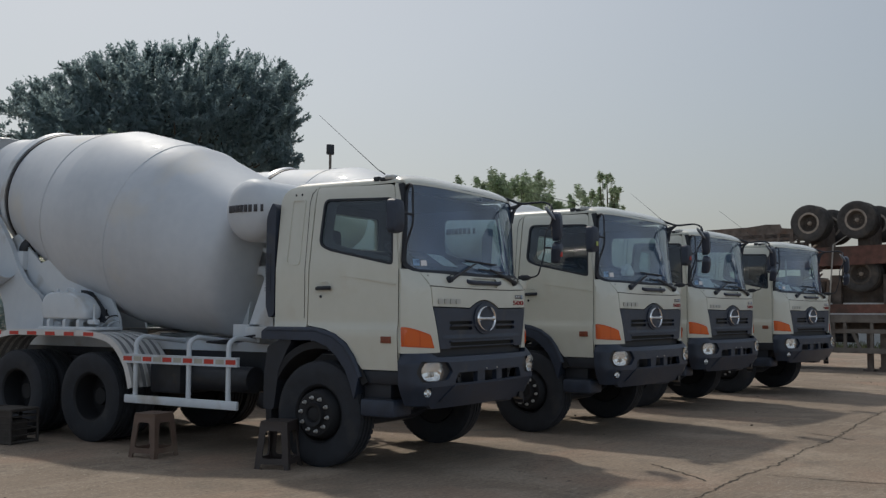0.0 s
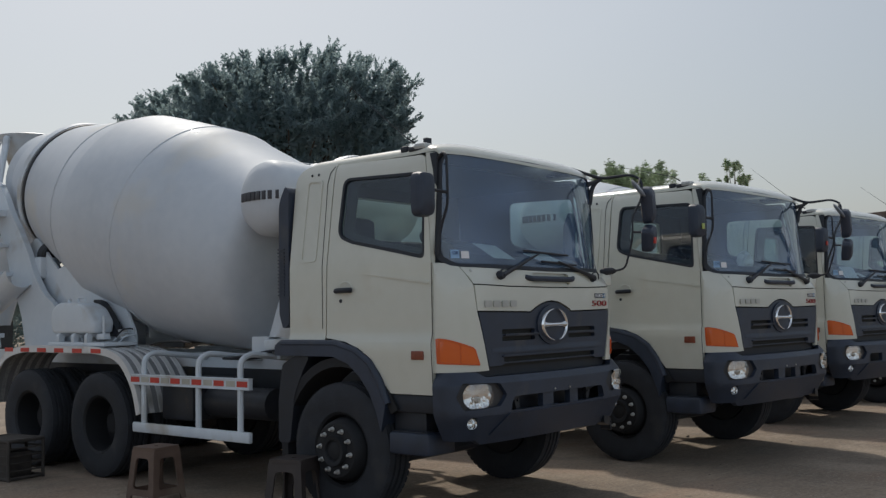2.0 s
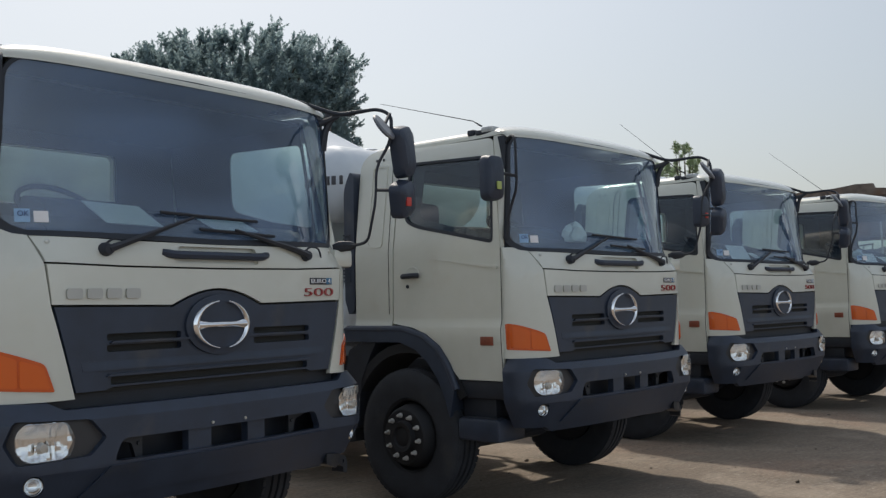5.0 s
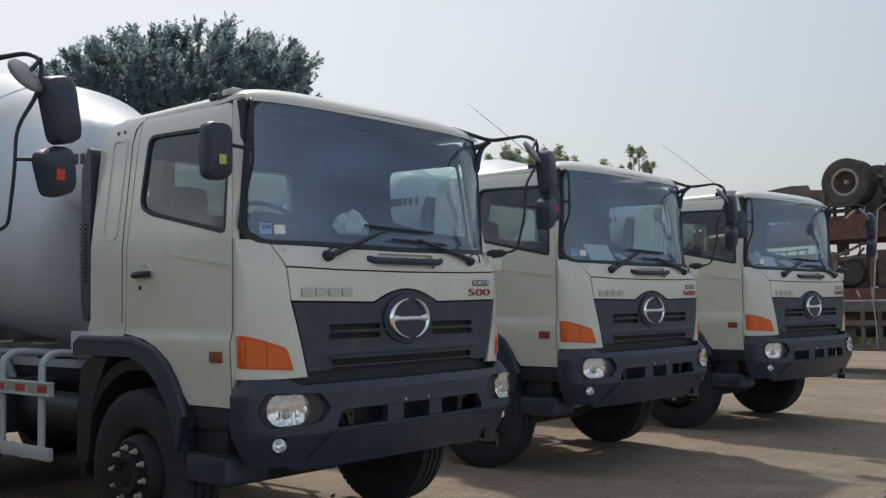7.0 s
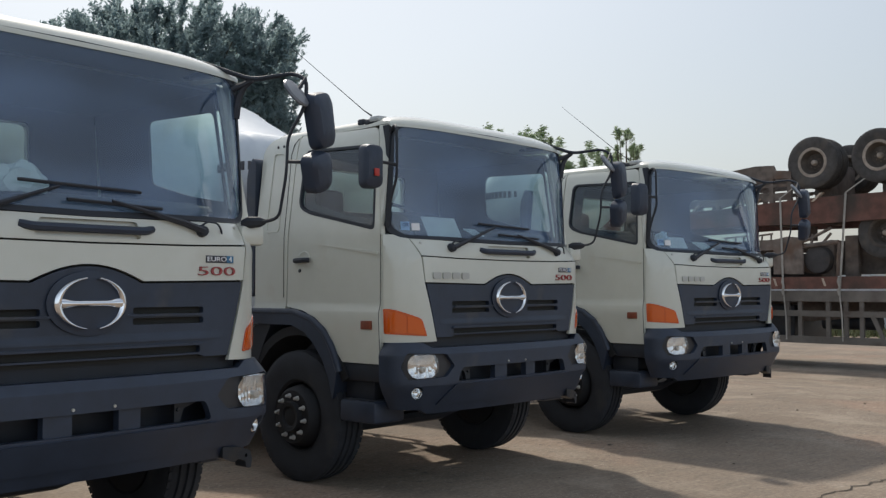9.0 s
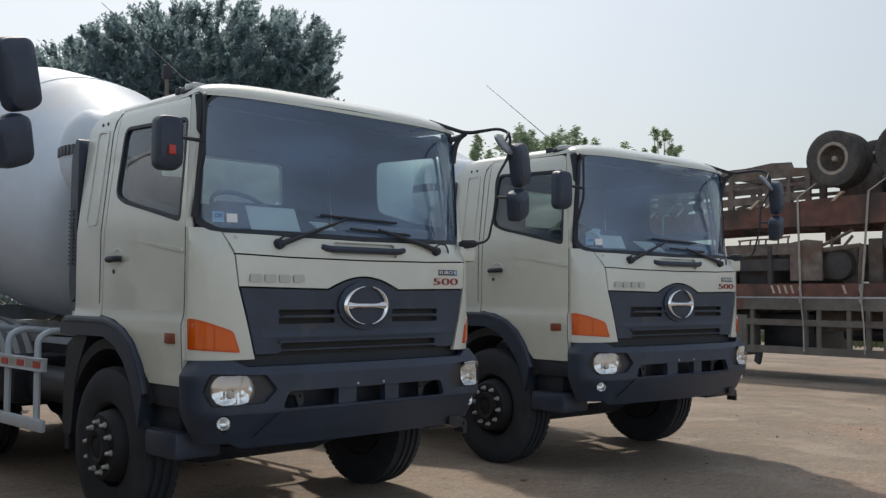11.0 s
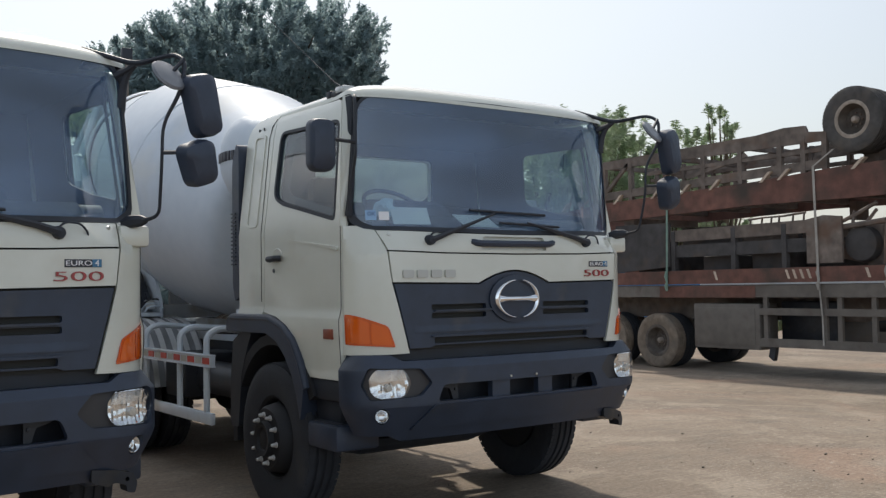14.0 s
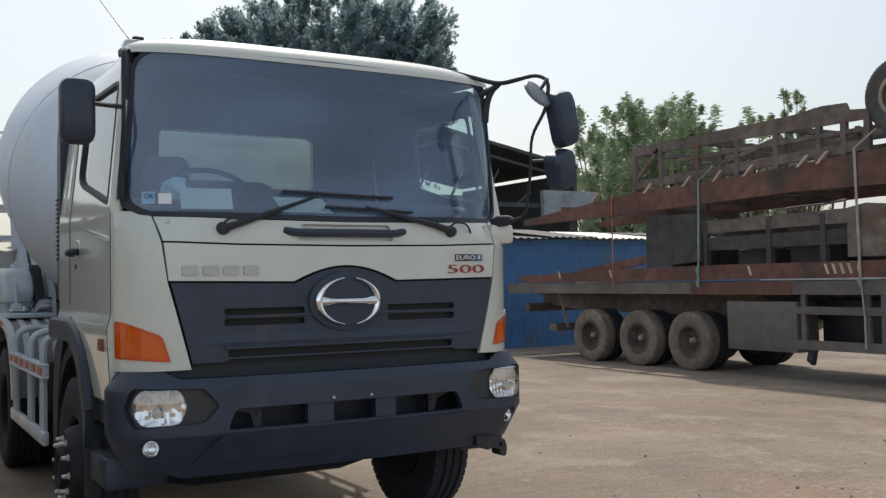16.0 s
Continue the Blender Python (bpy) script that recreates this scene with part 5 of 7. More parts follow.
def plastic_bag(t, x, y, sx, sz, mat, label, seed):
    """A crumpled bag lying on the dashboard."""
    bm = bmesh.new()
    bmesh.ops.create_icosphere(bm, subdivisions=3, radius=1.0)
    for v in bm.verts:
        k = 0.8 + 0.35 * noise.noise(v.co * 1.7 + Vector((seed, 0, 0))) + 0.18 * noise.noise(v.co * 5 + Vector((0, seed, 0)))
        v.co = Vector((x + v.co.x * sx * k, y + v.co.y * 0.08 * k, 2.105 + max(-0.05, v.co.z * sz * k)))
    part("plastic_bag", bm, mat, t, label, sharp=25)


def paper_sheet(t, x, y, z, w, h, tilt, turn):
    part("paper_sheet", a_box(-w / 2, w / 2, -h / 2, h / 2, 0.0, 0.005, m=pose(x, y, z + 0.05, tilt, 0, turn)), PAPER, t, "white paper sheet lying on the dashboard")


def trim_truck(t, tip, stickers):
    """What sets one truck apart: how its aerial leans and the stickers on its mirrors."""
    base, mid = Vector((-1.02, 0.60, 2.95)), Vector((-1.03, 0.68, 3.0))
    part("aerial", a_tube([base, mid, Vector(tip)], [0.008, 0.004, 0.0018], 5), BLACK, t, "thin whip aerial leaning back")
    for x, y, z, mat, label in stickers:
        part("mirror_sticker", a_box(x - 0.022, x + 0.022, y - 0.006, y + 0.006, z - 0.028, z + 0.028, bevel=0.002), mat, t, label)


truck = build_truck()
trucks = [truck] + [copy_thing(truck, pose(x, y, 0, 0, 0, turn)) for x, y, turn in ((-3.677, -0.117, 3.67), (-7.578, -0.864, 5.73), (-11.286, -0.984, 10.2))]
trim_truck(trucks[0], (-1.21, 1.36, 3.59), [])
trim_truck(trucks[1], (-1.36, 1.20, 3.54), [(-1.385, 0.150, 2.43, RED_TAPE, "red sticker on the mirror's back")])
trim_truck(trucks[2], (-1.50, 1.23, 3.155), [(-1.385, 0.150, 2.42, YELLOW_GREEN, "yellow green sticker on the mirror's back")])
trim_truck(trucks[3], (-1.16, 1.34, 3.60), [(1.30, -0.262, 2.235, RED_TAPE, "red sticker on the mirror's back")])

plastic_bag(trucks[0], -0.86, 0.31, 0.085, 0.085, BAG_BLUE, "crumpled pale blue plastic bag on the dashboard", 0.0)
paper_sheet(trucks[0], -0.725, 0.215, 2.005, 0.27, 0.13, 62, -8)
paper_sheet(trucks[0], -0.17, 0.235, 1.985, 0.30, 0.17, 32, 2)
paper_sheet(trucks[1], -0.62, 0.215, 2.01, 0.36, 0.18, 60, -5)
paper_sheet(trucks[1], -0.20, 0.24, 1.985, 0.16, 0.12, 30, 4)
plastic_bag(trucks[2], -0.22, 0.31, 0.15, 0.13, BAG_WHITE, "crumpled white plastic bag on the dashboard", 7.0)
paper_sheet(trucks[3], -0.42, 0.29, 2.045, 0.40, 0.22, 34, 10)
paper_sheet(trucks[3], 0.30, 0.30, 2.020, 0.30, 0.20, 22, -6)


# ---- ground ----
def ground_z(x, y):
    return -0.20 * ease(4.0, 10.0, x)


def ground_material():
    m = bpy.data.materials.new("dusty_concrete")
    m.use_nodes = True
    n, l = m.node_tree.nodes, m.node_tree.links
    b = n["Principled BSDF"]
    co = n.new("ShaderNodeTexCoord")

    def tex(kind, scale, **kw):
        t = n.new(kind)
        t.inputs["Scale"].default_value = scale
        for k, v in kw.items():
            t.inputs[k].default_value = v
        l.new(co.outputs["Object"], t.inputs["Vector"])
        return t

    def rng(src, a, c, lo=0.0, hi=1.0):
        r = n.new("ShaderNodeMapRange")
        for i, v in enumerate((a, c, lo, hi)):
            r.inputs[i + 1].default_value = v
        l.new(src, r.inputs[0])
        return r.outputs[0]

    def mix(kind, f, a, c):
        x = n.new("ShaderNodeMix")
        x.data_type, x.blend_type = "RGBA", kind
        for sock, val in ((x.inputs[0], f), (x.inputs[6], a), (x.inputs[7], c)):
            if isinstance(val, (int, float)):
                sock.default_value = val
            elif isinstance(val, tuple):
                sock.default_value = (*val, 1)
            else:
                l.new(val, sock)
        return x.outputs[2]
    big = tex("ShaderNodeTexNoise", 0.25, Detail=5.0, Distortion=0.6)
    mid = tex("ShaderNodeTexNoise", 1.6, Detail=8.0, Roughness=0.65)
    fine = tex("ShaderNodeTexNoise", 28.0, Detail=6.0)
    col = mix("MIX", rng(big.outputs["Fac"], 0.35, 0.65), (0.200, 0.154, 0.114), (0.275, 0.213, 0.158))
    col = mix("MIX", rng(mid.outputs["Fac"], 0.50, 0.72), col, (0.175, 0.143, 0.110))
    # trowel streaks and pale worn patches
    lie = n.new("ShaderNodeMapping")
    lie.inputs["Scale"].default_value = (1.6, 8.0, 1.0)
    lie.inputs["Rotation"].default_value = (0, 0, 0.12)
    l.new(co.outputs["Object"], lie.inputs[0])
    drag = n.new("ShaderNodeTexNoise")
    drag.inputs["Scale"].default_value, drag.inputs["Detail"].default_value, drag.inputs["Roughness"].default_value = 1.3, 9.0, 0.7
    l.new(lie.outputs[0], drag.inputs["Vector"])
    col = mix("MIX", rng(drag.outputs["Fac"], 0.54, 0.72, 0.0, 0.45), col, (0.36, 0.31, 0.25))
    col = mix("MIX", rng(drag.outputs["Fac"], 0.44, 0.34, 0.0, 0.5), col, (0.14, 0.115, 0.09))
    # sandy and grey patches, a few rusty stains
    patch = tex("ShaderNodeTexNoise", 0.75, Detail=9.0, Roughness=0.68, Distortion=0.35)
    col = mix("MIX", rng(patch.outputs["Fac"], 0.51, 0.62, 0.0, 0.6), col, (0.35, 0.285, 0.22))
    col = mix("MIX", rng(patch.outputs["Fac"], 0.45, 0.33, 0.0, 0.55), col, (0.160, 0.130, 0.104))
    rust = tex("ShaderNodeTexNoise", 0.45, Detail=7.0, Distortion=0.8)
    col = mix("MIX", rng(rust.outputs["Fac"], 0.54, 0.68, 0.0, 0.55), col, (0.315, 0.205, 0.145))
    # fine scoring left by the float
    score = n.new("ShaderNodeMapping")
    score.inputs["Scale"].default_value = (2.2, 26.0, 1.0)
    score.inputs["Rotation"].default_value = (0, 0, -0.22)
    l.new(co.outputs["Object"], score.inputs[0])
    lines = n.new("ShaderNodeTexNoise")
    lines.inputs["Scale"].default_value, lines.inputs["Detail"].default_value, lines.inputs["Roughness"].default_value = 1.6, 5.0, 0.6
    l.new(score.outputs[0], lines.inputs["Vector"])
    col = mix("MIX", rng(lines.outputs["Fac"], 0.42, 0.32, 0.0, 0.4), col, (0.11, 0.088, 0.068))
    col = mix("MIX", rng(lines.outputs["Fac"], 0.58, 0.70, 0.0, 0.35), col, (0.38, 0.33, 0.27))
    # pits and pale grains
    pits = tex("ShaderNodeTexNoise", 9.0, Detail=10.0, Roughness=0.78)
    grit = tex("ShaderNodeTexNoise", 34.0, Detail=4.0, Roughness=0.8)
    spread = tex("ShaderNodeTexNoise", 0.6, Detail=6.0, Distortion=0.4)
    where = n.new("ShaderNodeMath")
    where.operation = "MULTIPLY"
    l.new(rng(grit.outputs["Fac"], 0.58, 0.66), where.inputs[0])
    l.new(rng(spread.outputs["Fac"], 0.44, 0.58), where.inputs[1])
    col = mix("MIX", where.outputs[0], col, (0.46, 0.42, 0.37))
    worn = tex("ShaderNodeTexNoise", 0.42, Detail=6.0, Roughness=0.65, Distortion=0.4)
    rough_part = rng(worn.outputs["Fac"], 0.47, 0.60, 0.12, 1.0)

    def times(a, c):
        x = n.new("ShaderNodeMath")
        x.operation = "MULTIPLY"
        l.new(a, x.inputs[0])
        l.new(c, x.inputs[1])
        return x.outputs[0]
    col = mix("MIX", times(rng(pits.outputs["Fac"], 0.57, 0.64, 0.0, 0.8), rough_part), col, (0.42, 0.37, 0.31))
    col = mix("MIX", times(rng(pits.outputs["Fac"], 0.44, 0.37, 0.0, 0.9), rough_part), col, (0.105, 0.086, 0.068))
    col = mix("OVERLAY", 0.5, col, fine.outputs["Fac"])
    l.new(col, b.inputs["Base Color"])
    b.inputs["Roughness"].default_value = 0.9
    bp = n.new("ShaderNodeBump")
    bp.inputs["Strength"].default_value, bp.inputs["Distance"].default_value = 0.6, 0.02
    l.new(times(pits.outputs["Fac"], rough_part), bp.inputs["Height"])
    grain = n.new("ShaderNodeBump")
    grain.inputs["Strength"].default_value, grain.inputs["Distance"].default_value = 0.5, 0.008
    l.new(grit.outputs["Fac"], grain.inputs["Height"])
    l.new(bp.outputs[0], grain.inputs["Normal"])
    l.new(grain.outputs[0], b.inputs["Normal"])
    return m


def build_ground():
    bm = bmesh.new()
    xs = [-900, -300, -90, -40] + steps(-26, 26, 52) + [40, 90, 300, 900]
    ys = [-900, -300, -90, -30] + steps(-14, 26, 40) + [40, 90, 300, 900]
    grid = [[bm.verts.new((x, y, ground_z(x, y) + (0.012 * noise.noise(Vector((x, y, 0)) * 0.7) if x > 3 and abs(x) < 27 and -14 <= y < 27 else 0))) for y in ys] for x in xs]
    for i in range(len(xs) - 1):
        for j in range(len(ys) - 1):
            bm.faces.new((grid[i][j], grid[i + 1][j], grid[i + 1][j + 1], grid[i][j + 1]))
    return tagged(part("ground", bm, ground_material()), "dusty worn concrete yard with fine cracks", "ground", kind="structure")


GROUND = build_ground()

# RUST and RUST_DARK are lifted a little to stand in for haze
RUST = material("rusty_red_steel", (0.155, 0.072, 0.055), 0.75, vary=0.3, scale=5, dirt=(0.055, 0.042, 0.034), dirt_scale=1.2, dirt_amount=0.45, bump=0.3)
PANEL_DARK = material("dark_weathered_panel", (0.058, 0.055, 0.056), 0.85, vary=0.3, scale=4, dirt=(0.10, 0.075, 0.058), dirt_scale=1.6, dirt_amount=0.3, bump=0.2)
RUST_DARK = material("dark_rusted_steel", (0.142, 0.116, 0.100), 0.8, vary=0.35, scale=5, dirt=(0.14, 0.085, 0.058), dirt_scale=1.6, dirt_amount=0.3, bump=0.3)
GREY_STEEL = material("weathered_grey_steel", (0.150, 0.134, 0.118), 0.7, vary=0.2, scale=4, dirt=(0.07, 0.05, 0.04), dirt_scale=2.0, dirt_amount=0.3, bump=0.2)
GREY_TYRE = material("grey_old_tyre", (0.068, 0.064, 0.062), 0.95, vary=0.25, dirt=(0.11, 0.095, 0.08), dirt_scale=2.5, dirt_amount=0.35, bump=0.3)
OLD_TYRE = material("dusty_old_tyre", (0.200, 0.160, 0.124), 0.95, vary=0.25, dirt=(0.14, 0.12, 0.10), dirt_scale=2.5, dirt_amount=0.45, bump=0.3)
OLD_RIM = material("rusty_wheel_rim", (0.095, 0.080, 0.068), 0.8, vary=0.3, scale=10, dirt=(0.06, 0.045, 0.035), dirt_scale=5, dirt_amount=0.3)
OLD_LIP = material("worn_rim_lip", (0.33, 0.28, 0.235), 0.8, vary=0.25, scale=12)
STRAP = material("faded_webbing_strap", (0.36, 0.34, 0.31), 0.9, vary=0.15)
STRAP_GREEN = material("green_webbing_strap", (0.20, 0.30, 0.25), 0.9, vary=0.15)
STRAP_ORANGE = material("orange_webbing_strap", (0.42, 0.14, 0.06), 0.9, vary=0.15)
TIMBER = material("pale_timber_wedge", (0.50, 0.41, 0.33), 0.9, vary=0.2)

# the stacked trailers stand across the yard's end, their near side at x = 11.5, lengthwise along y
STACK = pose(11.5, 0, -0.20)


def old_wheel(parent, y, z, x, R=0.575, rubber=None, lip=None):
    """A dusty wheel facing the yard."""
    m = pose(x, y, z, 0, -90, 0)
    bm = lathe(bmesh.new(), [(0.0, 0.05), (0.05, 0.05), (0.065, -0.02), (0.15, -0.04), (0.21, -0.05), (0.245, 0.02), (0.29, 0.10), (0.28, 0.125), (0.345, 0.105), (0.31, -0.1), (0.0, -0.1)], m, 28)
    w = part("wheel", bm, OLD_RIM, parent, "rusty trailer wheel")
    part("rim_lip", lathe(bmesh.new(), [(0.272, 0.122), (0.285, 0.130), (0.33, 0.128), (0.352, 0.115), (0.345, 0.10), (0.28, 0.10)], m, 32, closed=True), lip or OLD_RIM, w, "worn rim lip")
    tyre(w, m, 0.145, R, 0.325, rubber or OLD_TYRE)["label"] = "dusty worn trailer tyre"
    part("hub_cap", lathe(bmesh.new(), [(0.0, 0.085), (0.04, 0.08), (0.062, 0.05), (0.066, -0.02)], m, 16), OLD_LIP, w, "pale worn hub cap")
    for k in range(8):
        a = math.radians(45 * k)
        part("wheel_nut", lathe(bmesh.new(), [(0.0, 0.03), (0.018, 0.03), (0.02, 0.0)], m @ pose(0.12 * math.cos(a), 0.12 * math.sin(a), -0.035), 6), RUST_DARK, w)
    return w


def beam(name, parent, line, x0, x1, mat, label=""):
    """A beam drawn from the side in (y, z) and given its width across."""
    return part(name, a_plate(line, [], x1 - x0, lambda y, z, w: Vector((x0 + w, y, z))), mat, parent, label)


def bar(y0, z0, y1, z1, h):
    return [(y0, z0 - h), (y1, z1 - h), (y1, z1), (y0, z0)]


def build_trailers():
    low = thing("flatbed_trailer", "weathered three axle flatbed semi-trailer with dusty tyres", "trailer", "stack of old trailers", STACK)
    for y in (12.29, 10.73, 9.25):
        for x in (0.15, 0.48, 2.0, 2.33):
            # tyres behind the near ones get darker rubber, standing in for shade
            old_wheel(low, y, 0.575, x, rubber=OLD_TYRE if x < 0.2 else RUBBER)
        part("axle", a_tube([(0.2, y, 0.575), (2.3, y, 0.575)], 0.07, 8), RUST_DARK, low, "rusty axle")
        for x in (0.75, 1.65):
            beam("leaf_spring", low, [(y - 0.6, 0.95), (y - 0.3, 0.78), (y, 0.72), (y + 0.3, 0.78), (y + 0.6, 0.95), (y + 0.6, 1.02), (y, 0.84), (y - 0.6, 1.02)], x, x + 0.1, RUST_DARK, "rusty leaf spring")
    for x0 in (-0.02, 2.38):
        beam("deck_beam", low, bar(-2.0, 1.71, 15.4, 1.73, 0.235), x0, x0 + 0.12, GREY_STEEL, "weathered grey deck edge beam")
    beam("deck_patch", low, bar(6.7, 1.708, 9.1, 1.71, 0.23), -0.027, -0.021, RUST, "rust red repainted stretch of the deck edge")
    part("deck", a_box(0.11, 2.37, -2.0, 15.3, 1.60, 1.68), RUST_DARK, low, "dark worn deck")
    for x in (0.75, 1.6):
        beam("main_beam", low, [(-2.0, 1.60), (15.0, 1.60), (15.0, 1.25), (13.6, 1.10), (8.5, 1.02), (5.0, 1.02), (2.5, 1.25), (-2.0, 1.3)], x, x + 0.14, RUST_DARK, "dark steel main beam")
    for k in range(16):
        part("cross_member", a_box(0.11, 2.37, -1.5 + 1.05 * k, -1.40 + 1.05 * k, 1.46, 1.60), RUST_DARK, low)
    part("storage_box", a_box(-0.02, 0.55, 6.62, 8.20, 0.48, 1.36, bevel=0.015), GREY_STEEL, low, "grey steel storage box")
    part("box_door", a_box(-0.032, -0.018, 6.72, 8.10, 0.56, 1.28, bevel=0.005), GREY_STEEL, low)
    for z0, z1 in ((1.15, 1.28), (0.55, 0.71)):
        beam("side_rail", low, bar(-1.0, z1, 6.62, z1, z1 - z0), -0.02, 0.05, GREY_STEEL, "grey steel side rail")
    for y in (6.50, 5.25, 4.95, 4.30, 3.90, 3.55, 2.75, 2.2, 1.5, 0.6):
        part("rail_post", a_box(0.0, 0.07, y - 0.045, y + 0.045, 0.56, 1.50), GREY_STEEL, low)
    beam("rail_brace", low, [(3.10, 0.60), (3.02, 0.60), (3.30, 1.28), (3.42, 1.28)], 0.0, 0.05, GREY_STEEL)
    for x in (0.45, 1.9):
        for y in (2.95, 2.55):
            part("landing_leg", a_box(x - 0.08, x + 0.08, y - 0.08, y + 0.08, 0.06, 1.3, bevel=0.01), RUST_DARK, low, "rusty landing leg")
            part("leg_foot", a_box(x - 0.17, x + 0.17, y - 0.17, y + 0.17, 0.0, 0.06), RUST_DARK, low)
    part("mud_flap", a_plate(rounded([(6.30, 0.56), (6.42, 0.56), (6.47, 0.36), (6.36, 0.28), (6.33, 0.40)], 0.015, 2), [], 0.10, lambda y, z, w: Vector((0.02 + w, y, z))), STEEL_DARK, low)
    # dark box added to fill the see-through space behind the rails
    part("spare_carrier", a_box(0.55, 2.2, 5.35, 6.55, 0.55, 1.40, bevel=0.03), STEEL_DARK, low, "dark box added to fill the space behind the side rails")
    part("air_reservoir", a_tube([(0.9, 3.5, 1.0), (0.9, 4.8, 1.0)], 0.16, 14), STEEL_DARK, low, "dark air reservoir")
    part("rear_bracket", a_tube([(0.05, 13.1, 0.72), (0.05, 13.4, 1.5)], 0.04, 6), RUST_DARK, low)
    part("rear_step", a_box(0.1, 2.3, 13.6, 13.9, 0.62, 0.78), RUST_DARK, low)
    part("rear_bumper", a_box(0.1, 2.3, 14.7, 14.85, 1.05, 1.25), RUST_DARK, low)

    mid = thing("caged_trailer", "rusty red trailer with slatted sides lying on the flatbed", "trailer", "stack of old trailers", STACK)
    for x0 in (-0.05, 2.25):
        beam("side_beam", mid, [(-2.0, 1.78), (14.4, 1.74), (14.9, 1.83), (14.9, 1.90), (11.6, 2.01), (8.0, 2.035), (-2.0, 2.035)], x0, x0 + 0.12, RUST, "rusty red side beam")
    part("trailer_floor", a_box(0.08, 2.24, -1.9, 14.0, 1.82, 1.90), RUST_DARK, mid)
    for x0 in (0.0, 2.2):
        beam("side_slat", mid, [(5.55, 2.66), (10.2, 2.62), (10.2, 2.80), (8.6, 2.87), (5.55, 2.90)], x0, x0 + 0.06, RUST_DARK, "dark rusted side slat")
        beam("side_slat", mid, bar(5.55, 2.57, 8.8, 2.56, 0.25), x0 + 0.02, x0 + 0.08, PANEL_DARK, "dark rusted side slat")
        for y in (8.72, 7.20, 6.05):
            part("side_post", a_box(x0 - 0.012, x0 + 0.094, y - 0.05, y + 0.05, 1.95, 2.85), PANEL_DARK, mid)
        beam("side_panel", mid, [(8.80, 2.12), (10.35, 2.02), (10.35, 3.06), (8.80, 3.04)], x0 - 0.02, x0 + 0.03, PANEL_DARK, "dark rusted steel panel")
        beam("side_panel", mid, [(4.85, 2.10), (5.56, 2.10), (5.56, 2.90), (5.2, 2.96), (4.85, 2.92)], x0 - 0.02, x0 + 0.03, RUST_DARK, "dark rusted steel panel")
        beam("end_slat", mid, bar(10.3, 2.28, 12.6, 2.02, 0.16), x0, x0 + 0.08, RUST, "sloping rusty end beam")
    # dark panel added to close the see-through cage
    part("inner_panel", a_box(1.10, 1.18, 4.6, 10.2, 1.90, 2.60), PANEL_DARK, mid, "dark rusted inner panel added to fill the cage")
    for y, z, hh in ((9.6, 2.0, 0.5), (7.8, 2.0, 0.42), (6.6, 2.0, 0.62)):
        part("scrap_piece", a_box(0.3, 0.95, y - 0.35, y + 0.4, z - 0.1, z + hh - 0.1, bevel=0.03), PANEL_DARK, mid, "dark scrap lying inside")
    for y in (3.08, 1.60):
        for x in (0.20, 0.52, 1.9, 2.22):
            old_wheel(mid, y, 2.97, x, 0.56, GREY_TYRE, OLD_RIM)
        part("axle", a_tube([(0.2, y, 2.97), (2.2, y, 2.97)], 0.07, 8), RUST_DARK, mid, "rusty axle")
    for y in (4.45, 3.9, 2.35):
        part("spring_hanger", a_box(0.35, 0.5, y - 0.15, y + 0.15, 1.9, 2.95 if y < 4.2 else 2.75, bevel=0.02), RUST_DARK, mid)
    for x in (0.7, 1.55):
        beam("inner_beam", mid, [(-2.0, 2.1), (4.9, 2.1), (5.6, 2.25), (5.2, 2.55), (4.3, 2.75), (-2.0, 2.75)], x, x + 0.12, RUST_DARK, "dark rusted inner beam")
    # torn rail and bent struts standing up from the cage
    part("torn_rail", a_tube([(0.04, 6.85, 2.98), (0.05, 6.50, 3.0), (0.03, 6.05, 3.0), (0.04, 5.60, 3.04)], [0.022, 0.016, 0.02, 0.024], 6), RUST_DARK, mid, "torn rusty rail along the cage top")
    for y, z0, z1 in ((6.80, 2.86, 2.99), (6.54, 2.86, 3.0), (6.33, 2.86, 3.0), (6.16, 2.86, 3.0), (5.86, 2.86, 3.02), (5.63, 2.86, 3.05)):
        part("rail_stub", a_tube([(0.04, y + 0.02, z0), (0.04, y, z1)], 0.02, 6), RUST_DARK, mid)
    for pts, r in (([(0.05, 5.0, 2.78), (0.05, 4.62, 2.93), (0.06, 4.22, 3.12)], 0.035), ([(0.05, 4.68, 2.74), (0.05, 4.64, 3.0)], 0.03), ([(0.05, 4.45, 2.74), (0.05, 4.22, 3.0)], 0.03), ([(0.05, 4.95, 2.72), (0.05, 4.05, 2.80)], 0.05), ([(0.05, 4.08, 2.05), (0.05, 4.03, 2.80)], 0.045)):
        part("bent_strut", a_tube(pts, r, 6), RUST_DARK, mid, "bent rusty strut")
    part("scrap_drum", lathe(bmesh.new(), [(0.0, 0.08), (0.20, 0.08), (0.30, 0.05), (0.32, 0.0), (0.32, -0.12), (0.0, -0.12)], pose(0.16, 4.58, 2.42, 0, -90, 0), 22), PANEL_DARK, mid, "dark round plate at the cage end")
    for y in (13.2, 11.4, 7.55, 5.9, 5.75, 5.6, 5.45, 4.3):
        beam("paint_mark", mid, [(y, 1.83), (y + 0.05, 1.83), (y + 0.11, 2.0), (y + 0.06, 2.0)], -0.056, -0.05, TIMBER, "faded yellow stripe")

    top = thing("upturned_trailer", "rusty trailer frame lying upside down with wheels up", "trailer", "stack of old trailers", STACK)
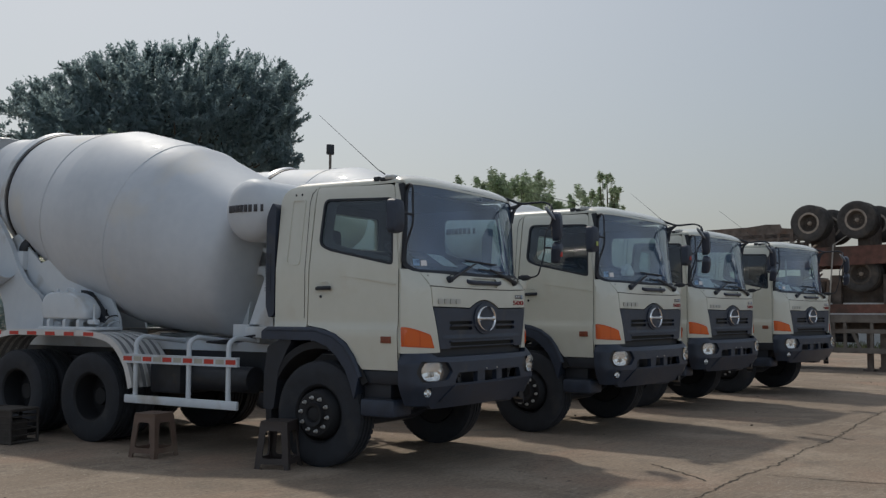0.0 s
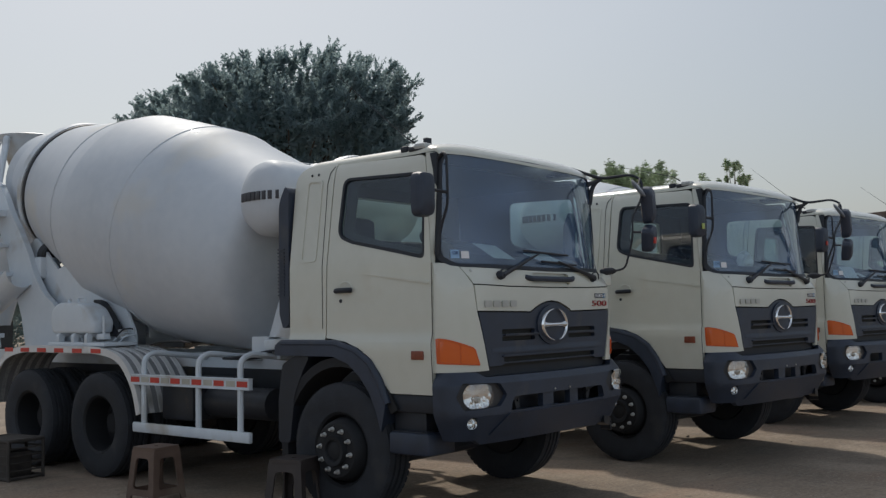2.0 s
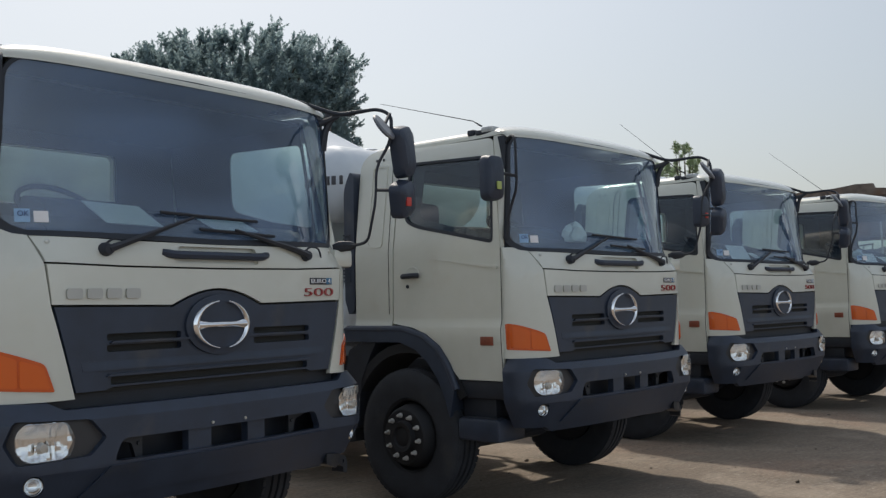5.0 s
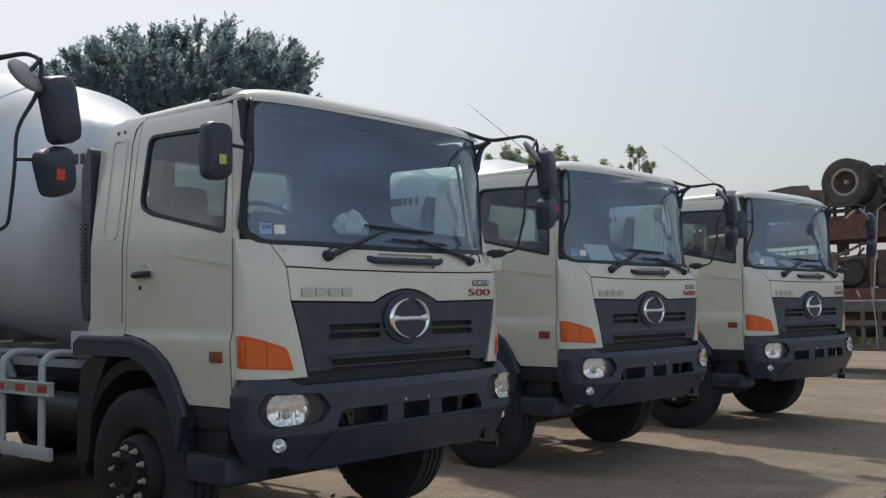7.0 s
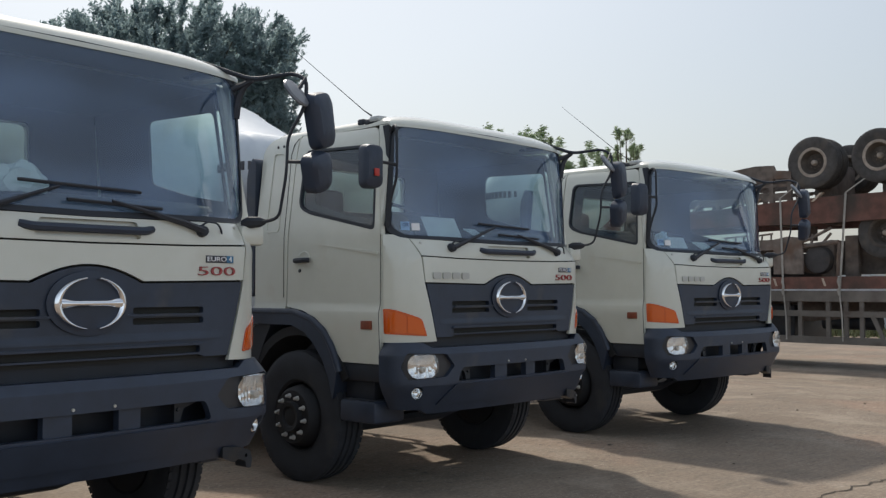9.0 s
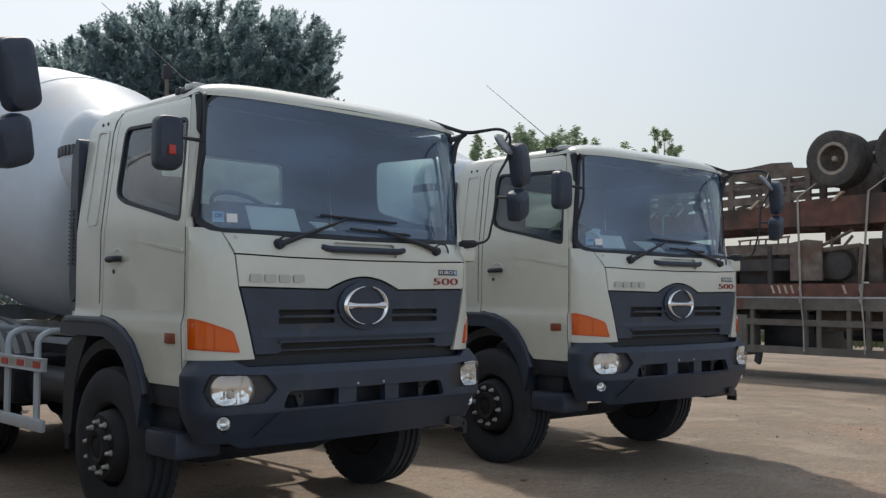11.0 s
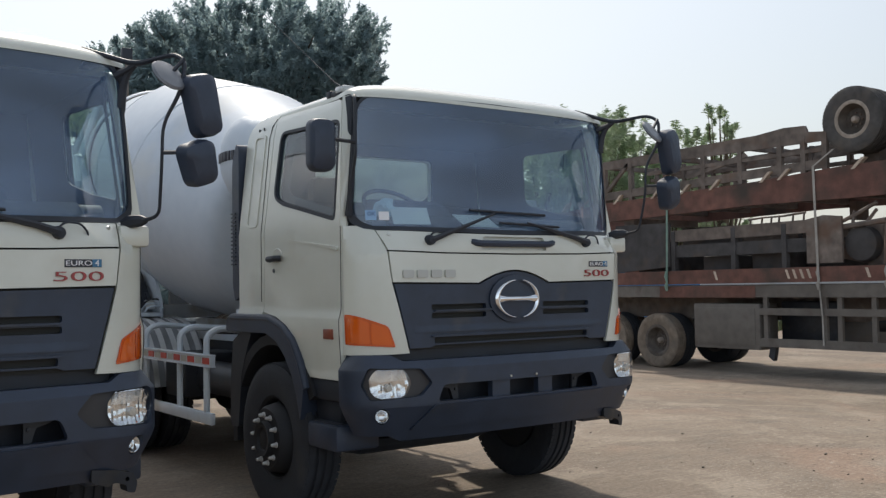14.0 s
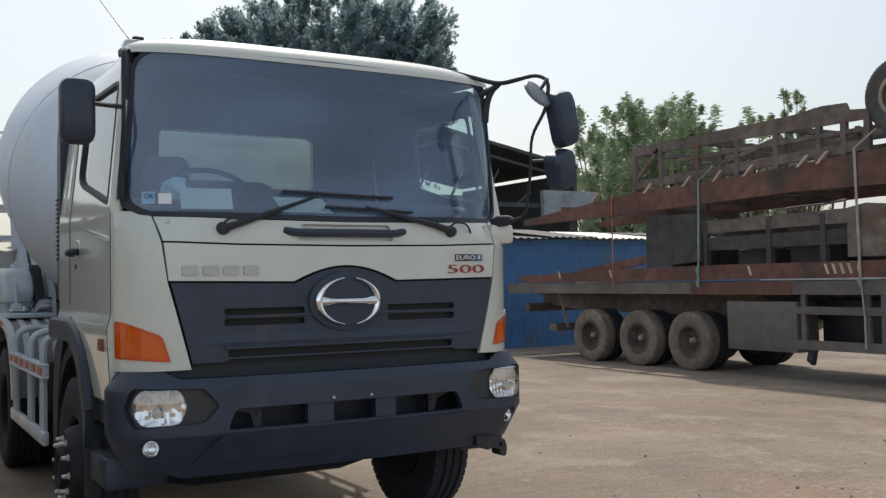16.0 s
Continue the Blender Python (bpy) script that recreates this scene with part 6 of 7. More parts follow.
    for x0 in (-0.05, 2.25):
        beam("side_beam", top, [(-2.0, 3.35), (4.5, 3.22), (6.67, 3.25), (10.75, 3.16), (14.65, 3.12), (14.65, 3.26), (10.75, 3.58), (6.67, 3.69), (4.9, 3.79), (3.8, 3.82), (-2.0, 3.86)], x0, x0 + 0.12, RUST, "rusty red side beam")
        beam("top_rail", top, [(5.12, 4.30), (10.75, 4.34), (10.72, 4.52), (6.6, 4.58), (6.0, 4.64), (5.55, 4.62), (5.5, 4.50), (5.12, 4.46)], x0 + 0.05, x0 + 0.12, RUST_DARK, "dark rusted top rail")
        beam("lower_rail", top, bar(5.12, 3.98, 10.75, 3.82, 0.17), x0 + 0.05, x0 + 0.12, RUST_DARK, "dark rusted rail")
        beam("middle_rail", top, bar(5.12, 4.18, 9.4, 4.16, 0.07), x0 + 0.05, x0 + 0.12, RUST_DARK, "dark rusted rail")
        beam("rail_brace", top, [(6.9, 4.28), (6.82, 4.20), (8.3, 3.90), (8.4, 3.95)], x0 + 0.06, x0 + 0.10, RUST_DARK)
        for y in (5.16, 5.60, 6.10, 7.0, 7.9, 8.9, 9.9, 10.70):
            part("rail_post", a_box(x0 + 0.042, x0 + 0.134, y - 0.05, y + 0.05, 3.60, 4.45), RUST_DARK, top)
    beam("rail_brace", top, [(9.9, 4.42), (10.0, 4.42), (10.7, 3.85), (10.6, 3.82)], 0.0, 0.06, RUST_DARK)
    for y in (10.7, 8.9, 7.0, 5.3):
        part("cross_bar", a_box(0.05, 2.3, y - 0.05, y + 0.05, 4.36, 4.46), RUST_DARK, top)
    for k in range(12):
        part("cross_member", a_box(0.05, 2.28, 0.2 + 1.18 * k, 0.3 + 1.18 * k, 3.30, 3.48), RUST_DARK, top)
    for x in (0.75, 1.5):
        beam("main_beam", top, bar(-2.0, 3.95, 9.0, 3.72, 0.40), x, x + 0.14, RUST_DARK, "dark rusted main beam")
    for k in range(3):
        y = 4.62 - 1.47 * k
        for x in (0.15, 0.48, 2.0, 2.33):
            old_wheel(top, y, 4.61 + 0.025 * k, x, 0.585, GREY_TYRE, OLD_LIP)
        part("axle", a_tube([(0.2, y, 4.6), (2.3, y, 4.6)], 0.07, 8), RUST_DARK, top, "rusty axle")
        part("axle_seat", a_box(0.6, 1.9, y - 0.16, y + 0.16, 3.80, 4.58, bevel=0.03), RUST_DARK, top)
    part("rest_block", a_box(0.10, 2.2, 9.9, 10.2, 3.06, 3.20), RUST_DARK, top, "dark block under the upper frame")
    part("rest_block", a_box(0.9, 1.3, 5.12, 5.26, 2.90, 3.24), RUST_DARK, top)
    # the far side's second rails show between the near ones
    for z in (4.05, 4.22, 4.40):
        beam("far_rail", top, bar(5.2, z, 10.4, z - 0.05, 0.07), 1.20, 1.26, RUST_DARK, "dark rusted inner rail")
    for k in range(7):
        part("far_post", a_box(1.19, 1.27, 5.4 + 0.8 * k, 5.47 + 0.8 * k, 3.7, 4.42), RUST_DARK, top)
    for y in (11.9, 10.2, 9.1, 8.3, 7.55, 6.35, 5.95, 4.45):
        z = 3.60 + (10.75 - y) * 0.03
        beam("timber_wedge", top, [(y + 0.10, z - 0.07), (y + 0.17, z - 0.07), (y - 0.04, z + 0.12), (y - 0.11, z + 0.12)], -0.07, 0.05, TIMBER, "pale timber wedge")
    for y, y2, z, mat in ((11.35, 11.35, 3.52, STRAP_ORANGE), (8.80, 8.86, 3.62, STRAP_GREEN), (5.35, 5.30, 3.82, STRAP), (3.82, 4.0, 3.85, STRAP), (1.2, 1.2, 3.88, STRAP)):
        strap = thing("lashing_strap", "worn webbing strap lashed over the trailer stack", "strap", "lashing straps", STACK)
        wid = 0.015 if mat is STRAP_ORANGE else 0.024
        part("web", a_plate([(y - wid, z + 0.02), (y + wid, z + 0.02), (y2 + wid, 1.62), (y2 - wid, 1.62)], [], 0.006, lambda q, r, w: Vector((-0.075 + w, q, r))), mat, strap)
        part("top_web", a_plate([(y - wid, -0.075), (y + wid, -0.075), (y - 0.42 + wid, 0.14), (y - 0.42 - wid, 0.14)], [], 0.006, lambda q, r, w: Vector((-0.08 - w, q, z + 0.02 + 0.27 * (r + 0.075) / 0.215)), (), [0.0]), mat, strap)
        if mat is not STRAP_ORANGE:
            knot = a_tube([(-0.075, y2, 2.03), (-0.085, y2 + 0.012, 1.93), (-0.08, y2 - 0.012, 1.80), (-0.09, y2 + 0.01, 1.72), (-0.075, y2, 1.62)], [0.022, 0.034, 0.022, 0.038, 0.02], 7)
            part("knot", knot, mat, strap, "knotted end of the strap")
            if mat is STRAP:
                part("loose_end", a_plate([(y2 - 0.015, 1.64), (y2 + 0.015, 1.64), (y2 - 0.03, 1.15), (y2 - 0.04, 0.62), (y2 - 0.07, 0.62), (y2 - 0.06, 1.15)], [], 0.006, lambda q, r, w: Vector((-0.06 + w, q, r))), mat, strap)


build_trailers()

# ---- sheds, container and wall behind ----
BLUE_SHEET = material("blue_corrugated_steel", (0.045, 0.14, 0.30), 0.55, vary=0.15, scale=3, dirt=(0.10, 0.10, 0.10), dirt_scale=1.5, dirt_amount=0.15)
ZINC = material("bright_zinc_sheet", (0.62, 0.60, 0.56), 0.35, metal=0.5, vary=0.1)
ZINC_OLD = material("dull_zinc_sheet", (0.11, 0.105, 0.10), 0.75, vary=0.25, scale=4, dirt=(0.12, 0.08, 0.06), dirt_amount=0.3)
PANEL_GREY = material("weathered_pale_panel", (0.26, 0.28, 0.30), 0.85, vary=0.12, dirt=(0.16, 0.16, 0.16), dirt_amount=0.3)
SHED_DARK = material("dark_shed_steel", (0.055, 0.058, 0.060), 0.8, vary=0.2)
PALE_WALL = material("pale_rendered_wall", (0.50, 0.52, 0.53), 0.9, vary=0.08, dirt=(0.30, 0.30, 0.28), dirt_scale=0.6, dirt_amount=0.3)


def corrugated(length, height, pitch=0.20, depth=0.035):
    """A folded sheet standing along x."""
    bm = bmesh.new()
    cols, x, k = [], 0.0, 0
    while x <= length:
        d = (0.0, depth, depth, 0.0)[k % 4]
        cols.append([bm.verts.new((x, d, z)) for z in (0.0, height)] + [bm.verts.new((x, d + 0.01, z)) for z in (0.0, height)])
        x += pitch * (0.3, 0.2, 0.3, 0.2)[k % 4]
        k += 1
    for a, b in zip(cols, cols[1:]):
        bm.faces.new((a[0], b[0], b[1], a[1]))
        bm.faces.new((b[2], a[2], a[3], b[3]))
        bm.faces.new((a[1], b[1], b[3], a[3]))
    return bm


def build_container():
    c = thing("blue_container", "blue corrugated steel container with a bright sheet roof", "container", m=pose(12.1, 16.9, -0.20))
    part("front_wall", corrugated(10.0, 2.85), BLUE_SHEET, c, "blue corrugated wall")
    side = part("end_wall", corrugated(3.0, 2.85), BLUE_SHEET, c)
    side.matrix_basis = pose(0.0, 3.05, 0, 0, 0, -90)
    part("body", a_box(0.05, 9.9, 0.06, 3.0, 0.0, 2.80), BLUE_SHEET, c)
    part("top_rail", a_box(-0.03, 10.0, -0.03, 0.05, 2.80, 2.92), BLUE_SHEET, c)
    part("bottom_rail", a_box(-0.03, 10.0, -0.03, 0.05, 0.0, 0.14), BLUE_SHEET, c)
    for x, wide, lift, slope, mat in ((-0.3, 1.9, 0.0, -85.0, ZINC_OLD), (1.55, 1.7, 0.04, -83.5, ZINC_OLD), (3.2, 2.9, 0.02, -84.0, ZINC), (6.0, 2.6, 0.05, -84.5, ZINC_OLD)):
        roof = part("sheet_roof", corrugated(wide, 3.4, 0.24, 0.03), mat, c, "worn zinc roof sheet")
        roof.matrix_basis = pose(x, -0.30 - lift, 2.95 + lift, slope, 0, 0.6)
    part("sign_plate", a_box(2.6, 3.3, -0.05, -0.03, 1.55, 1.85), TIMBER, c, "small faded board on the wall")


build_container()


def build_shed():
    s = thing("open_shed", "dark open steel shed with a low pitched roof", "shed", m=pose(0, 30, -0.20))
    for k, (xa, za, xb, zb) in enumerate(((12.0, 6.2, 18.2, 8.1), (18.2, 8.1, 25.2, 6.75))):
        part("roof", a_plate([(xa, za), (xb, zb), (xb, zb + 0.15), (xa, za + 0.15)], [], 10.0, lambda x, z, w: Vector((x, w, z))), SHED_DARK, s, "dark sheet roof")
        part("truss", a_plate([(xa, za - 0.5), (xb, zb - 0.5), (xb, zb - 0.38), (xa, za - 0.38)], [], 0.1, lambda x, z, w: Vector((x, 0.2 + w, z))), SHED_DARK, s)
    part("tie_beam", a_box(12.0, 25.2, 0.2, 0.35, 5.0, 5.2), SHED_DARK, s)
    for k in range(8):
        x = 13.5 + 1.7 * k
        part("web", a_tube([(x, 0.28, 5.1), (x + 0.85, 0.28, 6.6 if 14 < x < 22 else 5.7)], 0.05, 6), SHED_DARK, s)
    for x in (12.2, 19.5, 25.0):
        part("column", a_box(x - 0.12, x + 0.12, 0.2, 0.45, 0.0, 5.2), SHED_DARK, s)
    part("back_wall", a_box(12.0, 25.2, 9.7, 9.9, 0.0, 6.4), SHED_DARK, s)
    # end wall added to keep the sky out of the dark interior
    part("end_wall", a_box(25.2, 25.4, 0.3, 9.9, 0.0, 6.6), SHED_DARK, s)
    part("white_panel", a_box(23.2, 26.1, -0.2, 0.1, 4.55, 5.75, bevel=0.02), PANEL_GREY, s, "pale panel under the roof")


build_shed()

bm = a_box(28.0, 28.25, -30.0, 60.0, -0.2, 2.1)
for k in range(30):
    box(bm, 27.95, 28.3, -30 + 3.1 * k, -29.7 + 3.1 * k, -0.2, 2.25)
tagged(part("wall_east", bm, PALE_WALL), "pale rendered boundary wall", "wall", kind="structure")


def build_grass():
    rnd, V, Fc = random.Random(5), [], []
    for _ in range(9000):
        x, y, h = 27.9 - abs(rnd.gauss(0, 0.9)), rnd.uniform(-12, 34), rnd.uniform(0.12, 0.55)
        a, i = rnd.uniform(0, 6.28), len(V)
        dx, dy = 0.035 * math.cos(a), 0.035 * math.sin(a)
        V += [(x - dx, y - dy, -0.2), (x + dx, y + dy, -0.2), (x + rnd.gauss(0, 0.12), y + rnd.gauss(0, 0.12), -0.2 + h)]
        Fc.append((i, i + 1, i + 2))
    me = bpy.data.meshes.new("grass")
    me.from_pydata(V, [], Fc)
    me.materials.append(material("weedy_grass", (0.12, 0.135, 0.06), 0.8, vary=0.3))
    tagged(new("grass", me), "weedy green grass along the boundary wall", "grass", kind="stuff")


build_grass()


def build_hedge():
    rnd, V, Fc = random.Random(8), [], []
    for _ in range(60000):
        x = rnd.uniform(-60, 26)
        top = 2.2 + 1.3 * noise.noise(Vector((x * 0.25, 0, 3))) + 0.7 * noise.noise(Vector((x * 0.9, 0, 7)))
        p = Vector((x, 54 + rnd.gauss(0, 1.2), top * rnd.random() ** 0.6))
        t = Vector((rnd.gauss(0, 1), rnd.gauss(0, 1), rnd.gauss(0, 1))).normalized()
        q, i = t.orthogonal().normalized(), len(V)
        V += [p - t * 0.16, p + q * 0.07, p + t * 0.16, p - q * 0.07]
        Fc.append((i, i + 1, i + 2, i + 3))
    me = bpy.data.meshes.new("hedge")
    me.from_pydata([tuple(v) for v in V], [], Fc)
    me.materials.append(LEAF_HAZE_DARK)
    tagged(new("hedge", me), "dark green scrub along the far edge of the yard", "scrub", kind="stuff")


def build_debris():
    """Small stones and crumbs scattered over the concrete."""
    rnd = random.Random(12)
    bm = bmesh.new()
    for k in range(1000):
        x, y = rnd.uniform(-16, 11), rnd.uniform(-4.0, 9.0)
        if k % 3 == 0:
            x, y = rnd.gauss(3.5, 2.0), rnd.gauss(-1.0, 1.3)
        r = 0.003 + 0.010 * rnd.random() ** 4
        if k < 12:
            r = rnd.uniform(0.014, 0.024)
        c = Vector((x, y, ground_z(x, y) + r * 0.45))
        out = bmesh.ops.create_icosphere(bm, subdivisions=1, radius=r, matrix=Matrix.Translation(c) @ Matrix.Diagonal((rnd.uniform(0.8, 2.2), rnd.uniform(0.6, 1.3), 0.45, 1)))
        for v in out["verts"]:
            v.co += Vector((rnd.uniform(-1, 1), rnd.uniform(-1, 1), rnd.uniform(-1, 1))) * r * 0.35
    ob = part("gravel", bm, material("dark_grit", (0.12, 0.098, 0.078), 0.9, vary=0.5, scale=3))
    tagged(ob, "small dark stones and crumbs scattered on the concrete", "gravel", kind="stuff")


def crack_line(name, pts, width, seed):
    """A ragged open crack lying in the concrete."""
    rnd = random.Random(seed)
    line = [Vector(pts[0])]
    for a, b in zip(pts, pts[1:]):
        a, b = Vector(a), Vector(b)
        n = max(2, int((b - a).length / 0.07))
        side = Vector((-(b - a).y, (b - a).x)).normalized()
        for k in range(1, n + 1):
            line.append(a + (b - a) * k / n + side * rnd.gauss(0, 0.018))
    bm, rows = bmesh.new(), []
    for i, p in enumerate(line):
        d = (line[min(i + 1, len(line) - 1)] - line[max(i - 1, 0)]).normalized()
        w = width * rnd.uniform(0.25, 1.0)
        s = Vector((-d.y, d.x)) * w
        z = ground_z(p.x, p.y) + 0.004
        rows.append((bm.verts.new((p.x + s.x, p.y + s.y, z)), bm.verts.new((p.x - s.x, p.y - s.y, z))))
    for a, b in zip(rows, rows[1:]):
        bm.faces.new((a[0], a[1], b[1], b[0]))
    ob = part("crack", bm, CRACK, GROUND, "ragged dark crack in the concrete")
    return ob


CRACK = material("crack_shade", (0.075, 0.06, 0.045), 1.0, vary=0.2)


def build_floodlight():
    p = thing("floodlight_pole", "tall thin pole with a small floodlight on top", "lamp", m=pose(3.03, 17.8, 0))
    part("pole", a_tube([(0, 0, 0), (0, 0, 7.1)], [0.07, 0.045], 10), GREY_STEEL, p)
    part("lamp_head", a_box(-0.12, 0.12, -0.08, 0.08, 6.95, 7.30, bevel=0.02), BLACK, p)


build_floodlight()


def build_far_hall():
    h = thing("far_hall", "low grey hall far behind the trucks", "building", m=pose(-16, 50, 0))
    part("wall", a_box(0, 16, 0, 9, 0, 6.0), SHED_DARK, h)
    part("roof", a_plate([(-0.5, 6.0), (8, 7.8), (16.5, 6.0), (16.5, 6.15), (8, 7.95), (-0.5, 6.15)], [], 10.0, lambda x, z, w: Vector((x, -0.5 + w, z))), GREY_STEEL, h)
    for k in range(4):
        part("window", a_box(1.5 + 3.6 * k, 4.0 + 3.6 * k, -0.05, 0.05, 3.2, 4.8), PALE_WALL, h, "pale window band")


build_far_hall()

# ---- trees ----
BARK = material("grey_brown_bark", (0.12, 0.09, 0.065), 0.95, vary=0.3, bump=0.6, bump_scale=12)


def leaf_material(name, color, through, share):
    """Leaves that let some of the sun through."""
    m = material(name, color, 0.8, vary=0.25, scale=1.2, shine=0.08)
    n, l = m.node_tree.nodes, m.node_tree.links
    out = next(x for x in n if x.bl_idname == "ShaderNodeOutputMaterial")
    back, both = n.new("ShaderNodeBsdfTranslucent"), n.new("ShaderNodeMixShader")
    back.inputs[0].default_value = (*through, 1)
    both.inputs[0].default_value = share
    l.new(out.inputs[0].links[0].from_socket, both.inputs[1])
    l.new(back.outputs[0], both.inputs[2])
    l.new(both.outputs[0], out.inputs[0])
    return m


# Leaf colours are paled, the dark one blued, to stand in for distant haze.
LEAF_HAZE_DARK = leaf_material("dark_green_leaves", (0.150, 0.200, 0.228), (0.36, 0.46, 0.46), 0.65)
LEAF_HAZE_PALE = leaf_material("olive_green_leaves", (0.34, 0.40, 0.31), (0.66, 0.74, 0.54), 0.70)


def build_tree(name, label, x, y, height, trunk_h, spread, clumps, leaves, leaf, mat, seed, flat=0.6, skyline=None):
    rnd = random.Random(seed)
    tree = thing(name, label, "tree", m=pose(x, y, 0))
    bm = bmesh.new()
    tips = []
    r0 = height * 0.022
    tube(bm, [(0, 0, -0.1), (0.1, 0, trunk_h * 0.5), (0, 0.1, trunk_h)], [r0 * 1.3, r0, r0 * 0.85], 10)
    for k in range(clumps):
        a, q = rnd.uniform(0, 2 * math.pi), rnd.random() ** 0.5
        h = trunk_h + (height - trunk_h) * (0.12 + 0.88 * rnd.random() ** 0.8)
        lim = spread * (1 - 0.75 * max(0.0, (h - trunk_h) / (height - trunk_h) - 0.35) ** 1.3)
        tip = Vector((lim * q * math.cos(a), lim * q * math.sin(a), h))
        if skyline:
            # a lopsided crown: its outline is set across the camera's view
            side = (tip.x * 0.88 - tip.y * 0.47) / spread
            top = np.interp(side, *skyline)
            tip.z = trunk_h + (h - trunk_h) * top
        tips.append(tip)
        if k < 45:
            mid = Vector((tip.x * 0.45, tip.y * 0.45, trunk_h + (h - trunk_h) * 0.35))
            tube(bm, [(0, 0, trunk_h * 0.85), mid, tip], [r0 * 0.55, r0 * 0.3, r0 * 0.05], 6)
    part("trunk", bm, BARK, tree, "grey brown trunk and limbs")
    V, F = [], []
    per = leaves // clumps
    for tip in tips:
        size = rnd.uniform(0.07, 0.15) * spread
        out = Vector((tip.x, tip.y, (tip.z - trunk_h) * 0.8)).normalized()
        for _ in range(per):
            far = rnd.random()
            d = Vector((rnd.gauss(0, 1), rnd.gauss(0, 1), rnd.gauss(0, flat))) * size * (0.62 - 0.42 * far)
            p = tip + d + out * size * (-0.7 + 2.3 * far)
            t = Vector((rnd.gauss(0, 1), rnd.gauss(0, 1), rnd.gauss(0, 0.7))).normalized()
            s = t.orthogonal().normalized()
            ln, wd = leaf * rnd.uniform(0.6, 1.4), leaf * rnd.uniform(0.25, 0.5)
            i = len(V)
            V += [p - t * ln, p + s * wd, p + t * ln, p - s * wd]
            F.append((i, i + 1, i + 2, i + 3))
    me = bpy.data.meshes.new("crown")
    me.from_pydata([tuple(v) for v in V], [], F)
    me.materials.append(mat)
    crown = new("crown", me)
    crown.parent = tree
    tagged(crown, "uneven crown of many small leaves")
    return tree


def broad_tree(x, y, seed):
    """A great broad tree: dense inside, with tufts of leaves standing out all round; its outline is shaped to fit the
    camera's view.
    """
    rnd = random.Random(seed)
    tree = thing("tree", "large dark green tree with a broad tufted crown", "tree", m=pose(x, y, 0))
    across, deep = Vector((0.85, -0.526, 0)), Vector((0.526, 0.85, 0))
    reach, low = 11.9, 9.0
    edge = ((-1.38, -1.25, -1.0, -0.78, -0.43, 0.0, 0.43, 0.6, 0.87, 0.95, 1.02), (12.0, 20.5, 22.1, 23.9, 24.8, 25.2, 26.3, 25.1, 24.9, 22.4, 17.5))
    bm = bmesh.new()
    tube(bm, [(0, 0, -0.1), (0.2, 0, 4.5), (0, 0.2, 9.0)], [0.75, 0.6, 0.5], 12)
    heart = Vector((0, 0, 12.0))
    tufts = []
    for k in range(470):
        u, v = rnd.uniform(-1.4, 0.86), rnd.uniform(-1, 1)
        top = np.interp(u, *edge) - low
        if u < -1.0 and abs(v) > 0.35:
            continue
        dome = max(0.05, 1 - 0.75 * v * v - 0.1 * abs(u)) ** 0.5
        h = low + top * dome * (1.0 if rnd.random() < 0.6 else rnd.uniform(0.35, 1.0)) * rnd.uniform(0.84, 1.0)
        p = across * (u * reach) + deep * (v * reach * 0.8) + Vector((0, 0, h))
        tufts.append(p)
        if k % 9 == 0:
            q = heart.lerp(p, 0.5) - Vector((0, 0, 0.6))
            tube(bm, [(0, 0, 8.2), tuple(q), tuple(p)], [0.30, 0.15, 0.03], 6)
    # the upright edge, shaped to fit the camera's view
    for k in range(70):
        a = rnd.uniform(-0.7, 0.7)
        tufts.append(across * (reach * rnd.uniform(0.72, 0.90) * math.cos(a)) + deep * (reach * math.sin(a)) + Vector((0, 0, rnd.uniform(11.0, 23.0))))
    part("trunk", bm, BARK, tree, "grey brown trunk and limbs")
    V, F = [], []

    def leaf_at(p, t, size):
        s = t.orthogonal().normalized()
        s = (s + t.cross(s) * rnd.uniform(-2, 2)).normalized()
        ln, wd = size * rnd.uniform(0.6, 1.4), size * rnd.uniform(0.28, 0.5)
        i = len(V)
        V.extend(((p - t * ln)[:], (p + s * wd)[:], (p + t * ln)[:], (p - s * wd)[:]))
        F.append((i, i + 1, i + 2, i + 3))
    for p in tufts:
        out = p - heart
        out = (out.normalized() + Vector((rnd.gauss(0, 0.25), rnd.gauss(0, 0.25), 0.55))).normalized()
        long, wide = rnd.uniform(1.2, 2.9), rnd.uniform(0.26, 0.5)
        for sub in range(5):
            ax = (out + Vector((rnd.gauss(0, 0.45), rnd.gauss(0, 0.45), rnd.gauss(0, 0.3)))).normalized()
            for _ in range(46):
                f = rnd.random()
                r = wide * (1.1 - 0.85 * f)
                q = p + ax * (long * (f - 0.45)) + Vector((rnd.gauss(0, 1), rnd.gauss(0, 1), rnd.gauss(0, 1))) * r * 0.5
                leaf_at(q, (ax + Vector((rnd.gauss(0, 0.8), rnd.gauss(0, 0.8), rnd.gauss(0, 0.8)))).normalized(), 0.19)
    # dense leaves inside
    for _ in range(20000):
        u, v = rnd.uniform(-1.0, 0.8), rnd.uniform(-0.9, 0.9)
        top = (np.interp(u, *edge) - low - 2.4) * max(0.05, 1 - 0.75 * v * v) ** 0.5
        q = across * (u * reach) + deep * (v * reach * 0.75) + Vector((0, 0, low + top * rnd.random() ** 0.5))
        leaf_at(q, Vector((rnd.gauss(0, 1), rnd.gauss(0, 1), rnd.gauss(0, 1))).normalized(), 0.38)
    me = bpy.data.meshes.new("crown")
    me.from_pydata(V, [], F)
    me.materials.append(LEAF_HAZE_DARK)
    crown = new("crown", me)
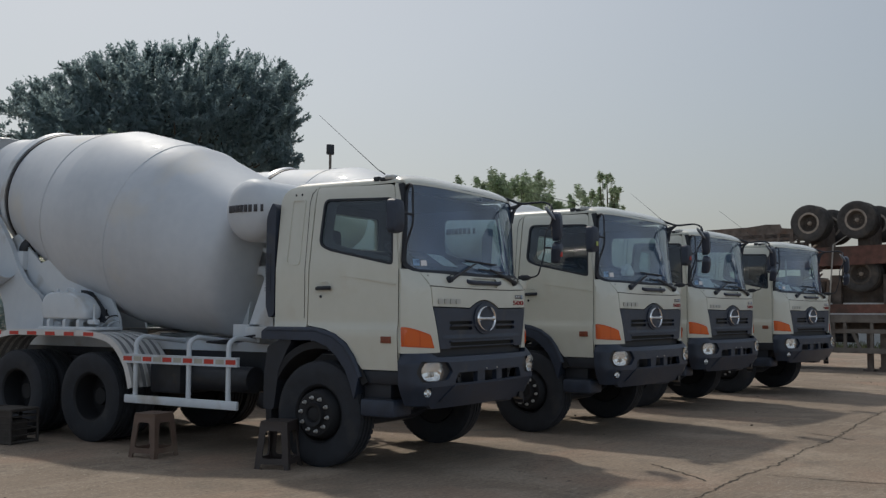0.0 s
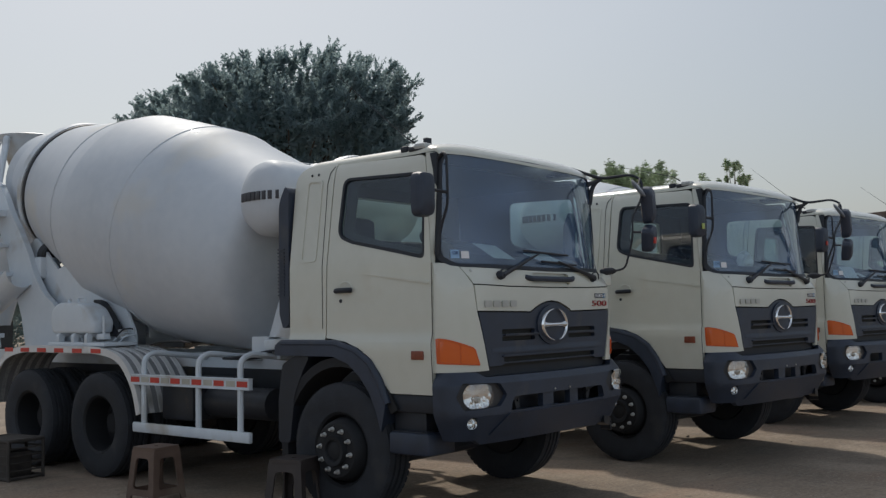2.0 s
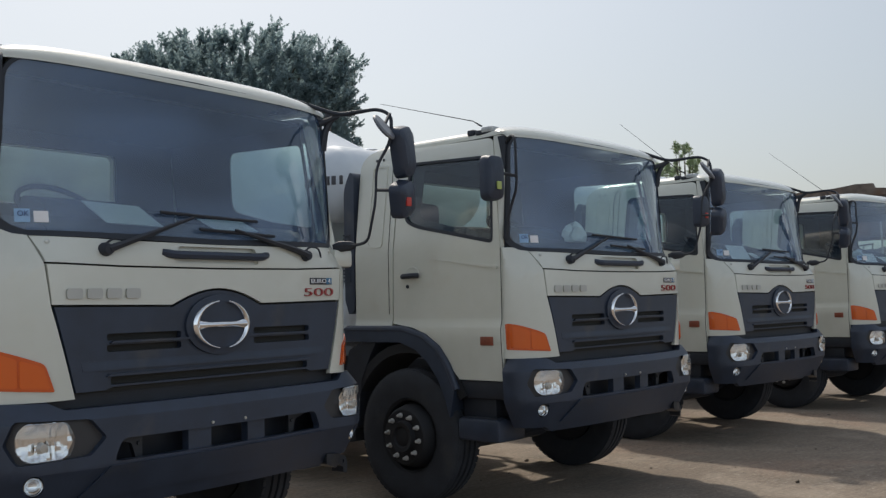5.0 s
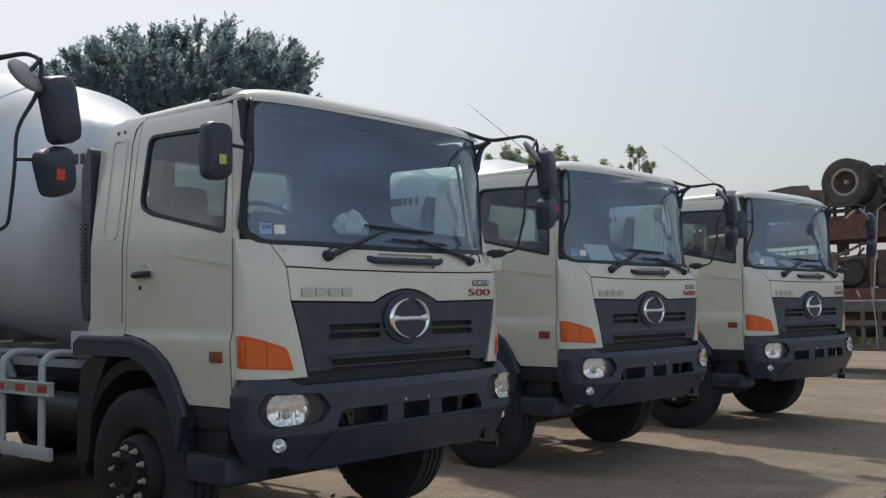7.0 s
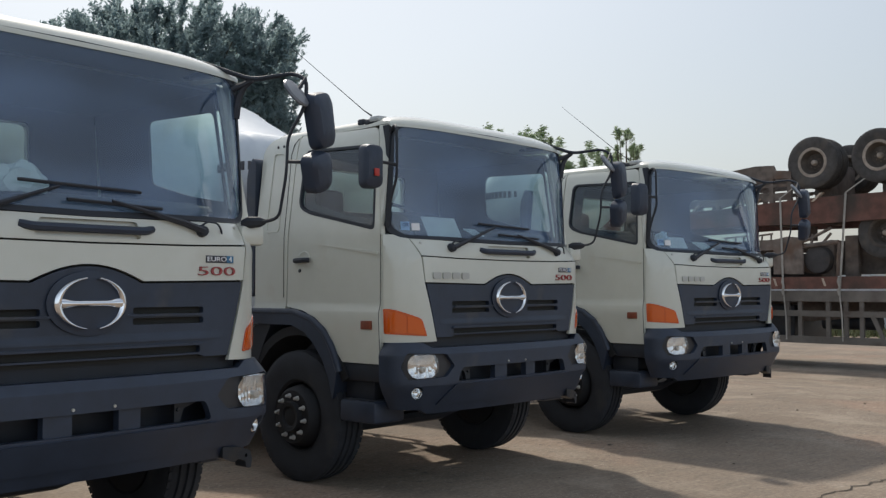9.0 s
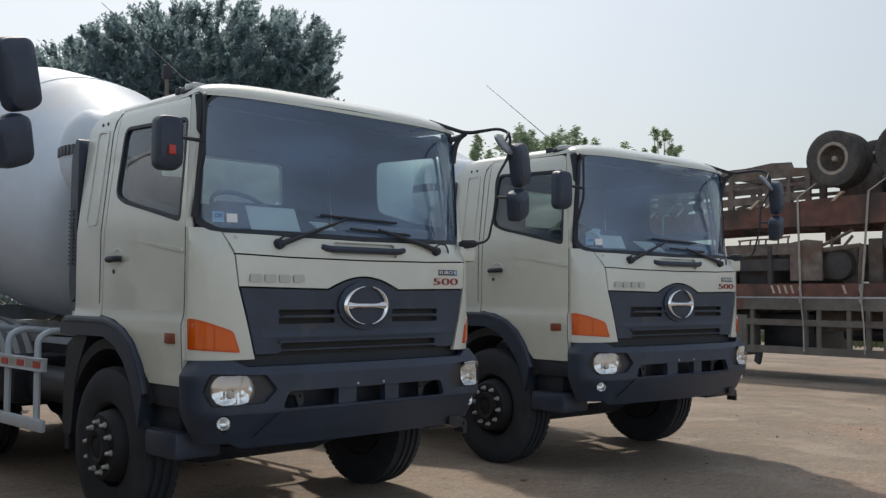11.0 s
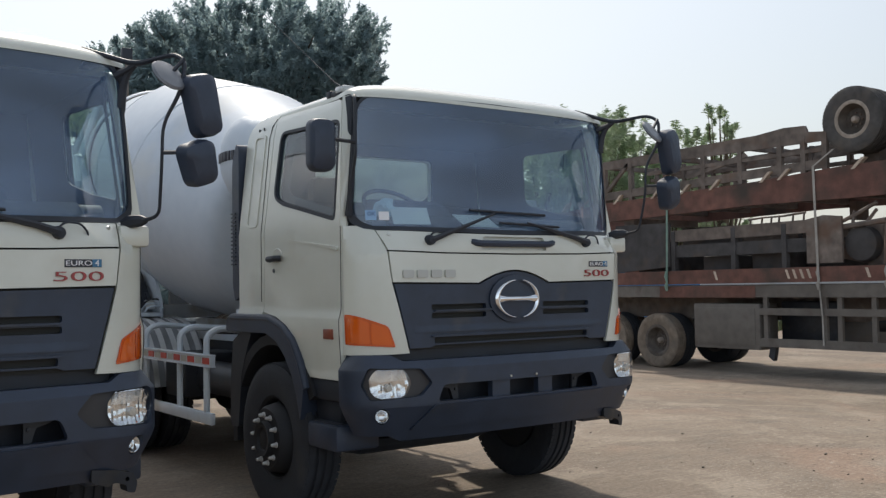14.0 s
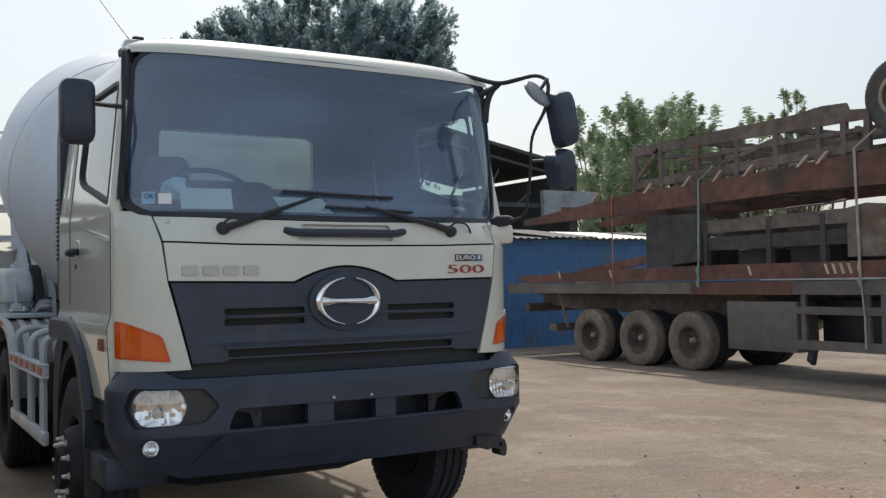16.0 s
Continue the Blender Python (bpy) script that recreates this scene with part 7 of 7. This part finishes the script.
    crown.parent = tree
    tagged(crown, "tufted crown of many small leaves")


broad_tree(30.1, 69.8, 3)
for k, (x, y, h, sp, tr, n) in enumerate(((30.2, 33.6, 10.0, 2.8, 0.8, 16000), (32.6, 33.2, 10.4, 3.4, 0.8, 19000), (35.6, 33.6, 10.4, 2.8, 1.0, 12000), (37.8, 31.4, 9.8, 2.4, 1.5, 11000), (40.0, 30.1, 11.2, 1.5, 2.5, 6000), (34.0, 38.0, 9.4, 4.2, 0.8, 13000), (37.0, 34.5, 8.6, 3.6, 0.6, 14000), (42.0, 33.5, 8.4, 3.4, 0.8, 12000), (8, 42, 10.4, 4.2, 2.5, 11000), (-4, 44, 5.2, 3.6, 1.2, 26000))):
    build_tree("tree", "slender green tree behind the yard, leaves paled for haze" if k < 5 else "small bushy green tree behind the yard", x, y, h, tr, sp, 90 if k < 8 else 110, n, 0.15, LEAF_HAZE_PALE if k < 9 else LEAF_HAZE_DARK, 20 + k, flat=0.9)

build_hedge()
build_debris()
crack_line("crack", [(-13.2, -3.75), (-11.5, -3.53), (-10.1, -3.30), (-9.4, -3.28), (-8.1, -3.04), (-6.9, -2.93), (-4.8, -2.53), (-2.4, -2.15), (-1.4, -2.22), (1.5, -1.9), (4.5, -2.2)], 0.016, 1)
crack_line("crack", [(-10.06, -3.45), (-9.75, -4.5), (-9.6, -5.2)], 0.012, 2)
crack_line("crack", [(-10.2, -2.3), (-10.4, -2.65), (-10.75, -3.2)], 0.02, 3)
crack_line("crack", [(-6.4, -2.35), (-6.55, -2.7), (-6.75, -3.15)], 0.018, 4)

# ---- stools and crate ----
STOOL = material("brown_plastic", (0.13, 0.085, 0.065), 0.55, vary=0.15, dirt=(0.2, 0.17, 0.13), dirt_amount=0.2)
STOOL_DARK = material("dark_brown_plastic", (0.045, 0.036, 0.034), 0.55, vary=0.15, dirt=(0.10, 0.085, 0.07), dirt_amount=0.1)
CRATE = material("dark_rusty_crate_steel", (0.05, 0.043, 0.038), 0.8, vary=0.3)


def build_stool(m, mat, label):
    st = thing("plastic_stool", label, "stool", "plastic stools", m)
    part("seat", a_plate(rounded([(-0.15, -0.15), (0.15, -0.15), (0.15, 0.15), (-0.15, 0.15)], 0.04), [oval(0, 0, 0.02, 0.02, 10)], 0.03, lambda u, v, w: Vector((u, v, 0.47 - w))), mat, st)
    for a in range(4):
        q = pose(0, 0, 0, 0, 0, 90 * a)
        part("side_panel", a_plate(rounded([(-0.145, 0.45), (-0.185, 0.0), (-0.135, 0.0), (-0.125, 0.05, 0.02), (0.125, 0.05, 0.02), (0.135, 0.0), (0.185, 0.0), (0.145, 0.45)], 0.004, 2), [rounded([(-0.112, 0.105), (0.112, 0.105), (0.082, 0.375), (-0.082, 0.375)], 0.035, 3)], 0.018, lambda u, z, w: q @ Vector((u, -0.145 - (0.45 - z) * 0.085 + w, z)), (), steps(0.05, 0.4, 4)), mat, st)
    return st


build_stool(pose(-13.41, 1.93, 0, 0, 0, 15), STOOL, "brown plastic stool standing on the concrete beside the truck")
build_stool(pose(-12.95, 0.36, 0, 0, 0, 28), STOOL_DARK, "dark plastic stool standing beside the front wheel")


def build_crate(m):
    cr = thing("wire_crate", "dark rusty steel crate beside the rear wheel", "crate", m=m)
    for a, b in (((-0.28, -0.2), (0.28, -0.2)), ((-0.28, 0.2), (0.28, 0.2)), ((-0.28, -0.2), (-0.28, 0.2)), ((0.28, -0.2), (0.28, 0.2))):
        for k in range(6):
            z = 0.02 + 0.075 * k
            part("slat", a_tube([(*a, z), (*b, z)], 0.010 if 0 < k < 5 else 0.018, 6), CRATE, cr)
    for x in (-0.28, 0.0, 0.28):
        for y in (-0.2, 0.2):
            part("post", a_tube([(x, y, 0.0), (x, y, 0.40)], 0.018, 6), CRATE, cr)
    part("crate_panel", a_box(-0.285, 0.285, 0.195, 0.205, 0.02, 0.40), CRATE, cr)
    part("crate_top", a_box(-0.28, 0.28, -0.2, 0.2, 0.385, 0.40), CRATE, cr)
    part("engine_part", a_box(-0.2, 0.22, -0.14, 0.14, 0.02, 0.28, bevel=0.03), CRATE, cr)


build_crate(pose(-13.98, 4.22, 0, 0, 0, 108))
